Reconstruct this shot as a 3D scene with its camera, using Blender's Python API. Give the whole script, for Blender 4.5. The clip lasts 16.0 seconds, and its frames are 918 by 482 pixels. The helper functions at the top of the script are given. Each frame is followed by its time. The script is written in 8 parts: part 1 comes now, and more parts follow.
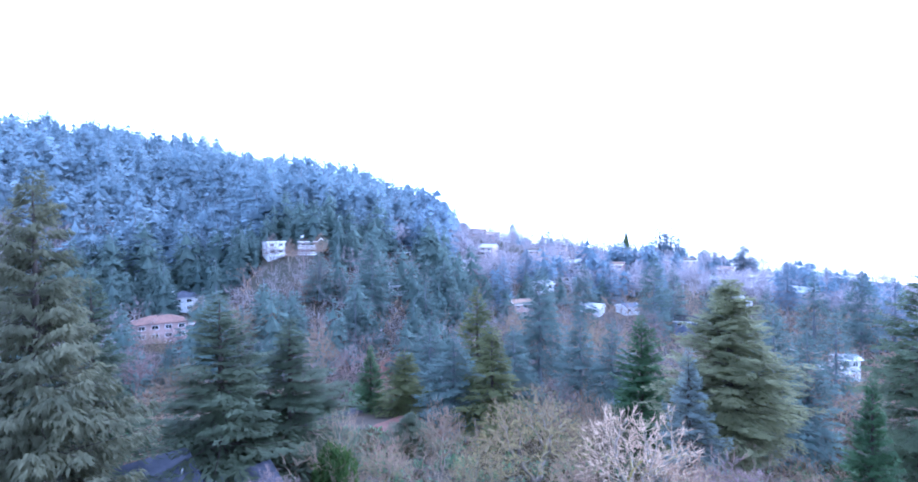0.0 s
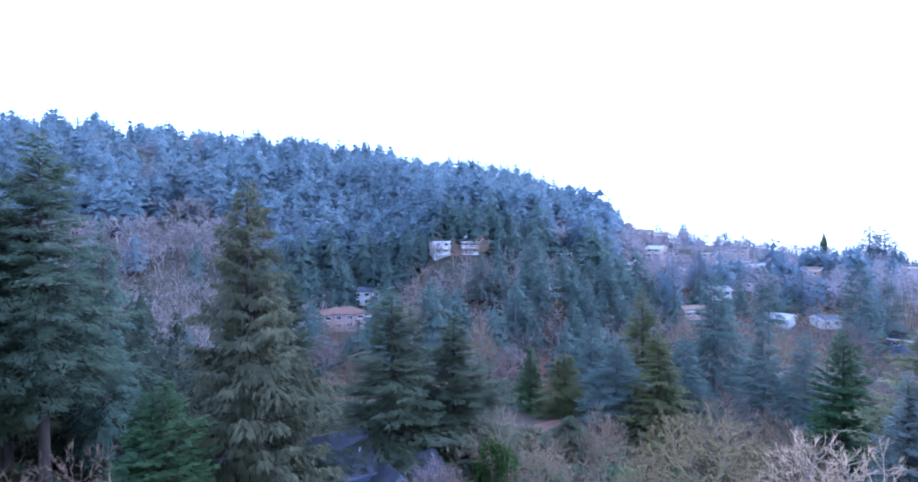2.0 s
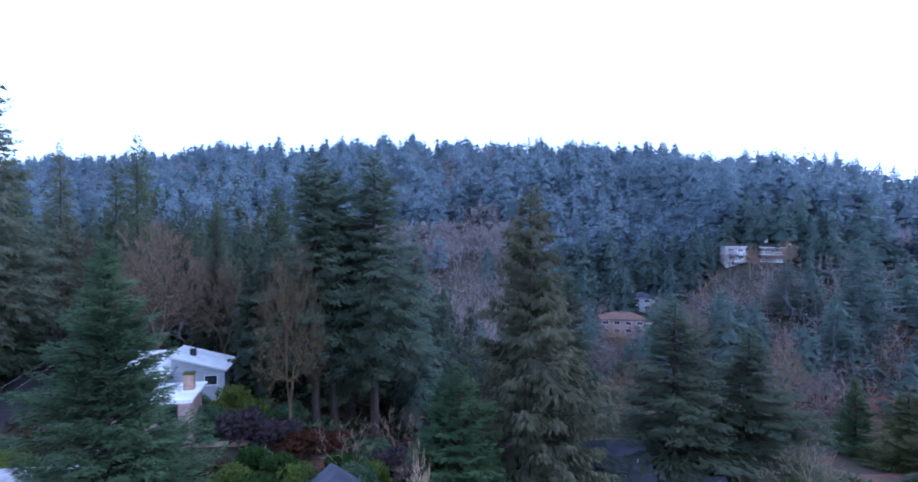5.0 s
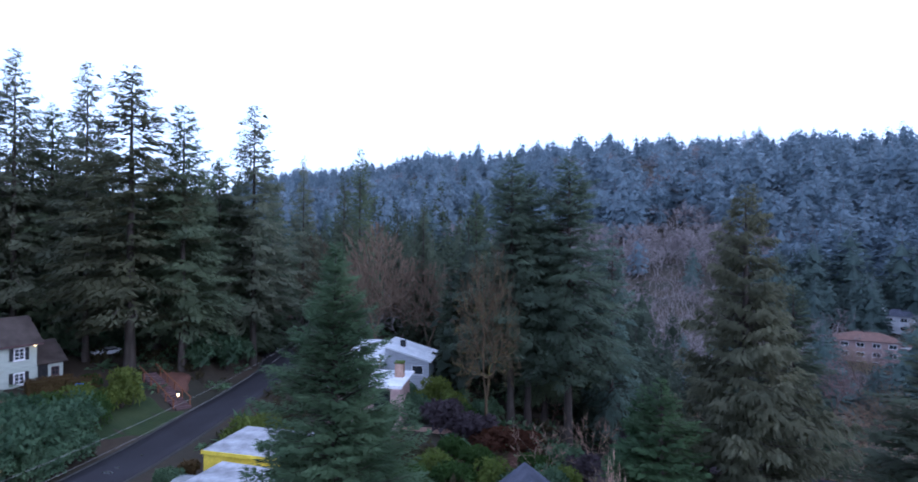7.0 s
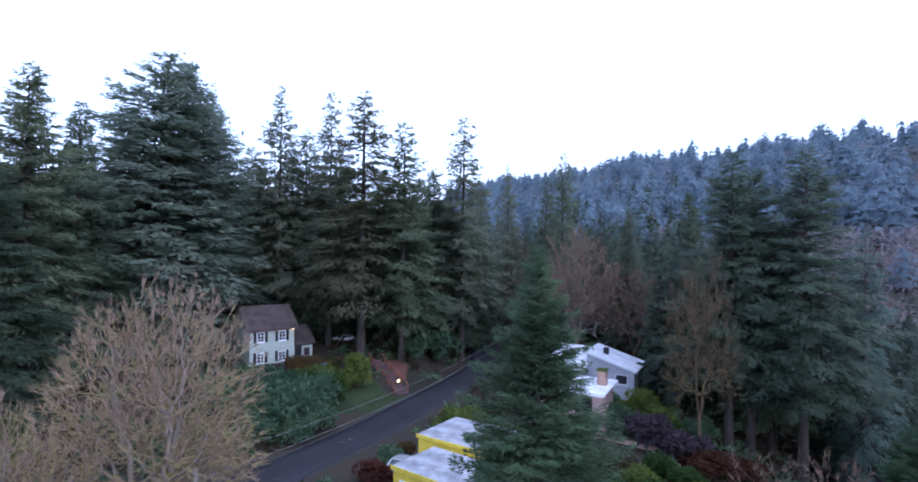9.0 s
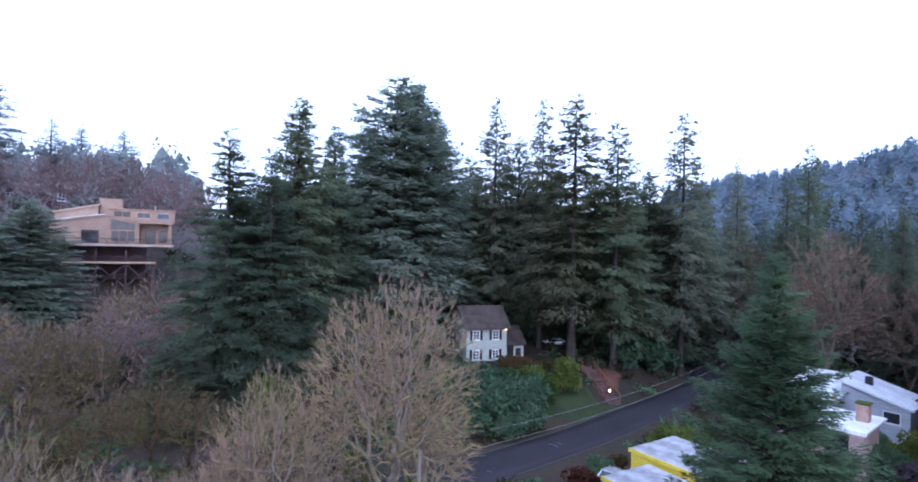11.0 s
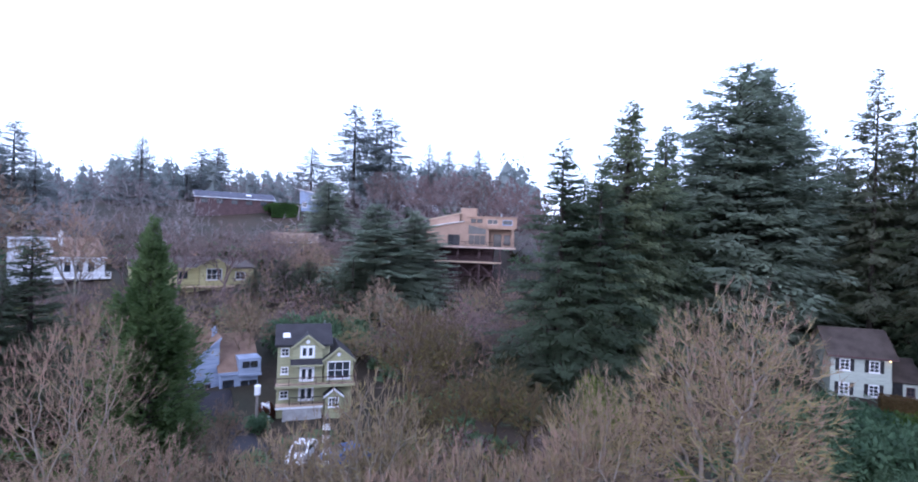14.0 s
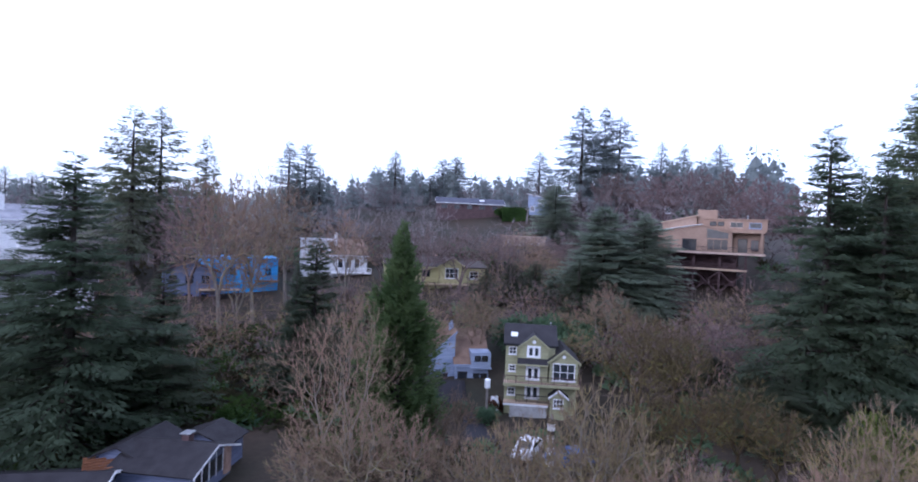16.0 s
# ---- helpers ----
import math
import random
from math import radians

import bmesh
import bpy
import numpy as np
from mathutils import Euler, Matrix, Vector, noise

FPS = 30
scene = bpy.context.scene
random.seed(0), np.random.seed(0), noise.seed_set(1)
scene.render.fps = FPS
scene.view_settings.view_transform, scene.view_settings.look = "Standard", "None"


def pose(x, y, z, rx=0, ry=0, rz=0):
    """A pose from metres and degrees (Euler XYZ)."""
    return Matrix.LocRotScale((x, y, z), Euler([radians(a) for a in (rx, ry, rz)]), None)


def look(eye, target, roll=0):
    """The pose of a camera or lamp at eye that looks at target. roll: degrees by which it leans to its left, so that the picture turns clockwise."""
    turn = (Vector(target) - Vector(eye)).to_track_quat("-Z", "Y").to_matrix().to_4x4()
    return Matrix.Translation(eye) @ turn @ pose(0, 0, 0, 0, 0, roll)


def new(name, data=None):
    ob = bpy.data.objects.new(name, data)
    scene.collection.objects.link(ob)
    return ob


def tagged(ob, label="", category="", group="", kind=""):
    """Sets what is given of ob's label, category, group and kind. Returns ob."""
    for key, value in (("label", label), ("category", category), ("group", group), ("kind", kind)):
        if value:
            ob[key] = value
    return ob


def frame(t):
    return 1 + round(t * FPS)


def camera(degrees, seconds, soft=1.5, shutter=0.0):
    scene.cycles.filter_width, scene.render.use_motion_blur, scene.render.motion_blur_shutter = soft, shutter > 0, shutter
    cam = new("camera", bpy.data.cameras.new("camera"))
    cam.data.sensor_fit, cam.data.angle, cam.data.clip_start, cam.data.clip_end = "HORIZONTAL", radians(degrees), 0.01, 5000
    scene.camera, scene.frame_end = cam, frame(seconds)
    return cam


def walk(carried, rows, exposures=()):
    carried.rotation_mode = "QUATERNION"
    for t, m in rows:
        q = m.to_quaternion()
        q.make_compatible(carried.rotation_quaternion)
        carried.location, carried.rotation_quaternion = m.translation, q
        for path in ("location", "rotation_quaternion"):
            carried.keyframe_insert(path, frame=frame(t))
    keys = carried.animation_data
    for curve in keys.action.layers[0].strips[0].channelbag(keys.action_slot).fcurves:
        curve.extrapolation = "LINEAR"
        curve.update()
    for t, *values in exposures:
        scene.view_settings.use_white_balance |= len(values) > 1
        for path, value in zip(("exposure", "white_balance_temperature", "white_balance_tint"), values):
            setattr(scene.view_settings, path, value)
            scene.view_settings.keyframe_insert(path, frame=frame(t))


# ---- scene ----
cam = camera(80.1, 16.0, soft=1.8, shutter=0.2)
# seconds, yaw, pitch, roll of a drone that hovers and turns to its left
PATH = [
    (0, -0.00, -0.88, 0.72),
    (0.5, 3.07, -0.80, 0.61),
    (1, 7.24, -0.77, 0.64),
    (1.5, 11.96, -0.69, 0.61),
    (2, 16.73, -0.62, 0.59),
    (2.5, 21.47, -0.55, 0.53),
    (3, 25.99, -0.45, 0.53),
    (3.5, 30.72, -0.42, 0.40),
    (4, 35.60, -0.34, 0.34),
    (6.5, 60.40, 0.17, -0.32),
    (7, 65.59, 0.20, -0.39),
    (7.5, 70.85, 0.27, -0.52),
    (8, 76.22, 0.32, -0.64),
    (8.5, 81.14, 0.35, -0.74),
    (9, 86.58, 0.36, -0.87),
    (11.5, 113.99, 0.31, -1.54),
    (12, 119.63, 0.21, -1.66),
    (12.5, 125.20, 0.14, -1.80),
    (13, 130.71, 0.04, -1.95),
    (13.5, 136.35, -0.07, -2.04),
    (14, 141.95, -0.19, -2.11),
    (14.5, 147.63, -0.35, -2.18),
    (15, 153.59, -0.47, -2.30),
    (15.5, 159.51, -0.62, -2.41),
    (16, 165.39, -0.80, -2.52),
]
EYE = (0.0, 0.0, 20.0)
EXPOSURES = [(0.0, 1.54, 4460, 20), (1.0, 1.20, 4460, 20), (2.0, 0.90, 4460, 20), (4.0, 0.38, 4500, 21), (6.5, -0.05, 4850, 21), (8.5, 0.12, 5000, 23), (12.0, 0.31, 5060, 24), (14.0, 0.36, 5150, 25), (16.0, -0.06, 5280, 25)]
walk(cam, [(t, pose(*EYE, 90 + p, r, y)) for t, y, p, r in PATH], EXPOSURES)

# ---- sky and light ----
world = bpy.data.worlds.new("overcast_sky")
scene.world = world
world.use_nodes = True
wn, wl = world.node_tree.nodes, world.node_tree.links
wn.clear()
sky = wn.new("ShaderNodeTexSky")
sky.sky_type = "NISHITA"
sky.sun_disc = False
sky.sun_elevation, sky.sun_rotation = radians(28), radians(61)
sky_bg = wn.new("ShaderNodeBackground")
sky_bg.inputs["Strength"].default_value = 0.06
wl.new(sky.outputs[0], sky_bg.inputs["Color"])
cloud_bg = wn.new("ShaderNodeBackground")
cloud_bg.inputs["Color"].default_value = (0.89, 0.95, 1.05, 1)
cloud_bg.inputs["Strength"].default_value = 1.42
both = wn.new("ShaderNodeAddShader")
wo = wn.new("ShaderNodeOutputWorld")
wl.new(sky_bg.outputs[0], both.inputs[0])
wl.new(cloud_bg.outputs[0], both.inputs[1])
wl.new(both.outputs[0], wo.inputs["Surface"])

sun_data = bpy.data.lights.new("sun", "SUN")
sun_data.energy, sun_data.angle, sun_data.color = 0.9, radians(25), (1.0, 0.96, 0.92)
sun = new("sun", sun_data)
sun.matrix_world = look((55, 30, 34), (0, 0, 0))


# ---- materials ----
def mat(name, c1, c2, scale=3.0, rough=0.8, bump=0.15, metal=0.0, rand=0.0, island=0.0, fine=9.0, stretch=(1, 1, 1), leaf=0.0, moss=None, moss_at=0.62, spec=0.3):
    m = bpy.data.materials.new(name)
    m.use_nodes = True
    n, l = m.node_tree.nodes, m.node_tree.links
    bsdf = n["Principled BSDF"]
    tc = n.new("ShaderNodeTexCoord")
    mp = n.new("ShaderNodeMapping")
    mp.inputs["Scale"].default_value = stretch
    l.new(tc.outputs["Object"], mp.inputs["Vector"])
    big, small = n.new("ShaderNodeTexNoise"), n.new("ShaderNodeTexNoise")
    big.inputs["Scale"].default_value, big.inputs["Detail"].default_value = scale, 5
    small.inputs["Scale"].default_value, small.inputs["Detail"].default_value = scale * fine, 4
    for k in (big, small):
        l.new(mp.outputs[0], k.inputs["Vector"])
    ramp = n.new("ShaderNodeMapRange")
    ramp.inputs["From Min"].default_value, ramp.inputs["From Max"].default_value = 0.32, 0.68
    l.new(big.outputs["Fac"], ramp.inputs["Value"])
    mix = n.new("ShaderNodeMix")
    mix.data_type = "RGBA"
    mix.inputs["A"].default_value, mix.inputs["B"].default_value = (*c1, 1), (*c2, 1)
    fac = ramp.outputs[0]
    if island:
        geo = n.new("ShaderNodeNewGeometry")
        blend = n.new("ShaderNodeMix")
        blend.inputs["Factor"].default_value = island
        l.new(fac, blend.inputs["A"])
        l.new(geo.outputs["Random Per Island"], blend.inputs["B"])
        fac = blend.outputs["Result"]
    l.new(fac, mix.inputs["Factor"])
    hsv = n.new("ShaderNodeHueSaturation")
    val = n.new("ShaderNodeMapRange")
    val.inputs["From Min"].default_value, val.inputs["From Max"].default_value = 0.3, 0.7
    val.inputs["To Min"].default_value, val.inputs["To Max"].default_value = 0.82, 1.18
    l.new(small.outputs["Fac"], val.inputs["Value"])
    value = val.outputs[0]
    if rand:
        info = n.new("ShaderNodeObjectInfo")
        span = n.new("ShaderNodeMapRange")
        span.inputs["To Min"].default_value, span.inputs["To Max"].default_value = 1 - rand, 1 + rand
        l.new(info.outputs["Random"], span.inputs["Value"])
        prod = n.new("ShaderNodeMath")
        prod.operation = "MULTIPLY"
        l.new(value, prod.inputs[0])
        l.new(span.outputs[0], prod.inputs[1])
        value = prod.outputs[0]
        hue = n.new("ShaderNodeMapRange")
        hue.inputs["To Min"].default_value, hue.inputs["To Max"].default_value = 0.5 + 0.08 * rand, 0.5 - 0.08 * rand
        l.new(info.outputs["Random"], hue.inputs["Value"])
        l.new(hue.outputs[0], hsv.inputs["Hue"])
    l.new(value, hsv.inputs["Value"])
    l.new(mix.outputs["Result"], hsv.inputs["Color"])
    colour = hsv.outputs[0]
    if moss:
        geo2, up = n.new("ShaderNodeNewGeometry"), n.new("ShaderNodeSeparateXYZ")
        l.new(geo2.outputs["Normal"], up.inputs[0])
        add = n.new("ShaderNodeMath")
        add.operation = "MULTIPLY_ADD"
        l.new(up.outputs["Z"], add.inputs[0])
        add.inputs[1].default_value = 0.35
        l.new(big.outputs["Fac"], add.inputs[2])
        cut = n.new("ShaderNodeMapRange")
        cut.inputs["From Min"].default_value, cut.inputs["From Max"].default_value = moss_at, moss_at + 0.23
        l.new(add.outputs[0], cut.inputs["Value"])
        mm = n.new("ShaderNodeMix")
        mm.data_type = "RGBA"
        mm.inputs["B"].default_value = (*moss, 1)
        l.new(colour, mm.inputs["A"])
        l.new(cut.outputs[0], mm.inputs["Factor"])
        colour = mm.outputs["Result"]
    l.new(colour, bsdf.inputs["Base Color"])
    bsdf.inputs["Roughness"].default_value = rough
    bsdf.inputs["Metallic"].default_value = metal
    bsdf.inputs["Specular IOR Level"].default_value = spec
    if bump:
        bp = n.new("ShaderNodeBump")
        bp.inputs["Strength"].default_value, bp.inputs["Distance"].default_value = bump, 0.05
        l.new(small.outputs["Fac"], bp.inputs["Height"])
        l.new(bp.outputs[0], bsdf.inputs["Normal"])
    if leaf:
        tr, ms = n.new("ShaderNodeBsdfTranslucent"), n.new("ShaderNodeMixShader")
        l.new(colour, tr.inputs["Color"])
        ms.inputs[0].default_value = leaf
        l.new(bsdf.outputs[0], ms.inputs[1])
        l.new(tr.outputs[0], ms.inputs[2])
        l.new(ms.outputs[0], n["Material Output"].inputs["Surface"])
    return m


def needles(name, c1, c2, rand=0.2, rough=0.65):
    return mat(name, c1, c2, scale=0.35, rough=rough, bump=0, rand=rand, island=0.22, fine=6, leaf=0.58, spec=0.15)


NEEDLE = {
    "tall": needles("douglas_fir_needles", (0.114, 0.148, 0.089), (0.178, 0.213, 0.118)),
    "full": needles("full_fir_needles", (0.083, 0.114, 0.073), (0.138, 0.175, 0.105)),
    "stemmed": needles("dark_douglas_fir_needles", (0.091, 0.124, 0.089), (0.155, 0.196, 0.130)),
    "sparse": needles("old_fir_needles", (0.135, 0.157, 0.109), (0.201, 0.217, 0.140)),
    "dark": needles("dark_fir_needles", (0.086, 0.108, 0.071), (0.122, 0.146, 0.090)),
    "broad": needles("broad_fir_needles", (0.170, 0.213, 0.163), (0.262, 0.307, 0.221)),
    "thin": needles("thin_fir_needles", (0.085, 0.125, 0.108), (0.170, 0.235, 0.185)),
    "spruce": needles("spruce_needles", (0.050, 0.058, 0.036), (0.178, 0.182, 0.112)),
    "young": needles("young_fir_needles", (0.050, 0.093, 0.045), (0.122, 0.190, 0.085)),
    "olive": needles("olive_spruce_needles", (0.109, 0.117, 0.052), (0.247, 0.247, 0.107)),
    "layered": needles("olive_layered_fir_needles", (0.100, 0.104, 0.060), (0.172, 0.172, 0.096)),
    "pine": needles("brown_green_pine_needles", (0.165, 0.173, 0.093), (0.339, 0.338, 0.180)),
    "blue": needles("blue_spruce_needles", (0.145, 0.181, 0.168), (0.301, 0.351, 0.326)),
    "noble": needles("noble_fir_needles", (0.06, 0.102, 0.052), (0.165, 0.235, 0.125), rand=0.1),
    "column": needles("cedar_scales", (0.054, 0.093, 0.034), (0.133, 0.187, 0.069), rand=0.1),
}
# Darker needle copy: shade inside the stand is painted into the colour.
SHADE_NEEDLE = needles("shade_darkened_understorey_needles", (0.046, 0.062, 0.044), (0.092, 0.115, 0.080))
# Aerial haze over the hill is painted into this bluish needle colour.
FAR_NEEDLE = mat("haze_tinted_hill_fir_needles", (0.168, 0.228, 0.270), (0.251, 0.312, 0.354), scale=0.06, rough=0.8, bump=0, fine=4, leaf=0.6, spec=0.05)
# Paler, bluer copy for the town slope: its thicker haze, as base colour.
HAZE_NEEDLE = mat("haze_blue_town_fir_needles", (0.165, 0.222, 0.278), (0.23, 0.292, 0.348), scale=0.06, rough=0.8, bump=0, fine=4, leaf=0.6, spec=0.05)
# Needle green lifted to grey, which puts the plateau's haze in the colour.
PLATEAU_NEEDLE = mat("haze_greyed_plateau_fir_needles", (0.237, 0.273, 0.273), (0.338, 0.374, 0.359), scale=0.03, rough=0.8, bump=0, island=0.2, fine=12, leaf=0.55, spec=0.05)
# Middle-distance copy: a thinner haze tint mixed into the needle colour.
MID_NEEDLE = mat("haze_tinted_valley_fir_needles", (0.105, 0.15, 0.142), (0.175, 0.228, 0.2), scale=0.05, rough=0.8, bump=0, island=0.3, fine=12, leaf=0.55, spec=0.05)
BARK = mat("fir_bark", (0.036, 0.028, 0.023), (0.078, 0.063, 0.054), scale=2, stretch=(3, 3, 0.5), bump=0.5, rand=0.2)
LIMB = mat("lichen_grey_limbs", (0.173, 0.146, 0.122), (0.288, 0.252, 0.214), scale=1.5, bump=0.4, rand=0.15, moss=(0.19, 0.155, 0.045), moss_at=0.56)
TWIG = {
    "tan": mat("tan_twigs", (0.201, 0.129, 0.093), (0.340, 0.232, 0.171), scale=1.2, island=0.5, rand=0.1, bump=0.2, moss=(0.17, 0.165, 0.06)),
    "mossy": mat("mossy_twigs", (0.141, 0.098, 0.071), (0.298, 0.221, 0.161), scale=1.0, island=0.6, rand=0.15, bump=0.2, moss=(0.240, 0.190, 0.070), moss_at=0.51),
    "pale": mat("pale_twigs", (0.371, 0.255, 0.179), (0.551, 0.396, 0.281), scale=1.2, island=0.5, rand=0.1, bump=0.2),
    "purple": mat("purple_brown_twigs", (0.125, 0.090, 0.084), (0.233, 0.167, 0.156), scale=1.2, island=0.5, rand=0.2, bump=0.2),
    "olive": mat("dark_mossy_twigs", (0.072, 0.050, 0.028), (0.128, 0.090, 0.050), scale=1.0, island=0.5, rand=0.1, bump=0.2, moss=(0.17, 0.145, 0.03)),
    "rust": mat("rust_brown_twigs", (0.126, 0.089, 0.059), (0.216, 0.158, 0.106), scale=1.2, island=0.5, rand=0.1, bump=0.2),
}
# Mauve-brown twigs of far trees, paled in the base colour for haze.
FAR_TWIG = mat("haze_paled_mauve_brown_twigs", (0.164, 0.140, 0.142), (0.260, 0.226, 0.223), scale=0.05, island=0.4, bump=0)
# Bark of far trunks with the blue-grey of haze painted in.
FAR_BARK = mat("haze_tinted_distant_bark", (0.120, 0.130, 0.150), (0.190, 0.195, 0.215), scale=0.5, bump=0)
# Still lighter mauve twigs for the town; the lightness is painted haze.
HAZE_TWIG = mat("haze_paled_town_twigs", (0.250, 0.220, 0.240), (0.370, 0.325, 0.345), scale=0.05, island=0.4, bump=0)
LEAF = {
    "rhodo": needles("rhododendron_leaves", (0.054, 0.101, 0.059), (0.169, 0.256, 0.132), rand=0.25, rough=0.45),
    "bright": needles("bright_laurel_leaves", (0.083, 0.116, 0.022), (0.211, 0.255, 0.056), rand=0.15, rough=0.5),
    "ivy": needles("ivy_leaves", (0.030, 0.060, 0.018), (0.090, 0.135, 0.035), rand=0.1, rough=0.5),
    "hedge": needles("clipped_hedge_leaves", (0.024, 0.052, 0.014), (0.088, 0.152, 0.036), rand=0.1),
    "brown": needles("brown_hedge_leaves", (0.080, 0.052, 0.022), (0.170, 0.120, 0.050), rand=0.15),
    "red": needles("rusty_shrub_leaves", (0.068, 0.026, 0.017), (0.143, 0.060, 0.038), rand=0.15),
    "mauve": needles("mauve_heather_twigs", (0.068, 0.052, 0.060), (0.152, 0.120, 0.136), rand=0.15),
    "under": needles("undergrowth_leaves", (0.034, 0.036, 0.018), (0.100, 0.082, 0.046), rand=0.1),
}
GROUND = mat("leaf_litter_and_moss", (0.022, 0.022, 0.013), (0.050, 0.033, 0.022), scale=0.07, fine=25, bump=0.5)
BANK = mat("red_leaf_litter", (0.080, 0.037, 0.026), (0.132, 0.060, 0.042), scale=0.3, fine=12, bump=0.5)
LAWN = mat("lawn_grass", (0.016, 0.031, 0.008), (0.031, 0.044, 0.013), scale=0.5, fine=30, bump=0.5)
ASPHALT = mat("worn_asphalt", (0.018, 0.016, 0.020), (0.027, 0.025, 0.031), scale=0.25, fine=40, rough=0.75, bump=0.1)
CONCRETE = mat("stained_concrete", (0.30, 0.29, 0.28), (0.45, 0.44, 0.43), scale=0.8)
PALE_CABLE = mat("pale_cable_sheath", (0.17, 0.165, 0.16), (0.25, 0.24, 0.23), scale=1.5)
KERB = mat("mossy_dark_kerb", (0.031, 0.029, 0.027), (0.050, 0.047, 0.043), scale=1.5)
WHITE = mat("white_paint", (0.72, 0.73, 0.75), (0.82, 0.82, 0.83), scale=0.8, rough=0.5, bump=0.05)
METAL_ROOF = mat("pale_wet_roof_membrane", (0.62, 0.63, 0.66), (0.82, 0.83, 0.85), scale=0.6, rough=0.35, bump=0.1)
GARAGE_ROOF = mat("pale_weathered_flat_roof", (0.20, 0.20, 0.21), (0.42, 0.42, 0.44), scale=0.9, rough=0.55, bump=0.15)
GREY_ROOF = mat("weathered_grey_roof", (0.22, 0.22, 0.25), (0.34, 0.34, 0.37), scale=0.7, rough=0.5, bump=0.15)
DARK_ROOF = mat("dark_shingles", (0.016, 0.014, 0.017), (0.031, 0.028, 0.032), scale=0.8, fine=14, bump=0.4, rough=0.7)
BROWN_ROOF = mat("brown_shingles", (0.053, 0.041, 0.036), (0.090, 0.072, 0.064), scale=0.8, fine=14, bump=0.4)
RUST_ROOF = mat("rust_brown_shakes", (0.135, 0.085, 0.060), (0.220, 0.145, 0.105), scale=0.8, fine=14, bump=0.4)
BLUE_ROOF = mat("blue_grey_shingles", (0.046, 0.050, 0.071), (0.087, 0.090, 0.121), scale=0.7, fine=14, bump=0.4)
TILE_ROOF = mat("red_clay_tiles", (0.102, 0.058, 0.046), (0.153, 0.085, 0.067), scale=1.0, fine=8, bump=0.3)
SIDING = dict(stretch=(0.3, 0.3, 6), fine=4, rough=0.6, bump=0.25)
OLIVE_WALL = mat("olive_green_siding", (0.29, 0.285, 0.165), (0.37, 0.36, 0.215), scale=1.0, **SIDING)
SAGE_WALL = mat("pale_sage_siding", (0.347, 0.384, 0.333), (0.439, 0.470, 0.412), scale=1.0, **SIDING)
YELLOW_WALL = mat("bright_yellow_wall", (0.68, 0.52, 0.045), (0.80, 0.64, 0.08), scale=1.0, rough=0.6)
SALMON_WALL = mat("salmon_stucco", (0.290, 0.195, 0.142), (0.370, 0.255, 0.188), scale=0.5)
TAN_WALL = mat("tan_stucco", (0.42, 0.31, 0.25), (0.52, 0.40, 0.33), scale=0.5)
BLUE_WALL = mat("vivid_blue_siding", (0.040, 0.270, 0.640), (0.080, 0.390, 0.800), scale=0.8, **SIDING)
DEEP_BLUE_WALL = mat("deep_blue_siding", (0.060, 0.095, 0.300), (0.090, 0.140, 0.400), scale=0.8, **SIDING)
GREYBLUE_WALL = mat("grey_blue_siding", (0.210, 0.257, 0.365), (0.300, 0.351, 0.468), scale=0.8, **SIDING)
SLATE_WALL = mat("slate_blue_siding", (0.10, 0.12, 0.19), (0.17, 0.19, 0.28), scale=0.8, **SIDING)
KHAKI_WALL = mat("khaki_yellow_siding", (0.46, 0.42, 0.21), (0.58, 0.53, 0.29), scale=0.8, **SIDING)
BROWNISH_WALL = mat("grey_brown_siding", (0.23, 0.19, 0.175), (0.31, 0.26, 0.24), scale=0.8)
GREY_WALL = mat("pale_grey_wall", (0.48, 0.48, 0.50), (0.62, 0.62, 0.64), scale=0.8)
PINK_WALL = mat("dusty_pink_wall", (0.315, 0.217, 0.203), (0.405, 0.292, 0.270), scale=0.8)
BROWN_WOOD = mat("brown_stained_timber", (0.059, 0.036, 0.037), (0.112, 0.069, 0.069), scale=1.0, stretch=(1, 1, 4))
ORANGE_WOOD = mat("orange_cedar_timber", (0.15, 0.06, 0.028), (0.22, 0.095, 0.045), scale=1.0)
TAN_WOOD = mat("pale_deck_timber", (0.40, 0.29, 0.20), (0.54, 0.41, 0.30), scale=1.0)
GREYWHITE_WALL = mat("greyish_white_wall", (0.50, 0.50, 0.52), (0.60, 0.60, 0.62), scale=0.8)
DULL_WALL = mat("grey_painted_siding", (0.377, 0.392, 0.420), (0.493, 0.507, 0.544), scale=0.8, **SIDING)
BRICK = mat("tan_red_brick", (0.32, 0.20, 0.15), (0.46, 0.31, 0.24), scale=2.0, fine=6, bump=0.5)
BLACK = mat("black_paint", (0.014, 0.014, 0.016), (0.030, 0.030, 0.032), rough=0.5)
STEEL = mat("grey_steel", (0.32, 0.33, 0.35), (0.46, 0.47, 0.49), rough=0.4, metal=0.7)
POLE_WOOD = mat("weathered_pole_timber", (0.15, 0.13, 0.12), (0.26, 0.23, 0.21), stretch=(4, 4, 0.4))
BLUE_PLASTIC = mat("bright_blue_plastic", (0.02, 0.10, 0.62), (0.03, 0.14, 0.75), rough=0.4, bump=0)
RUBBER = mat("tyre_rubber", (0.012, 0.012, 0.012), (0.02, 0.02, 0.02), rough=0.8)
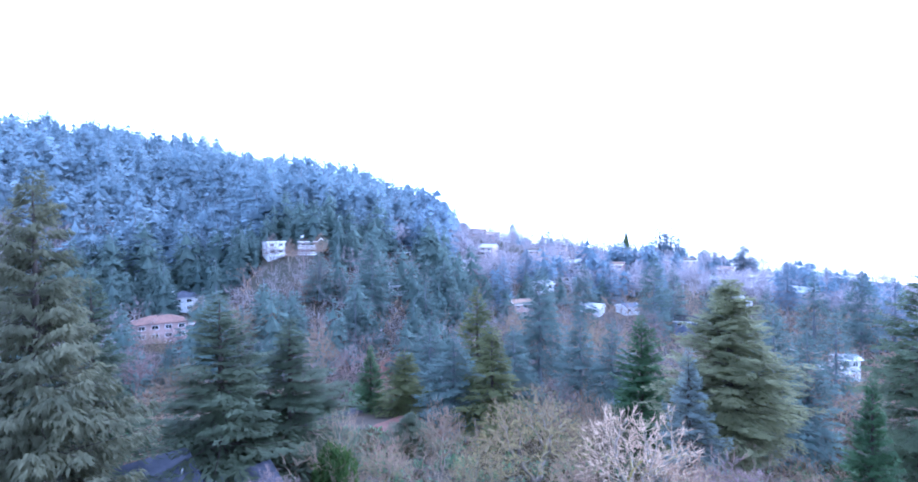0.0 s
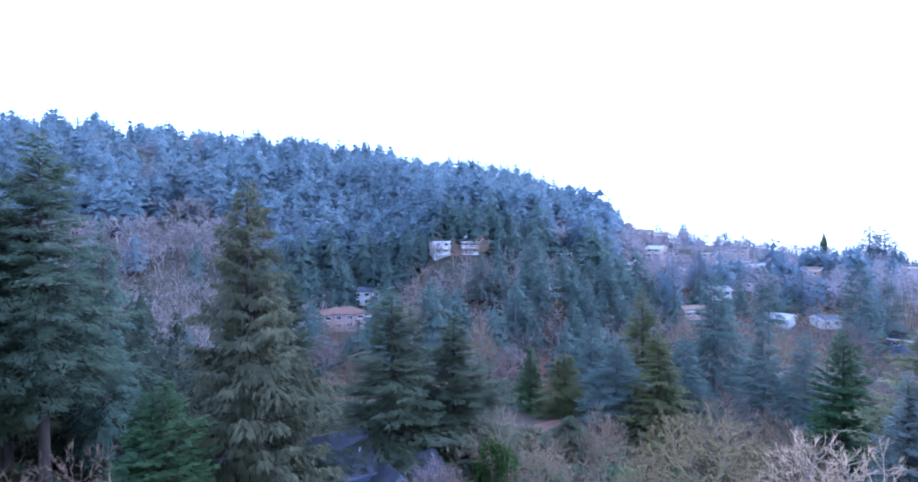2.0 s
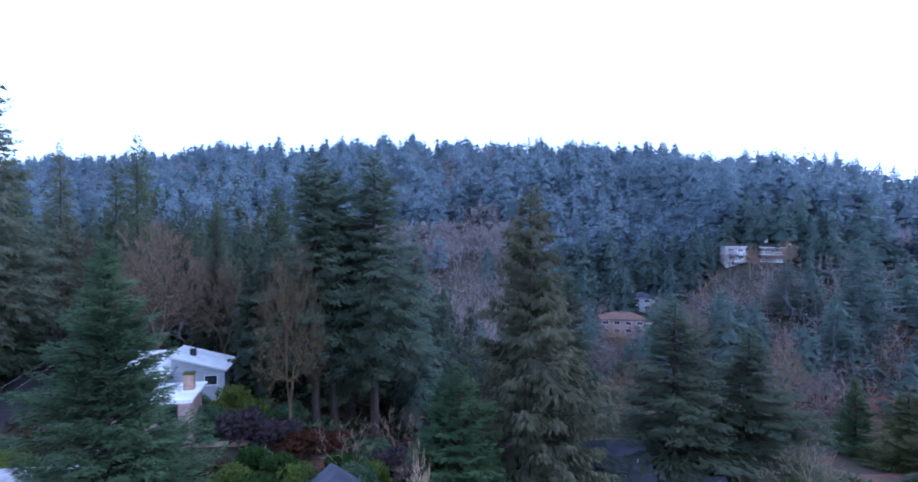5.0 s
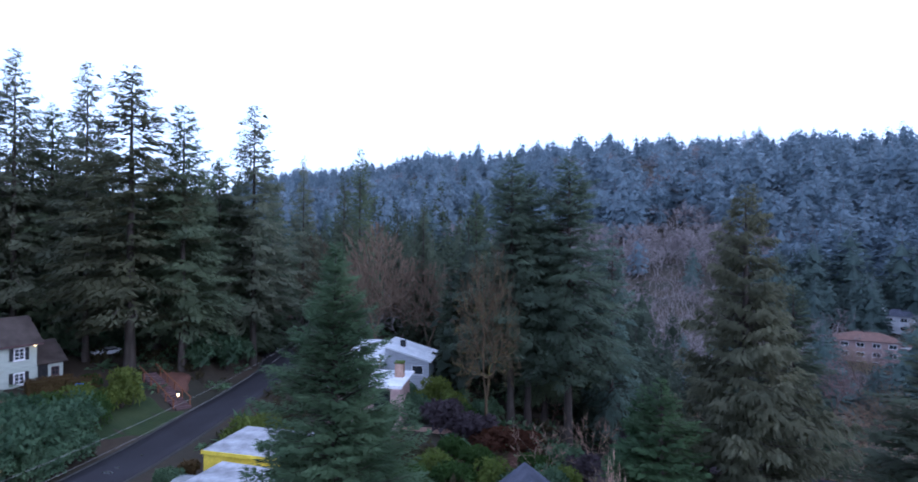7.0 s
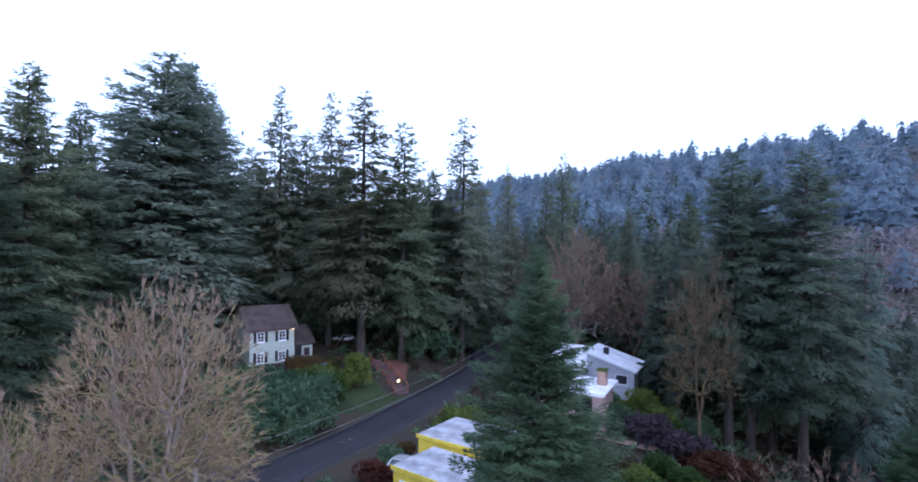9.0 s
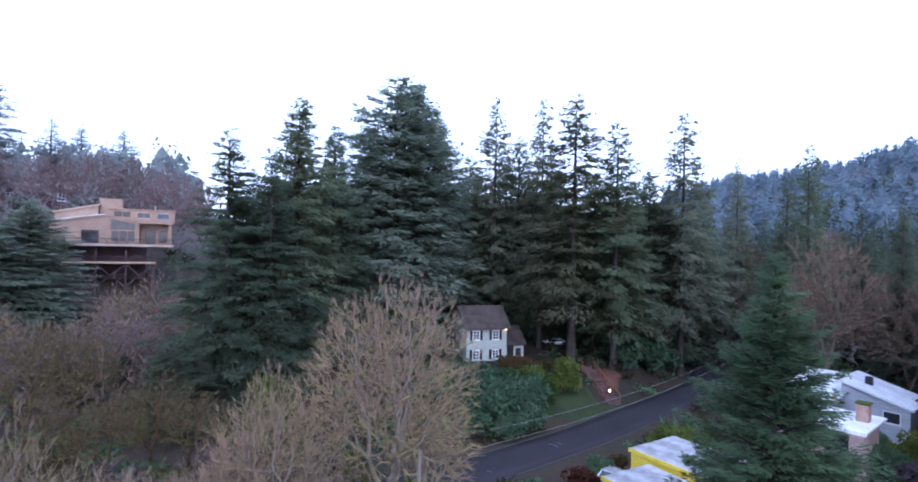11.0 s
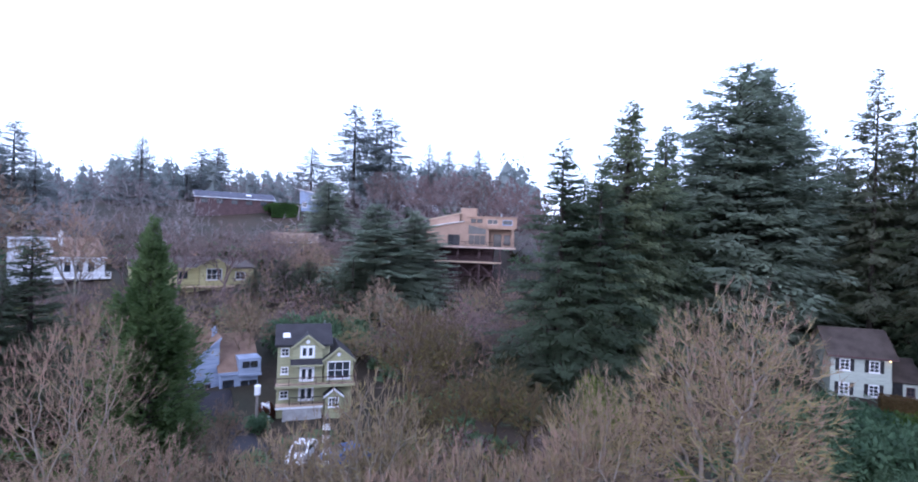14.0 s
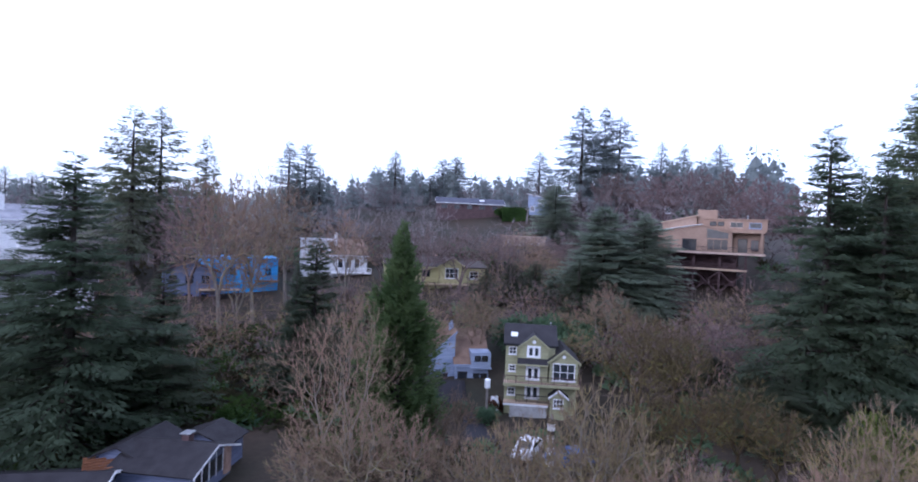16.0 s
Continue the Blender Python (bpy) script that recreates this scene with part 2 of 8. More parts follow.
CAR_PAINT = {
    "white": mat("white_car_paint", (0.74, 0.75, 0.77), (0.80, 0.80, 0.82), rough=0.2, bump=0),
    "blue": mat("blue_car_paint", (0.05, 0.09, 0.22), (0.07, 0.12, 0.28), rough=0.2, bump=0),
    "black": mat("black_car_paint", (0.015, 0.016, 0.02), (0.025, 0.026, 0.03), rough=0.2, bump=0),
    "silver": mat("silver_car_paint", (0.45, 0.46, 0.48), (0.52, 0.53, 0.55), rough=0.25, bump=0, metal=0.5),
}
GLASS = mat("dark_window_glass", (0.015, 0.018, 0.022), (0.045, 0.050, 0.058), scale=0.9, rough=0.08, bump=0, rand=0.3, spec=0.6)


def lamp_mat(name, colour, power):
    m = bpy.data.materials.new(name)
    m.use_nodes = True
    b = m.node_tree.nodes["Principled BSDF"]
    b.inputs["Base Color"].default_value = (0.8, 0.75, 0.6, 1)
    b.inputs["Emission Color"].default_value, b.inputs["Emission Strength"].default_value = (*colour, 1), power
    return m


LAMP = lamp_mat("lit_warm_lamp_glass", (1.0, 0.62, 0.22), 9.0)


# ---- building blocks ----
def part(name, bm, material, parent, label="", smooth=False):
    """Links a bmesh as one mesh object under a thing or part."""
    me = bpy.data.meshes.new(name)
    bmesh.ops.recalc_face_normals(bm, faces=bm.faces)
    bm.to_mesh(me)
    bm.free()
    return put(name, me, material, parent, label, smooth)


def put(name, me, material, parent, label="", smooth=False):
    if not me.materials:
        me.materials.append(material)
    if smooth:
        me.polygons.foreach_set("use_smooth", [True] * len(me.polygons))
    ob = new(name, me)
    ob.parent = parent
    if label:
        tagged(ob, label)
    return ob


def thing(name, m, label, category, group="", kind=""):
    ob = new(name)
    ob.matrix_basis = m
    ob.empty_display_size = 0.5
    return tagged(ob, label, category, group, kind)


def box(bm, x0, x1, y0, y1, z0, z1):
    vs = [bm.verts.new((x, y, z)) for z in (z0, z1) for x, y in ((x0, y0), (x1, y0), (x1, y1), (x0, y1))]
    for f in ((3, 2, 1, 0), (4, 5, 6, 7), (0, 1, 5, 4), (1, 2, 6, 5), (2, 3, 7, 6), (3, 0, 4, 7)):
        bm.faces.new([vs[i] for i in f])
    return vs


def boxes(*rows):
    bm = bmesh.new()
    for row in rows:
        box(bm, *row)
    return bm


def soften(bm, d=0.03):
    bmesh.ops.bevel(bm, geom=list(bm.edges), offset=d, segments=1, affect="EDGES", clamp_overlap=True)
    return bm


def extrude(bm, pts, move):
    """A prism from a polygon and a way."""
    a = [bm.verts.new(p) for p in pts]
    b = [bm.verts.new(Vector(p) + Vector(move)) for p in pts]
    bm.faces.new(a)
    bm.faces.new(b[::-1])
    for i in range(len(a)):
        j = (i + 1) % len(a)
        bm.faces.new((a[i], b[i], b[j], a[j]))


def tube(bm, p0, p1, r0, r1, n=8):
    p0, p1 = Vector(p0), Vector(p1)
    d = (p1 - p0).normalized()
    u = d.orthogonal().normalized()
    v = d.cross(u)
    rings = [[bm.verts.new(p + (u * math.cos(6.2832 * k / n) + v * math.sin(6.2832 * k / n)) * r) for k in range(n)] for p, r in ((p0, r0), (p1, r1))]
    for k in range(n):
        bm.faces.new((rings[0][k], rings[0][(k + 1) % n], rings[1][(k + 1) % n], rings[1][k]))
    bm.faces.new(rings[0][::-1])
    bm.faces.new(rings[1])


def ways(az, r):
    a = radians(az)
    return -math.sin(a) * r, math.cos(a) * r


# ---- the lie of the land ----
RADII = [0, 25, 45, 60, 80, 105, 130, 160, 200, 260, 350, 450, 600, 900, 1500, 4000]
SECTORS = {}


def sector(az, *heights):
    SECTORS[az] = heights


sector(-50, 0, -1, -4, -8, -13, -17, -20, -22, -24, -26, -28, -30, -36, -60, -130, -450)
sector(-30, 0, -1, -4, -8, -13, -17, -19, -19, -17, -8, -6, -15, -25, -55, -120, -450)
sector(-18, 0, -1, -4, -8, -13, -16, -18, -17, -14, -6, 4, 2, -10, -40, -110, -420)
sector(-3, 0, -1, -4, -8, -13, -16, -18, -17, -13, 0, 13, 12, 0, -30, -90, -400)
sector(6, 0, -1, -4, -7, -9, -13, -16, -12, 2, 15, 32, 42, 35, 10, -20, -60)
sector(15, 0, -1, -4, -6, -9, -13, -16, -10, 8, 26, 45, 60, 55, 40, 0, -60)
sector(19.5, 0, -1, -4, -6, -9, -13, -16, -11, 7, 24, 45, 68, 70, 50, 10, -50)
sector(25, 0, -1, -4, -6, -9, -13, -16, -15, -10, 5, 42, 77, 84, 60, 20, -40)
sector(36, 0, -1, -3, -5, -9, -13, -16, -14, -8, 10, 48, 84, 104, 85, 40, -40)
sector(50, 0, -1, -3, -5, -8, -11, -12, -9, -2, 14, 44, 78, 116, 105, 60, 0)
sector(66, 0, -0.5, -1, -1, -1, -2, -3, -1, 4, 15, 38, 66, 104, 138, 90, 20)
sector(80, 0, 0, 0, 0, 0, 0, 1, 3, 6, 12, 25, 46, 78, 122, 112, 20)
sector(95, 0, 0, 0, 0, 2.2, 4, 6, 9, 13, 18, 25, 35, 50, 70, 70, 20)
sector(110, 0, 0, 0, 0.8, 2.4, 5, 8, 12, 16, 20, 24, 25, 25, 25, 20, 0)
sector(125, 0, 0, 0, 1, 4, 8, 12, 16, 20, 24, 26, 26, 25, 25, 20, 0)
sector(142, 0, 0, 0, 1, 5, 11, 19, 26, 30, 32, 33, 33, 32, 30, 20, 0)
sector(157, 0, 0, 0, 0.5, 6, 12, 19, 27, 31, 32, 33, 33, 32, 30, 20, 0)
sector(172, 0, 0, 0, 0.5, 5, 11, 17, 25, 30, 31, 31, 30, 30, 25, 20, 0)
sector(190, 0, 0, 0, 0.5, 4, 9, 13, 17, 20, 22, 24, 24, 24, 22, 20, 0)
sector(206, 0, 0, 0, 0, 3, 9, 14, 17, 19, 21, 22, 22, 22, 20, 10, 0)
sector(250, 0, 0, 0, 0, 1, 3, 5, 7, 8, 9, 10, 8, 5, 0, -10, -30)
sector(280, 0, 0, -2, -4, -6, -8, -9, -9, -10, -12, -14, -18, -22, -30, -40, -50)

BEARINGS = sorted(SECTORS)
LAND = np.array([SECTORS[k] for k in BEARINGS], float)
BEARINGS = np.array(BEARINGS + [BEARINGS[0] + 360], float)
LAND = np.vstack([LAND, LAND[:1]])
ROAD = [(192, 39), (180, 40), (168, 41), (157, 43), (145, 42), (130, 42), (116, 43.5), (106, 48.5), (99.2, 54.5), (94.5, 60.5), (90.2, 69), (86.0, 80.5), (83.9, 92), (84.2, 106), (87.5, 122), (93, 140)]
ROAD_XY = np.array([ways(*p) for p in ROAD])


def curve_points(pts, n):
    """A smooth line through points."""
    pts = np.array(pts, float)
    ext = np.vstack([2 * pts[0] - pts[1], pts, 2 * pts[-1] - pts[-2]])
    out = []
    for i in range(1, len(ext) - 2):
        p0, p1, p2, p3 = ext[i - 1:i + 3]
        for t in np.linspace(0, 1, n, endpoint=False):
            out.append(0.5 * (2 * p1 + (p2 - p0) * t + (2 * p0 - 5 * p1 + 4 * p2 - p3) * t * t + (3 * p1 - p0 - 3 * p2 + p3) * t ** 3))
    out.append(pts[-1])
    return np.array(out)


ROAD_LINE = curve_points(ROAD_XY, 12)


def ease(t):
    return t * t * (3 - 2 * t)


def raw_ground(x, y):
    x, y = np.atleast_1d(np.asarray(x, float)), np.atleast_1d(np.asarray(y, float))
    r = np.hypot(x, y)
    az = (np.degrees(np.arctan2(-x, y)) - BEARINGS[0]) % 360 + BEARINGS[0]
    i = np.clip(np.searchsorted(BEARINGS, az, "right") - 1, 0, len(BEARINGS) - 2)
    s = ease((az - BEARINGS[i]) / (BEARINGS[i + 1] - BEARINGS[i]))
    j = np.clip(np.searchsorted(RADII, r, "right") - 1, 0, len(RADII) - 2)
    ra = np.array(RADII, float)
    q = np.clip((r - ra[j]) / (ra[j + 1] - ra[j]), 0, 1)
    low = LAND[i, j] * (1 - s) + LAND[i + 1, j] * s
    high = LAND[i, j + 1] * (1 - s) + LAND[i + 1, j + 1] * s
    z = low * (1 - q) + high * q
    far = np.clip((r - 90) / 200, 0, 1)
    return z + far * 2.2 * np.sin(x * 0.041 + 1.3) * np.cos(y * 0.037) + far * 1.2 * np.sin(x * 0.11 + y * 0.07)


def ground(x, y):
    z = raw_ground(x, y)
    x, y = np.atleast_1d(np.asarray(x, float)), np.atleast_1d(np.asarray(y, float))
    d = np.sqrt(((np.stack([x, y], -1)[:, None, :] - ROAD_LINE[None]) ** 2).sum(-1)).min(1) if len(x) < 4000 else np.concatenate(
        [np.sqrt(((np.stack([x[k:k + 4000], y[k:k + 4000]], -1)[:, None, :] - ROAD_LINE[None]) ** 2).sum(-1)).min(1) for k in range(0, len(x), 4000)])
    w = ease(np.clip((d - 4.2) / 4.0, 0, 1))
    return z * w + 0.0 * (1 - w)


def gz(az, r):
    return float(ground(*ways(az, r))[0])


def spot(az, r, turn=0.0, up=0.0, z=None):
    """A pose on the ground whose y axis points away from the hovering place."""
    x, y = ways(az, r)
    return pose(x, y, (gz(az, r) if z is None else z) + up, 0, 0, az + turn)


def from_arrays(name, verts, faces, normals=None):
    """A mesh from arrays of corners and of equal-sided faces."""
    me = bpy.data.meshes.new(name)
    verts, faces = np.asarray(verts, np.float32), np.asarray(faces, np.int32)
    n, k = faces.shape
    me.vertices.add(len(verts))
    me.vertices.foreach_set("co", verts.ravel())
    me.loops.add(n * k)
    me.loops.foreach_set("vertex_index", faces.ravel())
    me.polygons.add(n)
    me.polygons.foreach_set("loop_start", np.arange(0, n * k, k, dtype=np.int32))
    me.update(calc_edges=True)
    if normals is not None:
        me.polygons.foreach_set("use_smooth", [True] * n)
        me.normals_split_custom_set_from_vertices(np.asarray(normals, np.float32).tolist())
    return me


def leafy(v, f, out, lean=0.45):
    """Turns loose triangles outwards, and gives their corners the rounded normals of the crown."""
    g = np.cross(v[f[:, 1]] - v[f[:, 0]], v[f[:, 2]] - v[f[:, 0]])
    g = g / np.maximum(np.linalg.norm(g, axis=1, keepdims=True), 1e-9)
    back = (g * out).sum(1) < 0
    f = np.where(back[:, None], f[:, ::-1], f)
    g = np.where(back[:, None], -g, g)
    n = out + lean * g
    n = n / np.maximum(np.linalg.norm(n, axis=1, keepdims=True), 1e-9)
    full = np.zeros_like(v)
    for k in range(3):
        full[f[:, k]] = n
    return f, full


def build_ground():
    azs = np.radians(np.arange(0, 360, 1.2))
    rs = np.concatenate([[0.001], np.arange(4, 130, 1.6), 130 * 1.045 ** np.arange(0, 77)])
    A, R = np.meshgrid(azs, rs, indexing="ij")
    x, y = (3.0 - np.sin(A) * R).ravel(), (np.cos(A) * R - 2.0).ravel()
    z = ground(x, y)
    z += np.where(R.ravel() < 400, 0.12 * np.sin(x * 1.7 + 2 * np.sin(y * 0.6)) * np.cos(y * 1.3), 0) * (np.abs(z) > 0.02)
    na, nr = A.shape
    i, j = np.meshgrid(np.arange(na), np.arange(nr - 1), indexing="ij")
    i2 = (i + 1) % na
    faces = np.stack([i * nr + j, i * nr + j + 1, i2 * nr + j + 1, i2 * nr + j], -1).reshape(-1, 4)
    me = from_arrays("ground", np.stack([x, y, z], -1), faces)
    ob = put("ground", me, GROUND, None, smooth=True)
    tagged(ob, "forest floor of leaf litter and moss", "ground", kind="structure")


build_ground()


def strip(line, half, lift, hump=0.0, on_ground=True, thick=0.0):
    """A ribbon along a line of points, with skirts at its sides."""
    line = np.asarray(line)
    d = np.gradient(line, axis=0)
    nrm = np.stack([-d[:, 1], d[:, 0]], -1) / np.linalg.norm(d, axis=1)[:, None]
    offs = np.array([-half, -half, -half * 0.5, 0, half * 0.5, half, half])
    verts = []
    for k, o in enumerate(offs):
        p = line + nrm * o
        z = ground(line[:, 0], line[:, 1]) + lift + hump * (1 - (o / half) ** 2)
        if k in (0, 6):
            z = z - lift - 0.3
        verts.append(np.stack([p[:, 0], p[:, 1], z], -1))
    verts = np.stack(verts, 1)
    n = len(line)
    i, j = np.meshgrid(np.arange(n - 1), np.arange(6), indexing="ij")
    faces = np.stack([i * 7 + j, i * 7 + j + 1, (i + 1) * 7 + j + 1, (i + 1) * 7 + j], -1).reshape(-1, 4)
    return verts.reshape(-1, 3), faces


def build_road():
    me = from_arrays("road", *strip(ROAD_LINE, 2.6, 0.06, 0.05))
    tagged(put("road", me, ASPHALT, None), "narrow winding road of worn damp asphalt", "road", kind="structure")
    d = np.gradient(ROAD_LINE, axis=0)
    nrm = np.stack([-d[:, 1], d[:, 0]], -1) / np.linalg.norm(d, axis=1)[:, None]
    for side in (-1, 1):
        me = from_arrays("kerb", *strip(ROAD_LINE + nrm * side * 2.75, 0.12, 0.12))
        tagged(put("kerb", me, KERB, None), "low dark mossy kerb along the road", "kerb", kind="structure")
    low = curve_points([ways(1, 96), ways(4, 101), ways(8, 103), ways(12, 99), ways(16, 90)], 10)
    me = from_arrays("road", *strip(low, 2.4, 0.25))
    tagged(put("road", me, ASPHALT, None), "short stretch of lower road among trees", "road", kind="structure")
    drive = curve_points([ways(159, 45), ways(163, 54), ways(165, 60), ways(165.5, 66)], 8)
    me = from_arrays("road", *strip(drive, 1.6, 0.22))
    tagged(put("driveway", me, ASPHALT, None), "dark driveway beside the olive house", "driveway", kind="structure")


build_road()


def patch(name, az, r, rx, ry, turn, material, label, category, lift=0.12):
    """A piece of ground cover that follows the slope."""
    n = 24
    cx, cy = ways(az, r)
    c, s = math.cos(radians(az + turn)), math.sin(radians(az + turn))
    verts, faces = [], []
    for k in range(n + 1):
        for j in range(n + 1):
            u, v = 2 * k / n - 1, 2 * j / n - 1
            wob = 1 + 0.12 * math.sin(5 * math.atan2(v, u) + az)
            uu, vv = u * math.sqrt(1 - v * v / 2) * rx * wob, v * math.sqrt(1 - u * u / 2) * ry * wob
            verts.append((cx + c * uu - s * vv, cy + s * uu + c * vv, max(abs(u), abs(v))))
    verts = np.array(verts)
    edge = verts[:, 2].copy()
    verts[:, 2] = ground(verts[:, 0], verts[:, 1]) + lift - 0.5 * np.clip((edge - 0.9) / 0.1, 0, 1)
    for k in range(n):
        for j in range(n):
            faces.append((k * (n + 1) + j, (k + 1) * (n + 1) + j, (k + 1) * (n + 1) + j + 1, k * (n + 1) + j + 1))
    tagged(put(name, from_arrays(name, verts, faces), material, None, smooth=True), label, category, kind="structure")


patch("lawn", 97.2, 69, 6.5, 4.5, 30, LAWN, "sloping green lawn above the road", "lawn")
patch("lawn", 101.5, 77, 7, 3.5, 0, LAWN, "grass in front of the sage house", "lawn")
patch("leaf_bank", 6.8, 126, 8, 24, 0, BANK, "bank covered with red fallen leaves", "bank", lift=0.3)
patch("leaf_bank", 5.0, 84, 6, 9, 0, BANK, "red leaf litter below the lower road", "bank", lift=0.3)
patch("leaf_bank", 93.5, 80, 2.6, 3.4, 0, BANK, "reddish leaf litter under the firs", "bank", lift=0.15)
patch("leaf_bank", 61, 55, 7, 6, 0, BANK, "reddish leaf litter in the garden", "bank", lift=0.15)


# ---- houses ----
def facing(side, at):
    """Matrix that lays a window plane (x across, z up, outside -y) on a side of a block."""
    if side == "front":
        return pose(0, at, 0)
    if side == "right":
        return pose(at, 0, 0, 0, 0, 90)
    if side == "left":
        return pose(at, 0, 0, 0, 0, -90)
    return pose(0, at, 0, 0, 0, 180)


def window(p, x, z, w, h, at=0.0, side="front", nx=2, nz=2, trim=None, shutters=None, name="window", sill=True):
    """Frame with glazing bars, a pane set back in it, a sill, and shutters."""
    m = facing(side, at)
    f = 0.28 if name == "french_door" else 0.11 if w > 0.8 else 0.08
    bar = 0.15 if name == "french_door" else 0.035
    xs = [x - w / 2, x - w / 2 + f] + [c for k in range(1, nx) for c in (x - w / 2 + w * k / nx - bar, x - w / 2 + w * k / nx + bar)] + [x + w / 2 - f, x + w / 2]
    zs = [z, z + f] + [c for k in range(1, nz) for c in (z + h * k / nz - 0.03, z + h * k / nz + 0.03)] + [z + h - f, z + h]
    bm = bmesh.new()
    grid = [[bm.verts.new((a, 0.05, c)) for c in zs] for a in xs]
    bars = [bm.faces.new((grid[i][j], grid[i + 1][j], grid[i + 1][j + 1], grid[i][j + 1])) for i in range(len(xs) - 1) for j in range(len(zs) - 1) if i % 2 == 0 or j % 2 == 0]
    out = bmesh.ops.extrude_face_region(bm, geom=bars)
    bmesh.ops.translate(bm, vec=(0, -0.12, 0), verts=[g for g in out["geom"] if isinstance(g, bmesh.types.BMVert)])
    bm.transform(m)
    fr = part(name, bm, trim or WHITE, p)
    bm = boxes((x - w / 2 + f * 0.7, x + w / 2 - f * 0.7, -0.02, 0.02, z + f * 0.7, z + h - f * 0.7))
    bm.transform(m)
    part("pane", bm, GLASS, fr)
    if sill:
        bm = boxes((x - w / 2 - 0.08, x + w / 2 + 0.08, -0.13, 0.0, z - 0.09, z - 0.003))
        bm.transform(m)
        part("sill", bm, trim or WHITE, fr)
    if shutters:
        for s in (-1, 1):
            c = x + s * (w / 2 + 0.24)
            bm = boxes((c - 0.21, c + 0.21, -0.05, -0.003, z - 0.05, z + h + 0.05), *[(c - 0.16, c + 0.16, -0.065, -0.05, z + h * q, z + h * q + h * 0.2) for q in (0.1, 0.4, 0.7)])
            bm.transform(m)
            part("shutter", bm, shutters, p)
    return fr


def slab(bm, corners, thick):
    """A roof plane with thickness, below its four corners."""
    a, b, c = (Vector(q) for q in corners[:3])
    n = (b - a).cross(c - a).normalized()
    if n.z < 0:
        n = -n
    extrude(bm, corners, -n * thick)


def gable_roof(p, x0, x1, y0, y1, ze, rise, axis, material, trim=None, over=0.45, thick=0.18, name="roof"):
    bm = bmesh.new()
    fb = bmesh.new()
    if axis == "x":
        ym = (y0 + y1) / 2
        k = rise / (ym - y0)
        e = ze - over * k
        X0, X1, Y0, Y1 = x0 - over, x1 + over, y0 - over, y1 + over
        for ya in (Y0, Y1):
            slab(bm, [(X0, ya, e + thick), (X1, ya, e + thick), (X1, ym, ze + rise + thick), (X0, ym, ze + rise + thick)], thick)
        if trim:
            box(fb, X0, X1, Y0 - 0.04, Y0 - 0.002, e - 0.08, e + 0.17)
            for xa in (X0 - 0.04, X1 + 0.002):
                for ya in (Y0, Y1):
                    extrude(fb, [(xa, ya, e - 0.08), (xa, ya, e + 0.19), (xa, ym, ze + rise + 0.19), (xa, ym, ze + rise - 0.08)], (0.038, 0, 0))
    else:
        xm = (x0 + x1) / 2
        k = rise / (xm - x0)
        e = ze - over * k
        X0, X1, Y0, Y1 = x0 - over, x1 + over, y0 - over, y1 + over
        for xa in (X0, X1):
            slab(bm, [(xa, Y0, e + thick), (xa, Y1, e + thick), (xm, Y1, ze + rise + thick), (xm, Y0, ze + rise + thick)], thick)
        if trim:
            for xa in (X0, X1):
                extrude(fb, [(xa, Y0 - 0.04, e - 0.08), (xa, Y0 - 0.04, e + 0.19), (xm, Y0 - 0.04, ze + rise + 0.19), (xm, Y0 - 0.04, ze + rise - 0.08)], (0, 0.038, 0))
    r = part(name, bm, material, p)
    if trim:
        part("fascia", fb, trim, r)
    else:
        fb.free()
    return r


def gable_block(p, x0, x1, y0, y1, z0, ze, rise, axis, wall, roof, trim=None, over=0.45):
    bm = bmesh.new()
    if axis == "x":
        ym = (y0 + y1) / 2
        extrude(bm, [(x0, y0, z0), (x0, y1, z0), (x0, y1, ze), (x0, ym, ze + rise), (x0, y0, ze)], (x1 - x0, 0, 0))
    else:
        xm = (x0 + x1) / 2
        extrude(bm, [(x0, y0, z0), (x1, y0, z0), (x1, y0, ze), (xm, y0, ze + rise), (x0, y0, ze)], (0, y1 - y0, 0))
    part("wall", bm, wall, p)
    return gable_roof(p, x0, x1, y0, y1, ze, rise, axis, roof, trim, over)


def shed_block(p, x0, x1, y0, y1, z0, zl, zr, wall, roof, trim=None, over=0.35, thick=0.2):
    """A block whose roof slopes across its width, from zl at x0 to zr at x1."""
    bm = bmesh.new()
    extrude(bm, [(x0, y0, z0), (x1, y0, z0), (x1, y0, zr), (x0, y0, zl)], (0, y1 - y0, 0))
    part("wall", bm, wall, p)
    k = (zr - zl) / (x1 - x0)
    bm = bmesh.new()
    slab(bm, [(x0 - over, y0 - over, zl - k * over + thick), (x1 + over, y0 - over, zr + k * over + thick), (x1 + over, y1 + over, zr + k * over + thick), (x0 - over, y1 + over, zl - k * over + thick)], thick)
    r = part("roof", bm, roof, p)
    if trim:
        bm = bmesh.new()
        extrude(bm, [(x0 - over, y0 - over - 0.04, zl - k * over - 0.1), (x1 + over, y0 - over - 0.04, zr + k * over - 0.1), (x1 + over, y0 - over - 0.04, zr + k * over + 0.2), (x0 - over, y0 - over - 0.04, zl - k * over + 0.2)], (0, 0.037, 0))
        part("fascia", bm, trim, r)
    return r


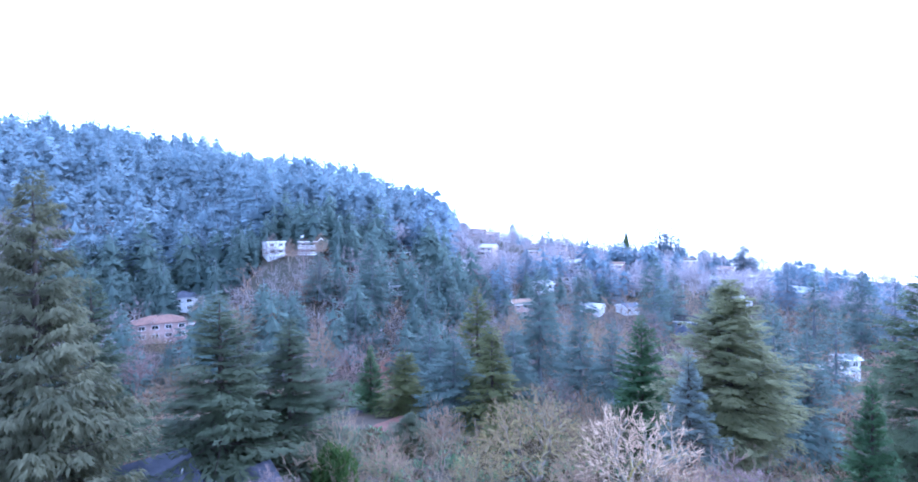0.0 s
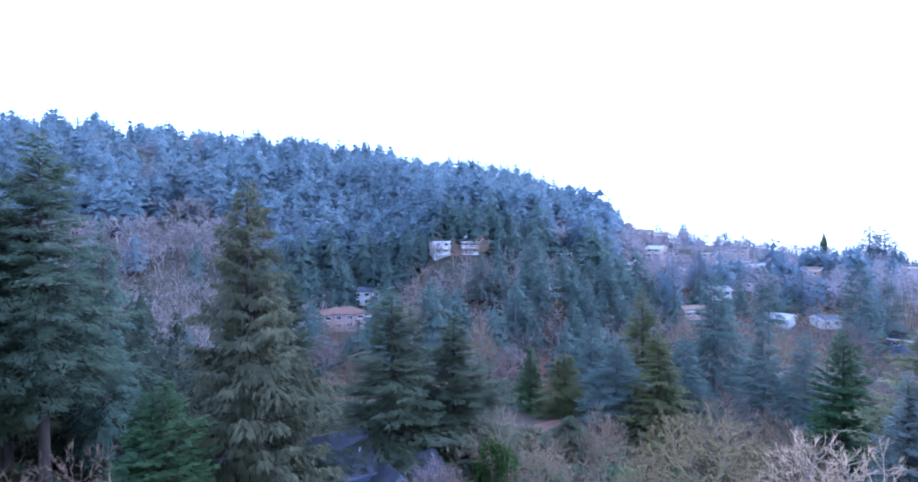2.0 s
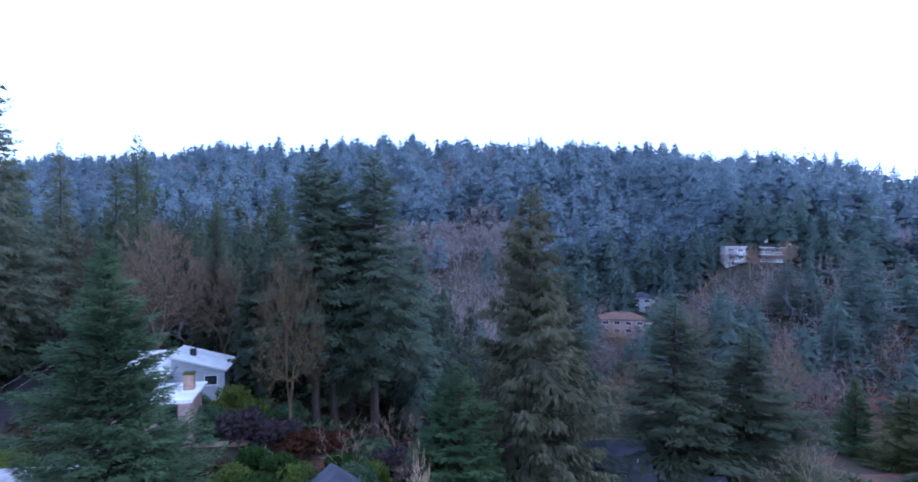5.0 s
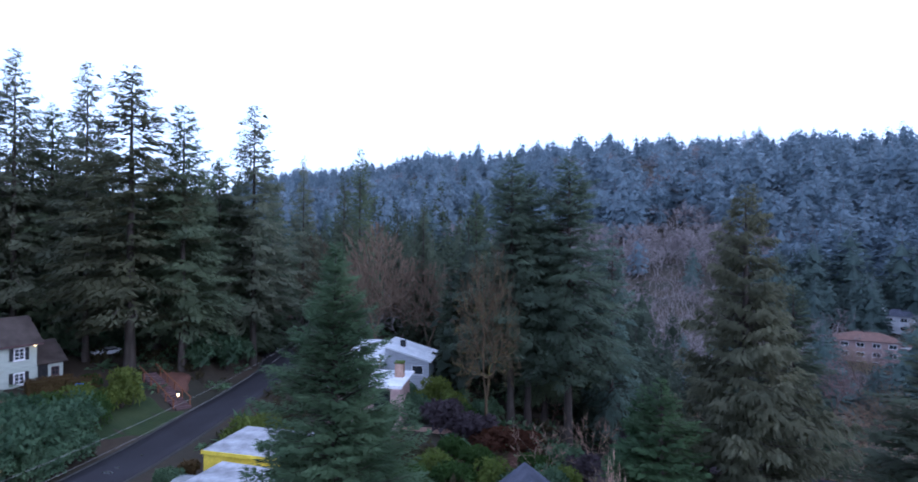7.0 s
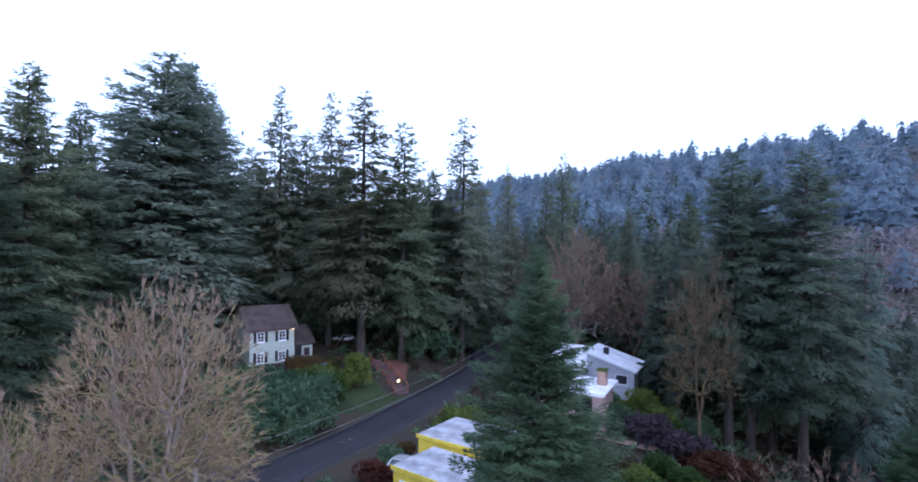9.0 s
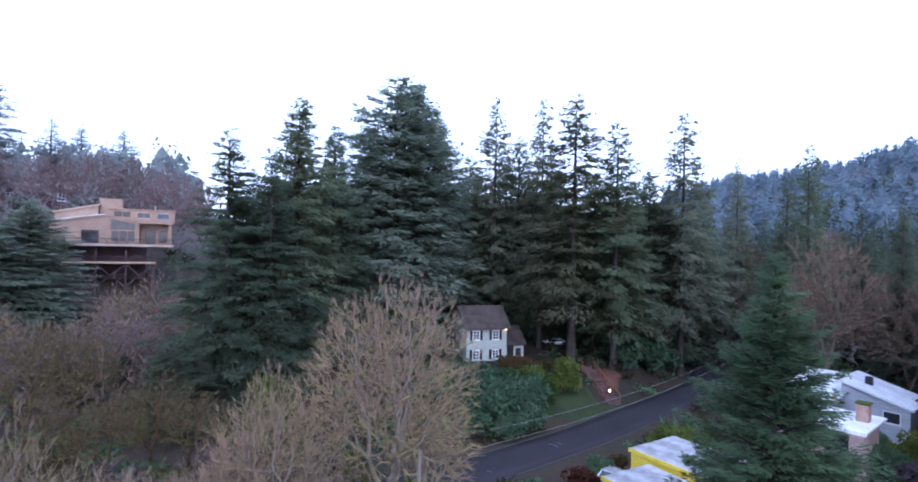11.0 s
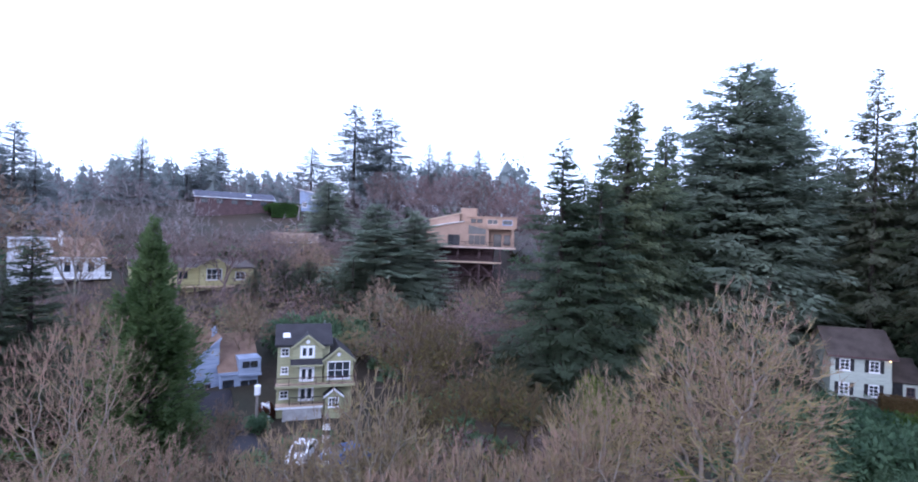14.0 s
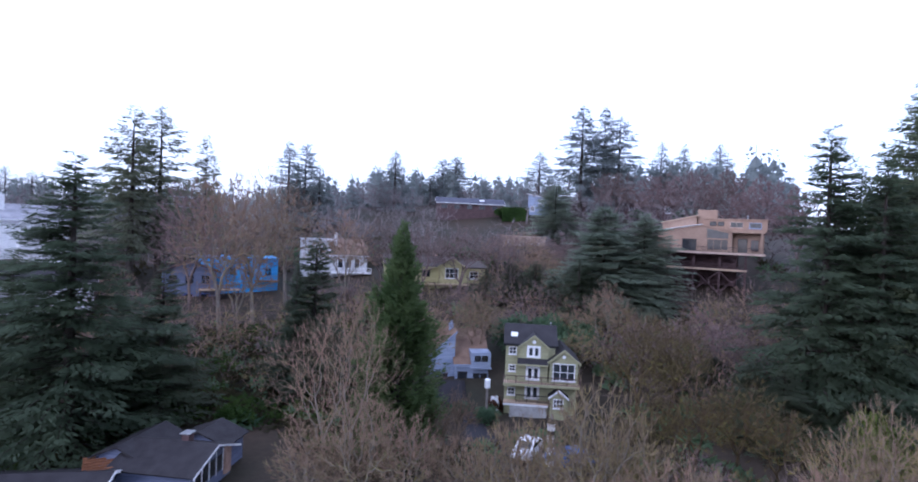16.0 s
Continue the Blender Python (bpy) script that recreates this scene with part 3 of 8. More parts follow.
def slope_block(p, x0, x1, y0, y1, z0, zf, zb, wall, roof, trim=None, over=0.35, thick=0.2):
    """A block whose roof slopes from front to back."""
    bm = bmesh.new()
    extrude(bm, [(x0, y0, z0), (x0, y1, z0), (x0, y1, zb), (x0, y0, zf)], (x1 - x0, 0, 0))
    part("wall", bm, wall, p)
    k = (zb - zf) / (y1 - y0)
    bm = bmesh.new()
    slab(bm, [(x0 - over, y0 - over, zf - k * over + thick), (x1 + over, y0 - over, zf - k * over + thick), (x1 + over, y1 + over, zb + k * over + thick), (x0 - over, y1 + over, zb + k * over + thick)], thick)
    r = part("roof", bm, roof, p)
    if trim:
        part("fascia", boxes((x0 - over, x1 + over, y0 - over - 0.04, y0 - over - 0.002, zf - k * over - 0.12, zf - k * over + 0.18)), trim, r)
    return r


def flat_block(p, x0, x1, y0, y1, z0, z1, wall, roof, trim=None, over=0.3, thick=0.22):
    part("wall", soften(boxes((x0, x1, y0, y1, z0, z1)), 0.02), wall, p)
    r = part("roof", soften(boxes((x0 - over, x1 + over, y0 - over, y1 + over, z1 + 0.002, z1 + thick)), 0.03), roof, p)
    if trim:
        part("fascia", boxes((x0 - over - 0.03, x1 + over + 0.03, y0 - over - 0.05, y0 - over - 0.003, z1 - 0.06, z1 + thick + 0.03)), trim, r)
    return r


def chimney(p, x, y, z0, z1, w=0.8, material=None):
    bm = boxes((x - w / 2, x + w / 2, y - w / 2, y + w / 2, z0, z1), (x - w / 2 - 0.07, x + w / 2 + 0.07, y - w / 2 - 0.07, y + w / 2 + 0.07, z1 + 0.002, z1 + 0.14))
    tube(bm, (x, y, z1 + 0.1), (x, y, z1 + 0.45), 0.14, 0.13)
    part("chimney", bm, material or BRICK, p)


def railing(p, x0, x1, y, z, material, high=0.95, step=1.4, infill=True):
    """Rail along the front with its posts and thin bars."""
    n = max(2, round((x1 - x0) / step))
    rl = part("rail", boxes((x0, x1, y - 0.04, y + 0.04, z + high - 0.08, z + high)), material, p)
    first = part("post", boxes((-0.05, 0.05, -0.05, 0.05, 0, high - 0.083)), material, p)
    first.location = (x0, y, z)
    for k in range(1, n + 1):
        put("post", first.data, material, p).location = (x0 + (x1 - x0) * k / n, y, z)
    if infill:
        part("railing_infill", boxes((x0, x1, y - 0.012, y + 0.012, z + 0.1, z + 0.15), *[(x0 + (x1 - x0) * k / (n * 6) - 0.015, x0 + (x1 - x0) * k / (n * 6) + 0.015, y - 0.015, y + 0.015, z + 0.15, z + high - 0.08) for k in range(1, n * 6)]), material, rl)


def deck(p, x0, x1, y0, y1, z, material, rail=None, thick=0.22, edge=None):
    part("deck", boxes((x0, x1, y0, y1, z - thick, z)), material, p)
    if edge:
        part("deck_edge", boxes((x0 - 0.03, x1 + 0.03, y0 - 0.05, y0 - 0.003, z - thick - 0.03, z + 0.04)), edge, p)
    if rail:
        railing(p, x0, x1, y0 + 0.08, z, rail)


def brace(p, a, b, r, material, name="brace"):
    bm = bmesh.new()
    tube(bm, a, b, r, r, 4)
    part(name, bm, material, p)


def olive_house():
    h = thing("house", spot(156.2, 60, 4, z=0.5) @ Matrix.Scale(0.9, 4), "tall olive green house with white windows and dark roof", "house")
    # base and lower storey
    part("basement_wall", boxes((-3.6, 0.8, -0.9, 6, -3, 1.55)), CONCRETE, h)
    part("wall", boxes((-4.3, 4.3, 0, 7, -3, 3.9)), OLIVE_WALL, h)
    part("trim_band", boxes((-4.4, 0.9, -0.96, -0.9, 1.35, 1.6)), WHITE, h)
    deck(h, -4.4, 1.0, -0.95, -0.003, 1.8, TAN_WOOD, None)
    railing(h, -2.9, 1.0, -0.9, 1.8, BLACK, high=0.9)
    deck(h, -4.5, 4.5, -1.5, -0.003, 4.15, TAN_WOOD, BROWN_WOOD, edge=OLIVE_WALL)
    # main block, and the middle bay with its own gable
    gable_block(h, -4.3, 1.6, 0.3, 6.8, 3.92, 8.6, 1.75, "x", OLIVE_WALL, DARK_ROOF, BLACK, over=0.3)
    gable_block(h, -2.7, 0.75, -0.4, 5.0, 4.16, 8.35, 1.35, "y", OLIVE_WALL, DARK_ROOF, OLIVE_WALL, over=0.25)
    bm = bmesh.new()
    slab(bm, [(-2.9, -1.25, 6.45), (0.75, -1.25, 6.45), (0.75, -0.402, 7.0), (-2.9, -0.402, 7.0)], 0.14)
    part("porch_roof", bm, DARK_ROOF, h)
    part("porch_edge", boxes((-2.9, 0.75, -1.30, -1.252, 6.28, 6.47)), OLIVE_WALL, h)
    # right wing
    gable_block(h, 0.95, 4.3, -0.55, 5.5, 4.16, 6.85, 1.35, "y", OLIVE_WALL, DARK_ROOF, OLIVE_WALL, over=0.3)
    # windows
    window(h, -3.5, 2.35, 0.95, 0.95, -0.003)
    window(h, -3.5, 5.15, 0.85, 0.85, 0.297)
    window(h, -3.5, 7.25, 0.95, 0.95, 0.297)
    for z, w, hh, at in ((1.95, 1.75, 1.75, -0.003), (4.35, 1.7, 1.75, -0.403), (7.1, 1.65, 1.45, -0.403)):
        window(h, -1.0, z, w, hh, at, nx=2, nz=1, name="french_door", sill=False)
    window(h, 2.65, 4.55, 2.65, 2.1, -0.553, nx=3, nz=2)
    # round vents in the gables
    for x, z, y in ((-0.98, 9.0, -0.44), (2.62, 7.45, -0.59)):
        bm = bmesh.new()
        tube(bm, (x, y - 0.06, z), (x, y + 0.04, z), 0.22, 0.22, 14)
        part("vent", bm, WHITE, h)
    # small gabled entry
    gable_block(h, 1.15, 3.05, -1.1, 0.1, -1, 2.75, 0.75, "y", OLIVE_WALL, DARK_ROOF, WHITE, over=0.25)
    window(h, 2.1, 1.4, 1.2, 1.15, -1.103, nx=3, nz=2)
    # skylight
    bm = boxes((-3.75, -2.95, -0.4, 0.4, 0, 0.12))
    bm.transform(pose(0, 1.5, 9.42, 28))
    part("skylight", bm, WHITE, h)
    bm = bmesh.new()
    tube(bm, (1.2, 3.6, 10.2), (1.2, 3.6, 10.85), 0.09, 0.09)
    part("flue", bm, STEEL, h)


olive_house()


def sage_house():
    h = thing("house", pose(-79.13, -22.39, 2.1, 0, 0, 126), "pale sage two-storey house with brown roof and black shutters", "house")
    gable_block(h, -2.4, 4.0, 0, 7.0, -3, 5.7, 2.6, "x", SAGE_WALL, BROWN_ROOF, BROWN_WOOD, over=0.5)
    part("trim_band", boxes((-2.4, 4.02, -0.07, -0.003, 2.72, 2.92)), SAGE_WALL, h)
    for z in (0.65, 3.55):
        for x in (-0.9, 2.2):
            window(h, x, z + 0.1, 1.1, 1.4, -0.003, nx=2, nz=3, shutters=BLACK)
    window(h, 3.75, 3.6, 1.1, 1.4, 4.0, side="right", nx=2, nz=2)
    # lower wing
    gable_block(h, 4.02, 7.4, 1.2, 7.2, -3, 2.7, 2.2, "x", SAGE_WALL, BROWN_ROOF, None, over=0.4)
    part("door", soften(boxes((4.6, 5.7, 1.13, 1.197, 0.3, 2.4)), 0.02), BLACK, h, "black painted door")
    window(h, 6.5, 0.9, 0.9, 1.1, 1.197, trim=BROWN_WOOD)
    part("wall_lamp", soften(boxes((3.6, 3.85, -0.28, -0.05, 5.15, 5.35)), 0.03), LAMP, h, "lit warm lamp under the eave")
    part("step", soften(boxes((4.4, 6.0, 0.2, 1.12, -1.5, 0.15)), 0.03), CONCRETE, h)


sage_house()


def rust_shed():
    h = thing("shed", spot(84.2, 113, 0, z=2.2), "rust-roofed timber shed beside the road bend", "shed")
    shed_block(h, -3.0, 3.0, 0, 5, -3, 5.6, 2.6, BROWN_WOOD, RUST_ROOF, BROWN_WOOD, over=0.3)


rust_shed()


def salmon_house():
    h = thing("house", spot(140.8, 107, -5, z=18.7), "salmon stucco modern house on timber stilts with decks", "house")
    # lower floor
    shed_block(h, -8.6, -0.9, 0, 8, 0, 3.2, 4.55, SALMON_WALL, SALMON_WALL, None, over=0.15)
    shed_block(h, -0.897, 3.3, 0, 8, 0, 4.55, 3.75, SALMON_WALL, SALMON_WALL, None, over=0.1)
    part("wall", boxes((3.302, 8.6, 1.6, 8, 0, 3.5)), SALMON_WALL, h)
    part("roof", boxes((3.302, 8.8, -0.1, 8, 3.502, 3.8)), SALMON_WALL, h)
    for x in (3.5, 8.3):
        part("pillar", soften(boxes((x - 0.2, x + 0.2, 0, 0.4, 0, 3.5)), 0.02), SALMON_WALL, h)
    bm = bmesh.new()
    slab(bm, [(-8.3, 1.0, 3.75), (-1.5, 1.0, 4.95), (-1.5, 7.0, 4.95), (-8.3, 7.0, 3.75)], 0.1)
    part("roof_sheet", bm, METAL_ROOF, h)
    window(h, -3.2, 0.1, 2.4, 2.1, -0.003, nx=2, nz=1, trim=BLACK, name="sliding_door", sill=False)
    window(h, 1.4, 0.3, 3.5, 2.0, -0.003, nx=3, nz=1, trim=SALMON_WALL, sill=False)
    bm = bmesh.new()
    extrude(bm, [(-0.35, -0.03, 2.42), (3.1, -0.03, 2.42), (3.1, -0.03, 3.4), (-0.35, -0.03, 4.15)], (0, 0.02, 0))
    part("clerestory_pane", bm, GLASS, h)
    window(h, 5.3, 0.1, 1.5, 2.4, 1.597, nx=1, nz=1, trim=BLACK, name="glass_door", sill=False)
    window(h, 7.2, 0.5, 1.3, 1.9, 1.597, nx=2, nz=1, trim=BROWN_WOOD)
    # upper floor set back
    flat_block(h, -1.2, 9.0, 4.5, 11, 3.82, 5.9, SALMON_WALL, SALMON_WALL, None, over=0.15)
    for x in (0.2, 1.5):
        window(h, x, 4.75, 1.1, 0.8, 4.497, nx=1, nz=1, trim=BLACK, sill=False)
    window(h, 4.1, 4.5, 2.2, 1.1, 4.497, nx=2, nz=1, trim=TAN_WALL)
    window(h, 7.1, 4.45, 2.0, 1.05, 4.497, nx=1, nz=1, trim=GREYBLUE_WALL)
    shed_block(h, -8.8, -2.7, 5, 11, 0, 5.1, 6.5, SALMON_WALL, TAN_WOOD, None, over=0.3)
    part("chimney_block", soften(boxes((-2.6, 0.7, 6, 8.5, 3.9, 7.8)), 0.05), SALMON_WALL, h)
    bm = bmesh.new()
    tube(bm, (5.8, 6.5, 6.0), (5.8, 6.5, 6.9), 0.16, 0.16)
    part("flue", bm, STEEL, h)
    # decks and stilts
    deck(h, -8.9, 8.9, -2.2, -0.003, 0, BROWN_WOOD, BLACK, thick=0.3, edge=TAN_WALL)
    part("undercroft_wall", boxes((-6.5, 4.5, 2.4, 8, -6, -0.31)), BROWN_WOOD, h)
    deck(h, -6.6, 6.2, -1.5, 2.35, -2.9, BROWN_WOOD, BROWN_WOOD, thick=0.25, edge=TAN_WOOD)
    for x in (-6.4, -2.2, 2.0, 6.0):
        part("stilt", boxes((x - 0.16, x + 0.16, -1.3, -0.98, -9, -3.16)), BROWN_WOOD, h)
        part("stilt", boxes((x - 0.16, x + 0.16, -1.3, -0.98, -2.88, -0.31)), BROWN_WOOD, h)
    for x0, x1 in ((-6.4, -2.2), (-2.2, 2.0), (2.0, 6.0)):
        brace(h, (x0, -1.35, -3.3), (x1, -1.35, -7.0), 0.12, BROWN_WOOD)
        brace(h, (x1, -1.42, -3.3), (x0, -1.42, -7.0), 0.12, BROWN_WOOD)


salmon_house()


def grey_blue_house():
    h = thing("house", spot(163.3, 67, 10, z=0.0), "grey-blue house with rust-brown sloping roof", "house")
    shed_block(h, -5.2, -2.2, 0.8, 7, -3, 4.9, 7.6, GREYBLUE_WALL, RUST_ROOF, GREYBLUE_WALL, over=0.15)
    slope_block(h, -2.19, 1.9, 0, 5, -3, 4.0, 7.2, GREYBLUE_WALL, RUST_ROOF, GREYBLUE_WALL, over=0.25)
    # recessed balcony cut into the roof
    part("dormer", boxes((-0.3, 2.1, -0.5, 2.4, 3.6, 5.5)), GREYBLUE_WALL, h)
    window(h, 0.9, 4.3, 1.9, 1.0, -0.503, nx=2, nz=1, trim=GREYBLUE_WALL, sill=False)
    part("rail", boxes((-0.4, 2.2, -0.62, -0.52, 3.5, 3.75)), GREYBLUE_WALL, h)
    window(h, -1.3, 1.2, 1.2, 1.9, -0.003, nx=1, nz=1, trim=BLACK, sill=False)
    window(h, 0.9, 1.7, 2.0, 1.3, -0.003, nx=2, nz=1, trim=GREYBLUE_WALL)
    window(h, -3.6, 1.6, 1.4, 1.2, 0.797, nx=1, nz=1, trim=GREYBLUE_WALL)
    deck(h, -2.2, 2.6, -1.8, -0.003, 0.4, BROWN_WOOD, BROWN_WOOD)
    for x in (-2.0, 0.2, 2.4):
        part("post", boxes((x - 0.1, x + 0.1, -1.75, -1.55, -2.5, 0.17)), GREYBLUE_WALL, h)
    for k in range(7):
        part("step", boxes((-0.9, 0.7, -2.1 - 0.3 * k, -1.82 - 0.3 * k, 0.1 - 0.2 * k, 0.2 - 0.2 * k)), BROWN_WOOD, h)
    chimney(h, -2.4, 4, 7, 8.2, 0.5, GREYBLUE_WALL)


grey_blue_house()


def blue_house():
    h = thing("house", spot(188.6, 99, 0, z=9.4), "vivid blue house with dark gable roof and timber balconies", "house")
    flat_block(h, -4.2, 8.8, 1.5, 9, -5, 4.6, BLUE_WALL, BLUE_WALL, BLUE_WALL, over=0.1)
    part("parapet", boxes((-3.5, 2.5, 1.2, 1.45, 3.4, 4.3)), BLUE_WALL, h)
    gable_block(h, -9.0, -1.0, 0, 7, -5, 2.6, 1.5, "y", SLATE_WALL, DARK_ROOF, BROWN_WOOD, over=0.6)
    for x in (-7.4, -5.0, -2.6):
        window(h, x, 0.4, 1.4, 1.5, -0.003, trim=SLATE_WALL)
        window(h, x, -2.6, 1.4, 1.5, -0.003, trim=DEEP_BLUE_WALL)
    for x in (1.5, 3.8, 7.2):
        window(h, x, 1.7, 1.2, 1.5, 1.497, trim=BLUE_WALL)
    deck(h, -3.5, 2.6, -1.8, -0.003, -0.3, TAN_WOOD, ORANGE_WOOD)
    deck(h, -3.5, 2.6, -1.8, -0.003, -3.3, TAN_WOOD, TAN_WOOD)
    deck(h, 5.0, 8.8, -0.5, 1.49, 1.0, RUST_ROOF, RUST_ROOF)
    for x in (-3.3, -0.4, 2.4):
        part("post", boxes((x - 0.12, x + 0.12, -1.75, -1.5, -8, -0.53)), BROWN_WOOD, h)


blue_house()


def white_balcony_house():
    h = thing("house", spot(178, 107, 6, z=10.4), "white stepped house with balcony and bare wall", "house")
    flat_block(h, -6.2, -0.8, 1.5, 9, -5, 7.2, GREYWHITE_WALL, GREY_ROOF, WHITE)
    slope_block(h, -0.78, 6.0, 0, 9, -5, 4.4, 7.2, GREY_WALL, RUST_ROOF, WHITE)
    for k in range(3):
        window(h, 0.9 + 1.6 * k, 1.9, 1.1, 1.9, -0.003, nx=1, nz=1)
    window(h, -3.4, 4.2, 2.6, 1.6, 1.497, nx=3, nz=1)
    window(h, -3.4, 1.2, 2.6, 1.6, 1.497, nx=3, nz=1)
    deck(h, -1.0, 6.6, -1.6, -0.003, 1.2, WHITE, WHITE)
    window(h, 3.4, -1.6, 1.6, 1.0, -0.003)
    chimney(h, 0.4, 5, 6, 8.3, 0.7, WHITE)


white_balcony_house()


def khaki_house():
    h = thing("house", spot(167.4, 100, 8, z=10.8), "long khaki yellow house on posts with brown roof", "house")
    gable_block(h, -9.5, 3.4, 0.6, 8, 0, 2.9, 1.6, "x", KHAKI_WALL, BROWN_ROOF, KHAKI_WALL)
    gable_block(h, 0.2, 4.6, -0.8, 7, 0, 3.2, 1.3, "y", KHAKI_WALL, BROWN_ROOF, KHAKI_WALL)
    slope_block(h, 4.61, 9.0, 0.6, 7, 0, 2.8, 3.6, KHAKI_WALL, BROWN_ROOF, None)
    window(h, 2.4, 0.9, 2.4, 1.9, -0.803, nx=3, nz=2)
    for x in (-7.6, -5.0, -2.2):
        window(h, x, 0.9, 1.8, 1.4, 0.597, nx=2, nz=1, trim=KHAKI_WALL)
    window(h, 6.8, 0.8, 1.6, 1.4, 0.597)
    deck(h, -3.5, 5.4, -2.2, -0.803, -0.02, TAN_WOOD, KHAKI_WALL)
    part("skirt", boxes((-1.6, 4.6, -0.6, 0.5, -1.5, -0.25)), KHAKI_WALL, h)
    for x in (-3.2, -0.6, 2.2, 5.0):
        part("stilt", boxes((x - 0.15, x + 0.15, -2.0, -1.7, -7, -0.25)), BROWN_WOOD, h)
    part("undercroft", boxes((-9.0, 8.5, 2.5, 7.5, -5, -0.003)), BROWN_WOOD, h)
    chimney(h, 0.0, 5, 3, 5.3, 0.8)


khaki_house()


def ranch_house():
    h = thing("house", spot(164.1, 155, 6, z=26.2), "long low ranch house with blue-grey roof", "house")
    gable_block(h, -10, 9, 0, 9, -3, 2.4, 1.6, "x", BROWN_WOOD, BLUE_ROOF, GREY_WALL)
    for k in range(5):
        window(h, -8 + 3.6 * k, 0.7, 1.7, 1.3, -0.003, nx=2, nz=1, trim=BROWN_WOOD)
    bm = boxes((2.2, 3.6, -0.5, 0.5, 0, 0.15))
    bm.transform(pose(0, 2.2, 3.35, 20))
    part("skylight", bm, WHITE, h)
    h = thing("house", spot(157.4, 158, -10, z=26.5), "pale grey two-storey house with shed roof", "house")
    shed_block(h, -2.6, 2.6, 0, 6, -3, 5.6, 4.6, GREYBLUE_WALL, GREY_ROOF, GREY_WALL)
    window(h, 1.2, 3.0, 1.4, 1.2, -0.003)
    window(h, -1.2, 0.8, 1.2, 1.4, -0.003)
    h = thing("house", spot(146.2, 166, 12, z=27.5), "brown shingled house with skylights and dormers", "house")
    gable_block(h, -7, 8, 0, 9, -3, 2.8, 3.4, "x", BROWN_WOOD, BROWN_ROOF, BROWN_WOOD)
    gable_block(h, -7.6, -3.2, -1.5, 5, -3, 2.6, 2.2, "y", BROWN_WOOD, BROWN_ROOF, BROWN_WOOD)
    gable_block(h, 3.0, 6.2, -0.9, 5, -3, 3.2, 1.6, "y", BROWN_WOOD, BROWN_ROOF, BROWN_WOOD)
    for x in (-1.8, 0.2):
        bm = boxes((x - 0.5, x + 0.5, -0.6, 0.6, 0, 0.12))
        bm.transform(pose(0, 1.6, 4.25, 37))
        part("skylight", bm, WHITE, h)
    window(h, -5.4, 0.6, 1.6, 1.4, -1.503)
    window(h, 4.6, 0.8, 1.6, 1.8, -0.903)
    h = thing("house", spot(153.6, 170, 0, z=27.5), "small brown house with white door", "house")
    gable_block(h, -3.5, 3.5, 0, 6, -3, 2.4, 1.6, "x", BROWN_WOOD, BROWN_ROOF, None)
    part("door", soften(boxes((-2.6, -1.4, -0.08, -0.003, 0, 2.2)), 0.02), WHITE, h)
    h = thing("house", spot(158.6, 126, 0, z=15.4), "pale flat-roofed house half hidden by bare trees", "house")
    flat_block(h, -5, 5, 0, 8, -4, 4.4, TAN_WALL, GREY_ROOF, TAN_WALL)
    for x in (-3.6, -0.8, 2.6):
        window(h, x, 1.8, 1.6, 1.4, -0.003)


ranch_house()


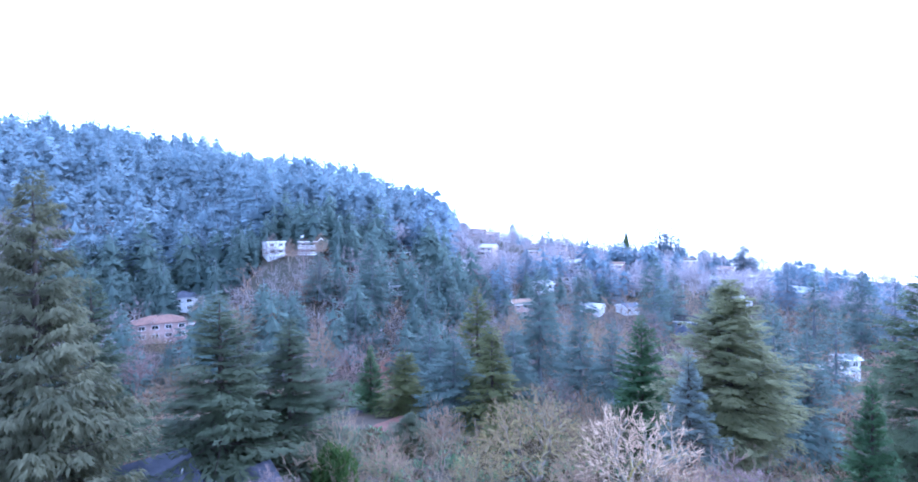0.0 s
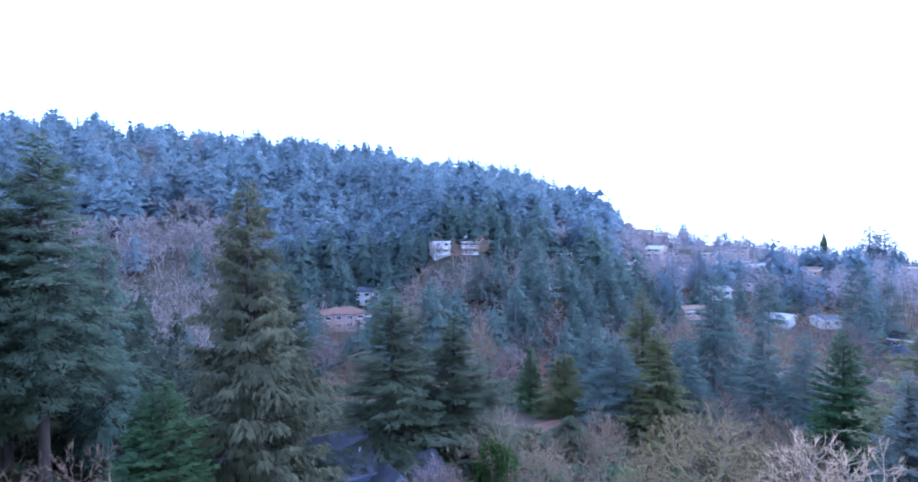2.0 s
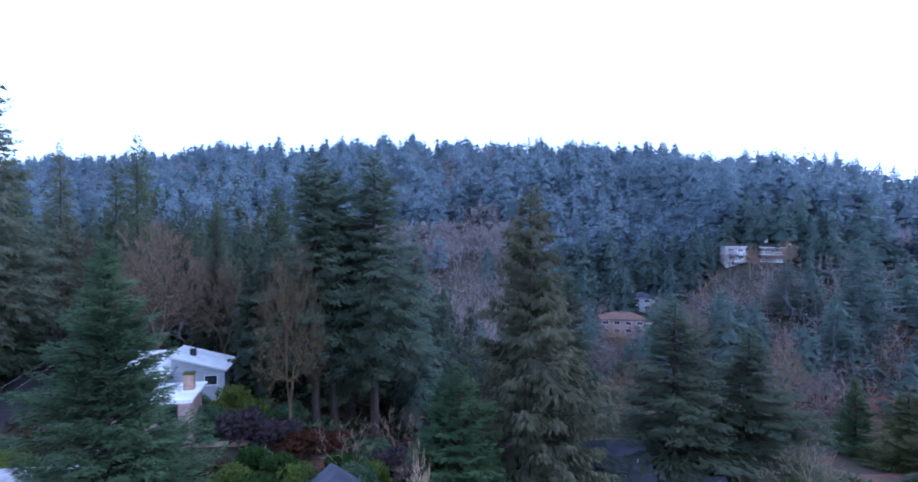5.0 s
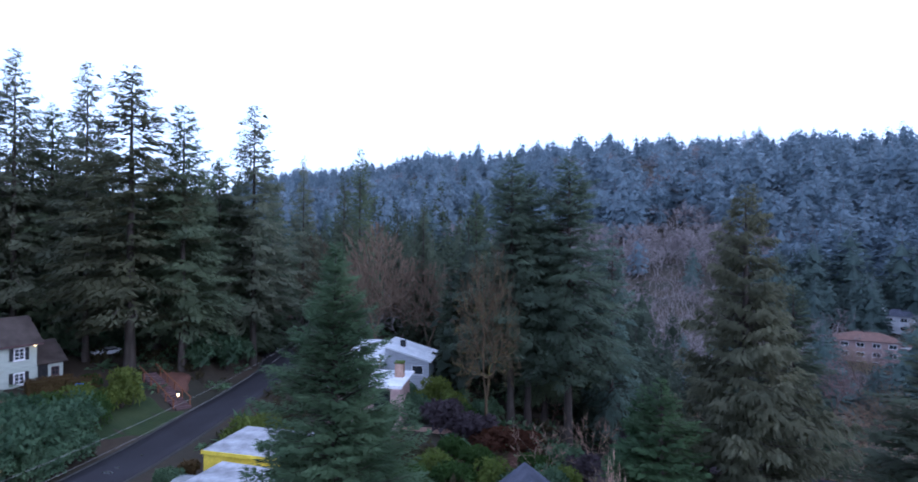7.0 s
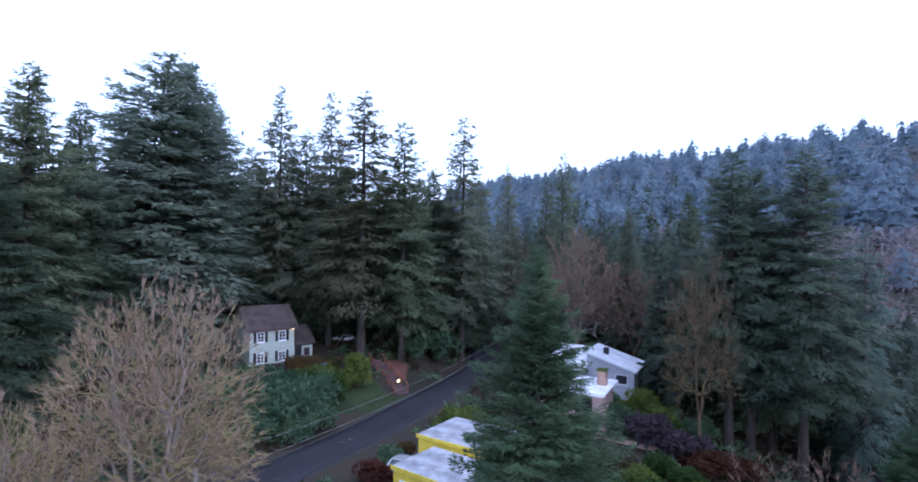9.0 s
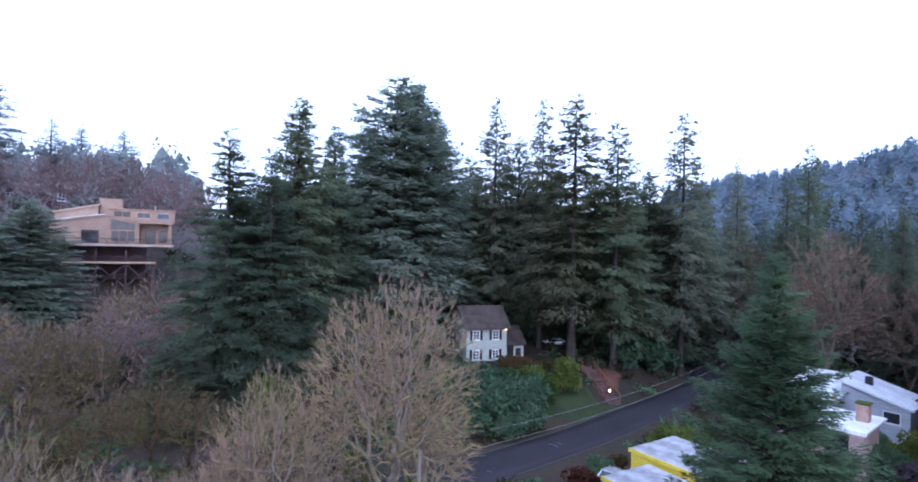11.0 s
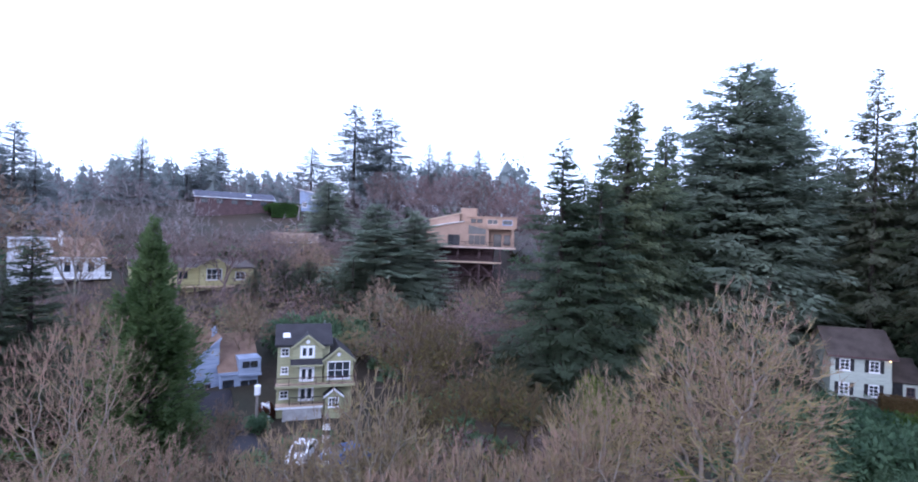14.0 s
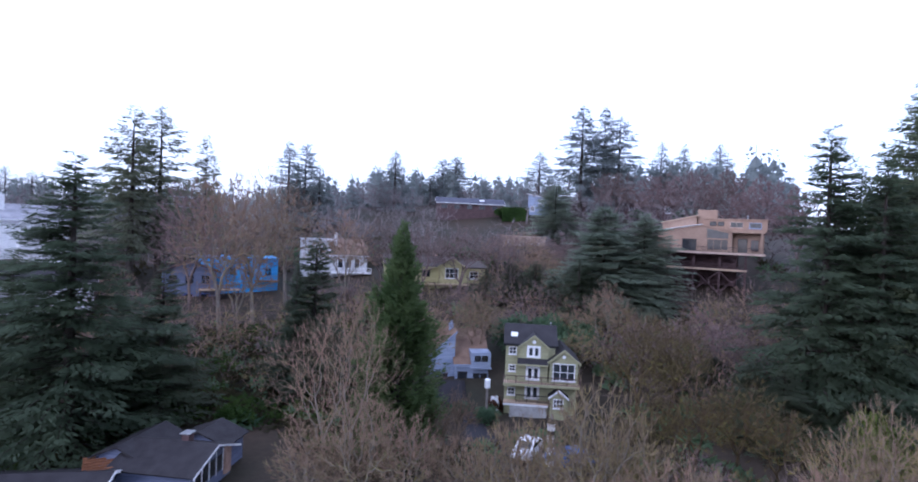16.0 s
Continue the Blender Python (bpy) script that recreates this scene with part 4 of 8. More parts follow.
def dark_roof_house():
    h = thing("house", spot(189.0, 44, 60, z=0.9) @ Matrix.Scale(0.62, 4), "low mid-century house with dark shingle roof and white eaves", "house")
    gable_block(h, -4.2, 4.4, 0, 9, -1, 2.6, 1.55, "y", SLATE_WALL, DARK_ROOF, WHITE, over=0.9)
    part("glazing", boxes((-3.4, 2.4, -0.03, -0.003, 0.3, 2.3)), GLASS, h)
    for x in (-3.5, -2.0, -0.5, 1.0, 2.5):
        part("mullion", boxes((x - 0.06, x + 0.06, -0.09, -0.031, 0.1, 2.9)), WHITE, h)
    part("brick_pier", soften(boxes((2.7, 4.0, -0.35, -0.003, -0.5, 2.9)), 0.03), BRICK, h)
    part("door", soften(boxes((4.5, 5.3, 0.6, 0.68, 0.1, 2.2)), 0.02), YELLOW_WALL, h, "yellow painted door")
    gable_block(h, 4.42, 9.0, 0.8, 7.5, -1, 2.5, 1.3, "x", SLATE_WALL, DARK_ROOF, None, over=0.6)
    gable_block(h, -2.5, 5.5, 7.2, 13, -1, 2.8, 1.3, "x", SLATE_WALL, DARK_ROOF, None, over=0.6)
    part("chimney", soften(boxes((0.7, 1.8, 3.4, 4.4, 3, 4.75)), 0.03), BROWN_WOOD, h)
    part("chimney_cap", soften(boxes((0.55, 1.95, 3.25, 4.55, 4.9, 5.02)), 0.02), STEEL, h)
    part("chimney_cowl", boxes((0.75, 1.75, 3.45, 4.35, 4.752, 4.898)), BLACK, h)
    h = thing("house", spot(203.4, 42, -28, z=-0.5) @ Matrix.Scale(0.8, 4), "low dark-roofed garage with white rafter ends", "garage")
    gable_block(h, -5, 4, 0, 8, -1, 2.6, 1.4, "x", SLATE_WALL, DARK_ROOF, WHITE, over=0.8)
    for k in range(6):
        part("rafter_post", boxes((-4.6 + 1.6 * k, -4.4 + 1.6 * k, -0.75, -0.55, -0.5, 2.0)), WHITE, h)
    h = thing("pergola", spot(197.3, 45, 0, z=0.1), "small red-brown timber pergola beside the garage", "pergola")
    for x in (-1.3, 1.3):
        for y in (0, 2.2):
            part("post", boxes((x - 0.08, x + 0.08, y - 0.08, y + 0.08, -0.5, 2.3)), BROWN_WOOD, h)
    for k in range(6):
        part("slat", boxes((-1.7, 1.7, -0.2 + 0.5 * k, -0.1 + 0.5 * k, 2.302, 2.45)), ORANGE_WOOD, h)


dark_roof_house()


def west_houses():
    h = thing("house", spot(203.6, 120, 8, z=15.8), "white house with grey gable roofs and chimney", "house")
    gable_block(h, -6, 6, 1.5, 9, -4, 3.4, 2.4, "x", WHITE, GREY_ROOF, WHITE)
    gable_block(h, -1.4, 2.6, -1.2, 6, -4, 2.4, 2.2, "y", WHITE, GREY_ROOF, WHITE)
    window(h, 0.6, 0.5, 1.2, 1.4, -1.203)
    window(h, 4.2, 0.8, 1.2, 1.4, 1.497)
    chimney(h, -3.4, 4, 4.6, 7.4, 0.9, WHITE)
    h = thing("house", spot(203.2, 94, 0, z=8.5), "low house with dark grey roof among firs", "house")
    gable_block(h, -6, 7, 0, 8, -4, 2.2, 1.8, "x", GREY_WALL, DARK_ROOF, WHITE)
    window(h, 2, 0.6, 1.4, 1.2, -0.003)
    h = thing("shed", spot(201.5, 100, 0, z=12.4), "small white garden shed", "shed")
    gable_block(h, -1.4, 1.4, 0, 3, -3, 2.2, 0.8, "y", WHITE, GREY_ROOF, WHITE, over=0.2)


west_houses()


def modern_white_house():
    h = thing("house", spot(72.3, 78, -16, z=0.6) @ Matrix.Scale(0.82, 4), "white house with pale wet roofs and a chimney", "house")
    shed_block(h, -1.6, 6.2, 0, 8, -2, 5.6, 3.4, DULL_WALL, METAL_ROOF, WHITE, over=0.5)
    window(h, 4.2, 1.0, 2.0, 1.6, -0.003, nx=1, nz=1)
    slope_block(h, -8.0, -1.65, -2.5, 6, -2, 3.0, 5.3, DULL_WALL, METAL_ROOF, TAN_WALL, over=0.4)
    part("chimney", soften(boxes((0.3, 1.1, 3.0, 3.8, 4.2, 6.2)), 0.03), BLACK, h)
    part("roof_edge", boxes((-2.05, -1.75, -2.9, 6.3, 3.35, 3.55)), ORANGE_WOOD, h)
    h = thing("house", spot(74.2, 60, -15, z=-0.2), "tan tower wing with white flat roof", "house")
    flat_block(h, -5.5, 2.4, 0.6, 7, -2, 4.4, PINK_WALL, METAL_ROOF, WHITE, over=0.5)
    part("corner_pillar", soften(boxes((1.7, 2.75, -0.2, 0.8, -2, 4.3)), 0.03), PINK_WALL, h)
    window(h, 0.6, 2.2, 1.8, 1.8, 0.597, nx=1, nz=1, trim=BLACK, sill=False)
    window(h, 0.6, 0.2, 1.0, 0.9, 0.597, nx=1, nz=1, trim=TAN_WALL)
    part("chimney", soften(boxes((1.2, 2.2, 4.0, 5.0, 4.6, 6.2)), 0.03), BRICK, h)
    part("moss_cap", soften(boxes((1.1, 2.3, 3.9, 5.1, 6.202, 6.4)), 0.05), LEAF["bright"], h)
    h = thing("garage", pose(-49, -0.86, 0, 0, 0, 52), "flat pale-roofed garage with bright yellow walls", "garage", "yellow garages")
    flat_block(h, 0.3, 7.0, 0.3, 6.2, -1, 2.8, YELLOW_WALL, GARAGE_ROOF, YELLOW_WALL, over=0.12)
    part("garage_door", soften(boxes((3.4, 6.2, 0.24, 0.297, 0.1, 2.2)), 0.02), WHITE, h)
    h = thing("garage", pose(-42.4, -2.7, 0, 0, 0, 49), "low yellow outbuilding with weathered flat roof", "garage", "yellow garages")
    flat_block(h, 0.3, 6.8, 0.3, 5.2, -1, 2.7, YELLOW_WALL, GARAGE_ROOF, YELLOW_WALL, over=0.12)
    window(h, 1.5, 1.0, 1.0, 1.0, 0.297)
    h = thing("house", spot(84.0, 122, 20, z=1.5), "house with brown-red roof half hidden by firs", "house")
    gable_block(h, -4, 7, 0, 8, -2, 3.0, 3.0, "x", BROWN_WOOD, RUST_ROOF, BROWN_WOOD)
    window(h, 2, 0.8, 1.5, 1.4, -0.003)


modern_white_house()


def slate_house():
    h = thing("house", spot(29.0, 51, 18, z=-5.6) @ Matrix.Scale(0.85, 4), "slate blue house with blue-grey shingle roofs", "house")
    gable_block(h, -4.6, 3.6, 0, 9, -3, 4.2, 3.0, "x", SLATE_WALL, BLUE_ROOF, SLATE_WALL, over=0.5)
    gable_block(h, 2.9, 6.4, -4.2, 3, -3, 2.9, 2.0, "y", GREYBLUE_WALL, BLUE_ROOF, SLATE_WALL, over=0.4)
    window(h, 4.65, 0.3, 1.0, 1.9, -4.203, nx=1, nz=2)
    window(h, -2.4, 1.2, 1.3, 1.4, -0.003)
    window(h, 0.6, 1.2, 1.3, 1.4, -0.003)
    gable_block(h, 6.42, 11.5, -2.0, 4, -3, 2.6, 1.8, "x", SLATE_WALL, BLUE_ROOF, None, over=0.3)
    bm = bmesh.new()
    tube(bm, (2.6, 2.0, 5.0), (2.6, 2.0, 6.2), 0.12, 0.12)
    part("flue", bm, WHITE, h)
    h = thing("house", spot(57.2, 39, 10, z=-2.3), "dark blue-grey gable roof below the trees", "house")
    gable_block(h, -2.6, 2.6, 0, 6, -3, 2.2, 2.0, "y", SLATE_WALL, BLUE_ROOF, SLATE_WALL, over=0.3)


slate_house()


def hill_house(az, r, z, turn, w, d, storeys, wall, roof, label, shape="gable", balcony=False, chimneys=0, wing=False):
    z = min(z, gz(az, r) + 3.0)
    h = thing("house", spot(az, r, turn, z=z), label, "house", "houses on the hillside")
    top = 2.5 * storeys
    if shape == "gable":
        gable_block(h, -w / 2, w / 2, 0, d, -5, top, w * 0.16, "x", wall, roof, WHITE)
    elif shape == "hip":
        part("wall", boxes((-w / 2, w / 2, 0, d, -5, top)), wall, h)
        bm = bmesh.new()
        e, k = 0.5, w * 0.3
        base = [bm.verts.new(q) for q in ((-w / 2 - e, -e, top), (w / 2 + e, -e, top), (w / 2 + e, d + e, top), (-w / 2 - e, d + e, top))]
        a, b = bm.verts.new((-w / 2 + k, d / 2, top + 1.9)), bm.verts.new((w / 2 - k, d / 2, top + 1.9))
        for f in ((base[0], base[1], b, a), (base[1], base[2], b), (base[2], base[3], a, b), (base[3], base[0], a), tuple(base[::-1])):
            bm.faces.new(f)
        part("roof", bm, roof, h)
    else:
        flat_block(h, -w / 2, w / 2, 0, d, -5, top, wall, roof, WHITE, over=0.4)
    n = max(2, round(w / 3.2))
    for s in range(storeys):
        for k in range(n):
            x = -w / 2 + w * (k + 0.5) / n
            window(h, x, 2.5 * s + 0.7, w / n * 0.52, 1.3, -0.003, nx=2, nz=1, sill=False)
        if balcony:
            deck(h, -w / 2 + 0.2, w / 2 - 0.2, -1.7, -0.12, 2.5 * s + 0.12, WHITE, WHITE)
    for k in range(chimneys):
        x = (-1 if k == 0 else 1) * (w / 2 - 0.5)
        chimney(h, x, d * 0.4, top - 1, top + 2.6, 1.0, WHITE)
    if wing:
        flat_block(h, w / 2 + 0.01, w / 2 + w * 0.45, 1.5, d, -5, top - 1.4, wall, roof, WHITE)
    return h


HILL = [
    (18.5, 214, 12.4, 18, 6.4, 7, 2, GREY_WALL, GREY_ROOF, "white terraced hillside house with balconies", "flat", True, 0, False),
    (15.5, 214, 12.4, -18, 7.0, 7, 2, BROWNISH_WALL, BROWN_ROOF, "grey-brown two-storey hillside house with balconies", "gable", True, 1, False),
    (26.4, 213, -6.4, 4, 10.5, 8, 2, GREYWHITE_WALL, BLUE_ROOF, "white house with slate roof and two chimneys", "hip", False, 2, False),
    (28.7, 184, -13.2, 6, 14, 9, 3, PINK_WALL, TILE_ROOF, "pinkish apartment house with red tile roof", "hip", False, 0, True),
    (22.2, 175, -12.5, 0, 6, 6, 2, GREYWHITE_WALL, GREY_ROOF, "small white house among bare trees", "gable", False, 0, False),
    (6.1, 240, 9.4, 0, 15, 8, 1, GREY_WALL, DARK_ROOF, "long low house with dark roof and pale walls", "gable", False, 0, True),
    (6.3, 190, -0.6, 20, 6, 7, 1, GREY_WALL, GREY_ROOF, "grey house with steep pale roof", "gable", False, 0, False),
    (15.8, 300, 33.0, 10, 12, 8, 2, GREYWHITE_WALL, GREY_ROOF, "white house high on the wooded hill", "flat", True, 0, False),
    (9.0, 420, 52.0, 0, 16, 9, 2, GREYWHITE_WALL, GREY_ROOF, "pale house near the hilltop", "flat", False, 0, True),
    (17.6, 260, 24.0, -5, 7, 6, 1, BROWN_WOOD, BROWN_ROOF, "small brown house in hillside firs", "gable", False, 0, False),
]
HILL_TOWN = [
    (1.0, 400, 26.0, 14, 15, 8, 1, PINK_WALL, RUST_ROOF, "long low house with rust roof on the ridge", "gable", False, 0, True),
    (-1.6, 380, 21.0, -20, 13, 8, 1, PINK_WALL, RUST_ROOF, "low pinkish ridge house with brown roof", "gable", False, 0, False),
    (-4.4, 360, 14.0, 12, 13, 8, 1, GREY_WALL, BLUE_ROOF, "blue-grey roofed house on the ridge", "flat", True, 0, False),
    (-2.8, 300, 7.0, -28, 8, 7, 2, TAN_WALL, GREY_ROOF, "tan house with bright roof edge", "gable", True, 0, False),
    (-9.8, 320, 3.4, 25, 11, 8, 1, GREY_WALL, RUST_ROOF, "grey hillside house with brown roof", "gable", True, 0, True),
    (-14.2, 300, -2.0, -30, 8, 7, 2, GREYWHITE_WALL, GREY_ROOF, "white hillside house with balconies", "flat", True, 0, False),
    (-18.2, 335, 3.4, -14, 13, 9, 1, GREYWHITE_WALL, GREY_ROOF, "large white house on the ridge top", "gable", False, 1, True),
]
HILL_TOWN += [
    (-28.6, 300, -3.4, 16, 13, 8, 1, GREY_WALL, GREY_ROOF, "pale terraced house with long balconies", "flat", True, 0, True),
    (-31.6, 260, -8.0, -22, 10, 7, 1, PINK_WALL, GREY_ROOF, "low pinkish house with pale roof", "gable", False, 0, False),
    (-22.8, 195, -9.6, -8, 9, 7, 1, SLATE_WALL, DARK_ROOF, "low dark house with blue-grey walls", "gable", False, 0, False),
    (-35.6, 170, -13.0, 30, 5, 5, 1, GREYWHITE_WALL, GREY_ROOF, "small white house in the valley", "gable", False, 0, False),
    (-9.0, 235, -5.0, 35, 8, 7, 1, GREY_WALL, GREY_ROOF, "grey house among bare trees", "gable", False, 0, False),
    (-11.5, 255, -3.5, -25, 7, 6, 1, GREYWHITE_WALL, BLUE_ROOF, "white house among hillside trees", "gable", False, 0, False),
    (-26.5, 235, -9.0, 22, 9, 7, 1, GREY_WALL, GREY_ROOF, "pale low house with bright roof", "gable", False, 0, True),
]
SMALL_TOWN = [(-6.2, 275, 18), (-7.8, 300, -32), (-12.4, 285, 40), (-16.0, 270, -15), (-5.4, 250, -40), (-20.4, 290, 30), (-24.4, 280, -35), (-3.6, 335, 22), (-15.2, 325, 12), (-23.0, 310, 24), (-13.4, 210, -20), (-6.8, 205, 28), (-17.6, 215, 38), (-10.4, 340, -12), (-0.4, 265, 20), (-26.0, 300, -10)]
for k, (az, r, turn) in enumerate(SMALL_TOWN):
    wall, roof = ((GREYWHITE_WALL, BLUE_ROOF), (TAN_WALL, BROWN_ROOF), (GREY_WALL, GREY_ROOF), (PINK_WALL, RUST_ROOF))[k % 4]
    words = ("pale house with blue-grey roof", "tan house with brown roof", "grey house with weathered roof", "pinkish house with rust roof")[k % 4]
    hill_house(az, r, gz(az, r) + 0.6, turn, 6.5 + k % 3, 6, 1 + k % 2, wall, roof, words + " among hillside trees", "gable")
for row in HILL + HILL_TOWN:
    hill_house(*row)


# ---- trees ----
def unit(v):
    return v / np.maximum(np.linalg.norm(v, axis=-1, keepdims=True), 1e-9)


def quads(base, way, side, length, width, sag):
    """Leaf-shaped quads from points, ways and sizes."""
    ln, wd = length[:, None], width[:, None]
    down = np.zeros_like(base)
    down[:, 2] = -sag * length
    v = np.stack([base, base + way * ln * 0.55 + side * wd + down * 0.3, base + way * ln + down, base + way * ln * 0.45 - side * wd + down * 0.3], 1)
    return v.reshape(-1, 3), np.arange(len(base) * 4).reshape(-1, 4)


def sprays(base, way, side, length, width, sag):
    """Pointed needle sprays, one triangle each."""
    ln, wd = length[:, None], width[:, None]
    tip = base + way * ln
    tip[:, 2] -= sag * length
    v = np.stack([base - side * wd, base + side * wd + way * ln * 0.12, tip], 1)
    return v.reshape(-1, 3), np.arange(len(base) * 3).reshape(-1, 3)


def prisms(p0, p1, r0, r1):
    """Three-sided tapered sticks."""
    d = unit(p1 - p0)
    ref = np.where(np.abs(d[:, 2:3]) > 0.9, [[1.0, 0, 0]], [[0, 0, 1.0]])
    u = unit(np.cross(d, ref))
    w = np.cross(d, u)
    rings = []
    for p, r in ((p0, r0), (p1, r1)):
        for k in range(3):
            a = 2.0944 * k
            rings.append(p + (u * math.cos(a) + w * math.sin(a)) * r[:, None])
    v = np.stack(rings, 1).reshape(-1, 3)
    b = (np.arange(len(p0)) * 6)[:, None]
    f = np.concatenate([b + np.array([[k, (k + 1) % 3, 3 + (k + 1) % 3, 3 + k]]) for k in range(3)], 0)
    return v, f


def trunk_mesh(name, height, r0, rng, limb, lean=0.0, n=8, top=0.98):
    rings = 9
    verts, faces = [], []
    for k in range(rings):
        u = k / (rings - 1)
        r = r0 * ((1 - u) ** 0.8 * 0.97 + 0.03) * (1.35 if k == 0 else 1)
        ox, oy = lean * height * u * u + rng.normal(0, 0.02 * r0), rng.normal(0, 0.02 * r0)
        for j in range(n):
            a = 6.2832 * j / n
            verts.append((ox + r * math.cos(a), oy + r * math.sin(a), u * height * top - (0.8 if k == 0 else 0)))
    for k in range(rings - 1):
        for j in range(n):
            faces.append((k * n + j, k * n + (j + 1) % n, (k + 1) * n + (j + 1) % n, (k + 1) * n + j))
    v, f = limb
    return from_arrays(name, np.concatenate([np.array(verts), v]), np.concatenate([np.array(faces), f + len(verts)]))


# style: base of crown, whorls, limbs a whorl, droop, rise at the top, taper, sprays a metre, spray length, hang, gaps, sag
FORM = {
    "full": (0.05, 58, 8, -0.24, 0.55, 0.72, 15.0, 0.58, 0.28, 0.08, 0.10),
    "stemmed": (0.27, 54, 8, -0.24, 0.55, 0.70, 16.0, 0.56, 0.28, 0.06, 0.10),
    "tall": (0.16, 56, 8, -0.24, 0.55, 0.70, 15.0, 0.58, 0.28, 0.08, 0.10),
    "sparse": (0.19, 52, 8, -0.20, 0.45, 0.70, 15.0, 0.60, 0.26, 0.10, 0.08),
    "dark": (0.03, 48, 9, -0.15, 0.60, 0.84, 13.0, 0.62, 0.20, 0.05, 0.06),
    "broad": (0.03, 64, 12, -0.20, 0.60, 0.60, 12.0, 0.62, 0.22, 0.03, 0.08),
    "thin": (0.12, 38, 6, -0.25, 0.40, 0.65, 10.0, 0.80, 0.25, 0.15, 0.10),
    "spruce": (0.02, 46, 9, 0.0, 0.50, 0.80, 23.0, 0.66, 1.05, 0.08, 0.05),
    "young": (0.02, 40, 11, 0.05, 0.80, 0.80, 15.0, 0.62, 0.05, 0.03, 0.02),
    "layered": (0.15, 42, 8, -0.16, 0.50, 0.62, 17.0, 0.58, 0.34, 0.10, 0.12),
    "olive": (0.06, 40, 9, -0.05, 0.60, 0.75, 12.0, 0.80, 0.35, 0.08, 0.08),
    "pine": (0.17, 56, 10, -0.02, 0.70, 0.60, 15.0, 0.62, 0.12, 0.04, 0.05),
    "blue": (0.02, 38, 10, 0.0, 0.70, 0.78, 14.0, 0.58, 0.05, 0.03, 0.02),
    "noble": (0.02, 84, 13, 0.04, 0.80, 0.84, 22.0, 0.46, 0.02, 0.02, 0.05),
    "column": (0.02, 52, 11, 0.50, 0.95, 0.80, 14.0, 0.80, -0.20, 0.03, -0.05),
}


FROND = dict.fromkeys(FORM, 1.0) | {"sparse": 0.85, "thin": 0.75, "spruce": 0.5, "column": 0.6, "noble": 1.4, "pine": 1.5}


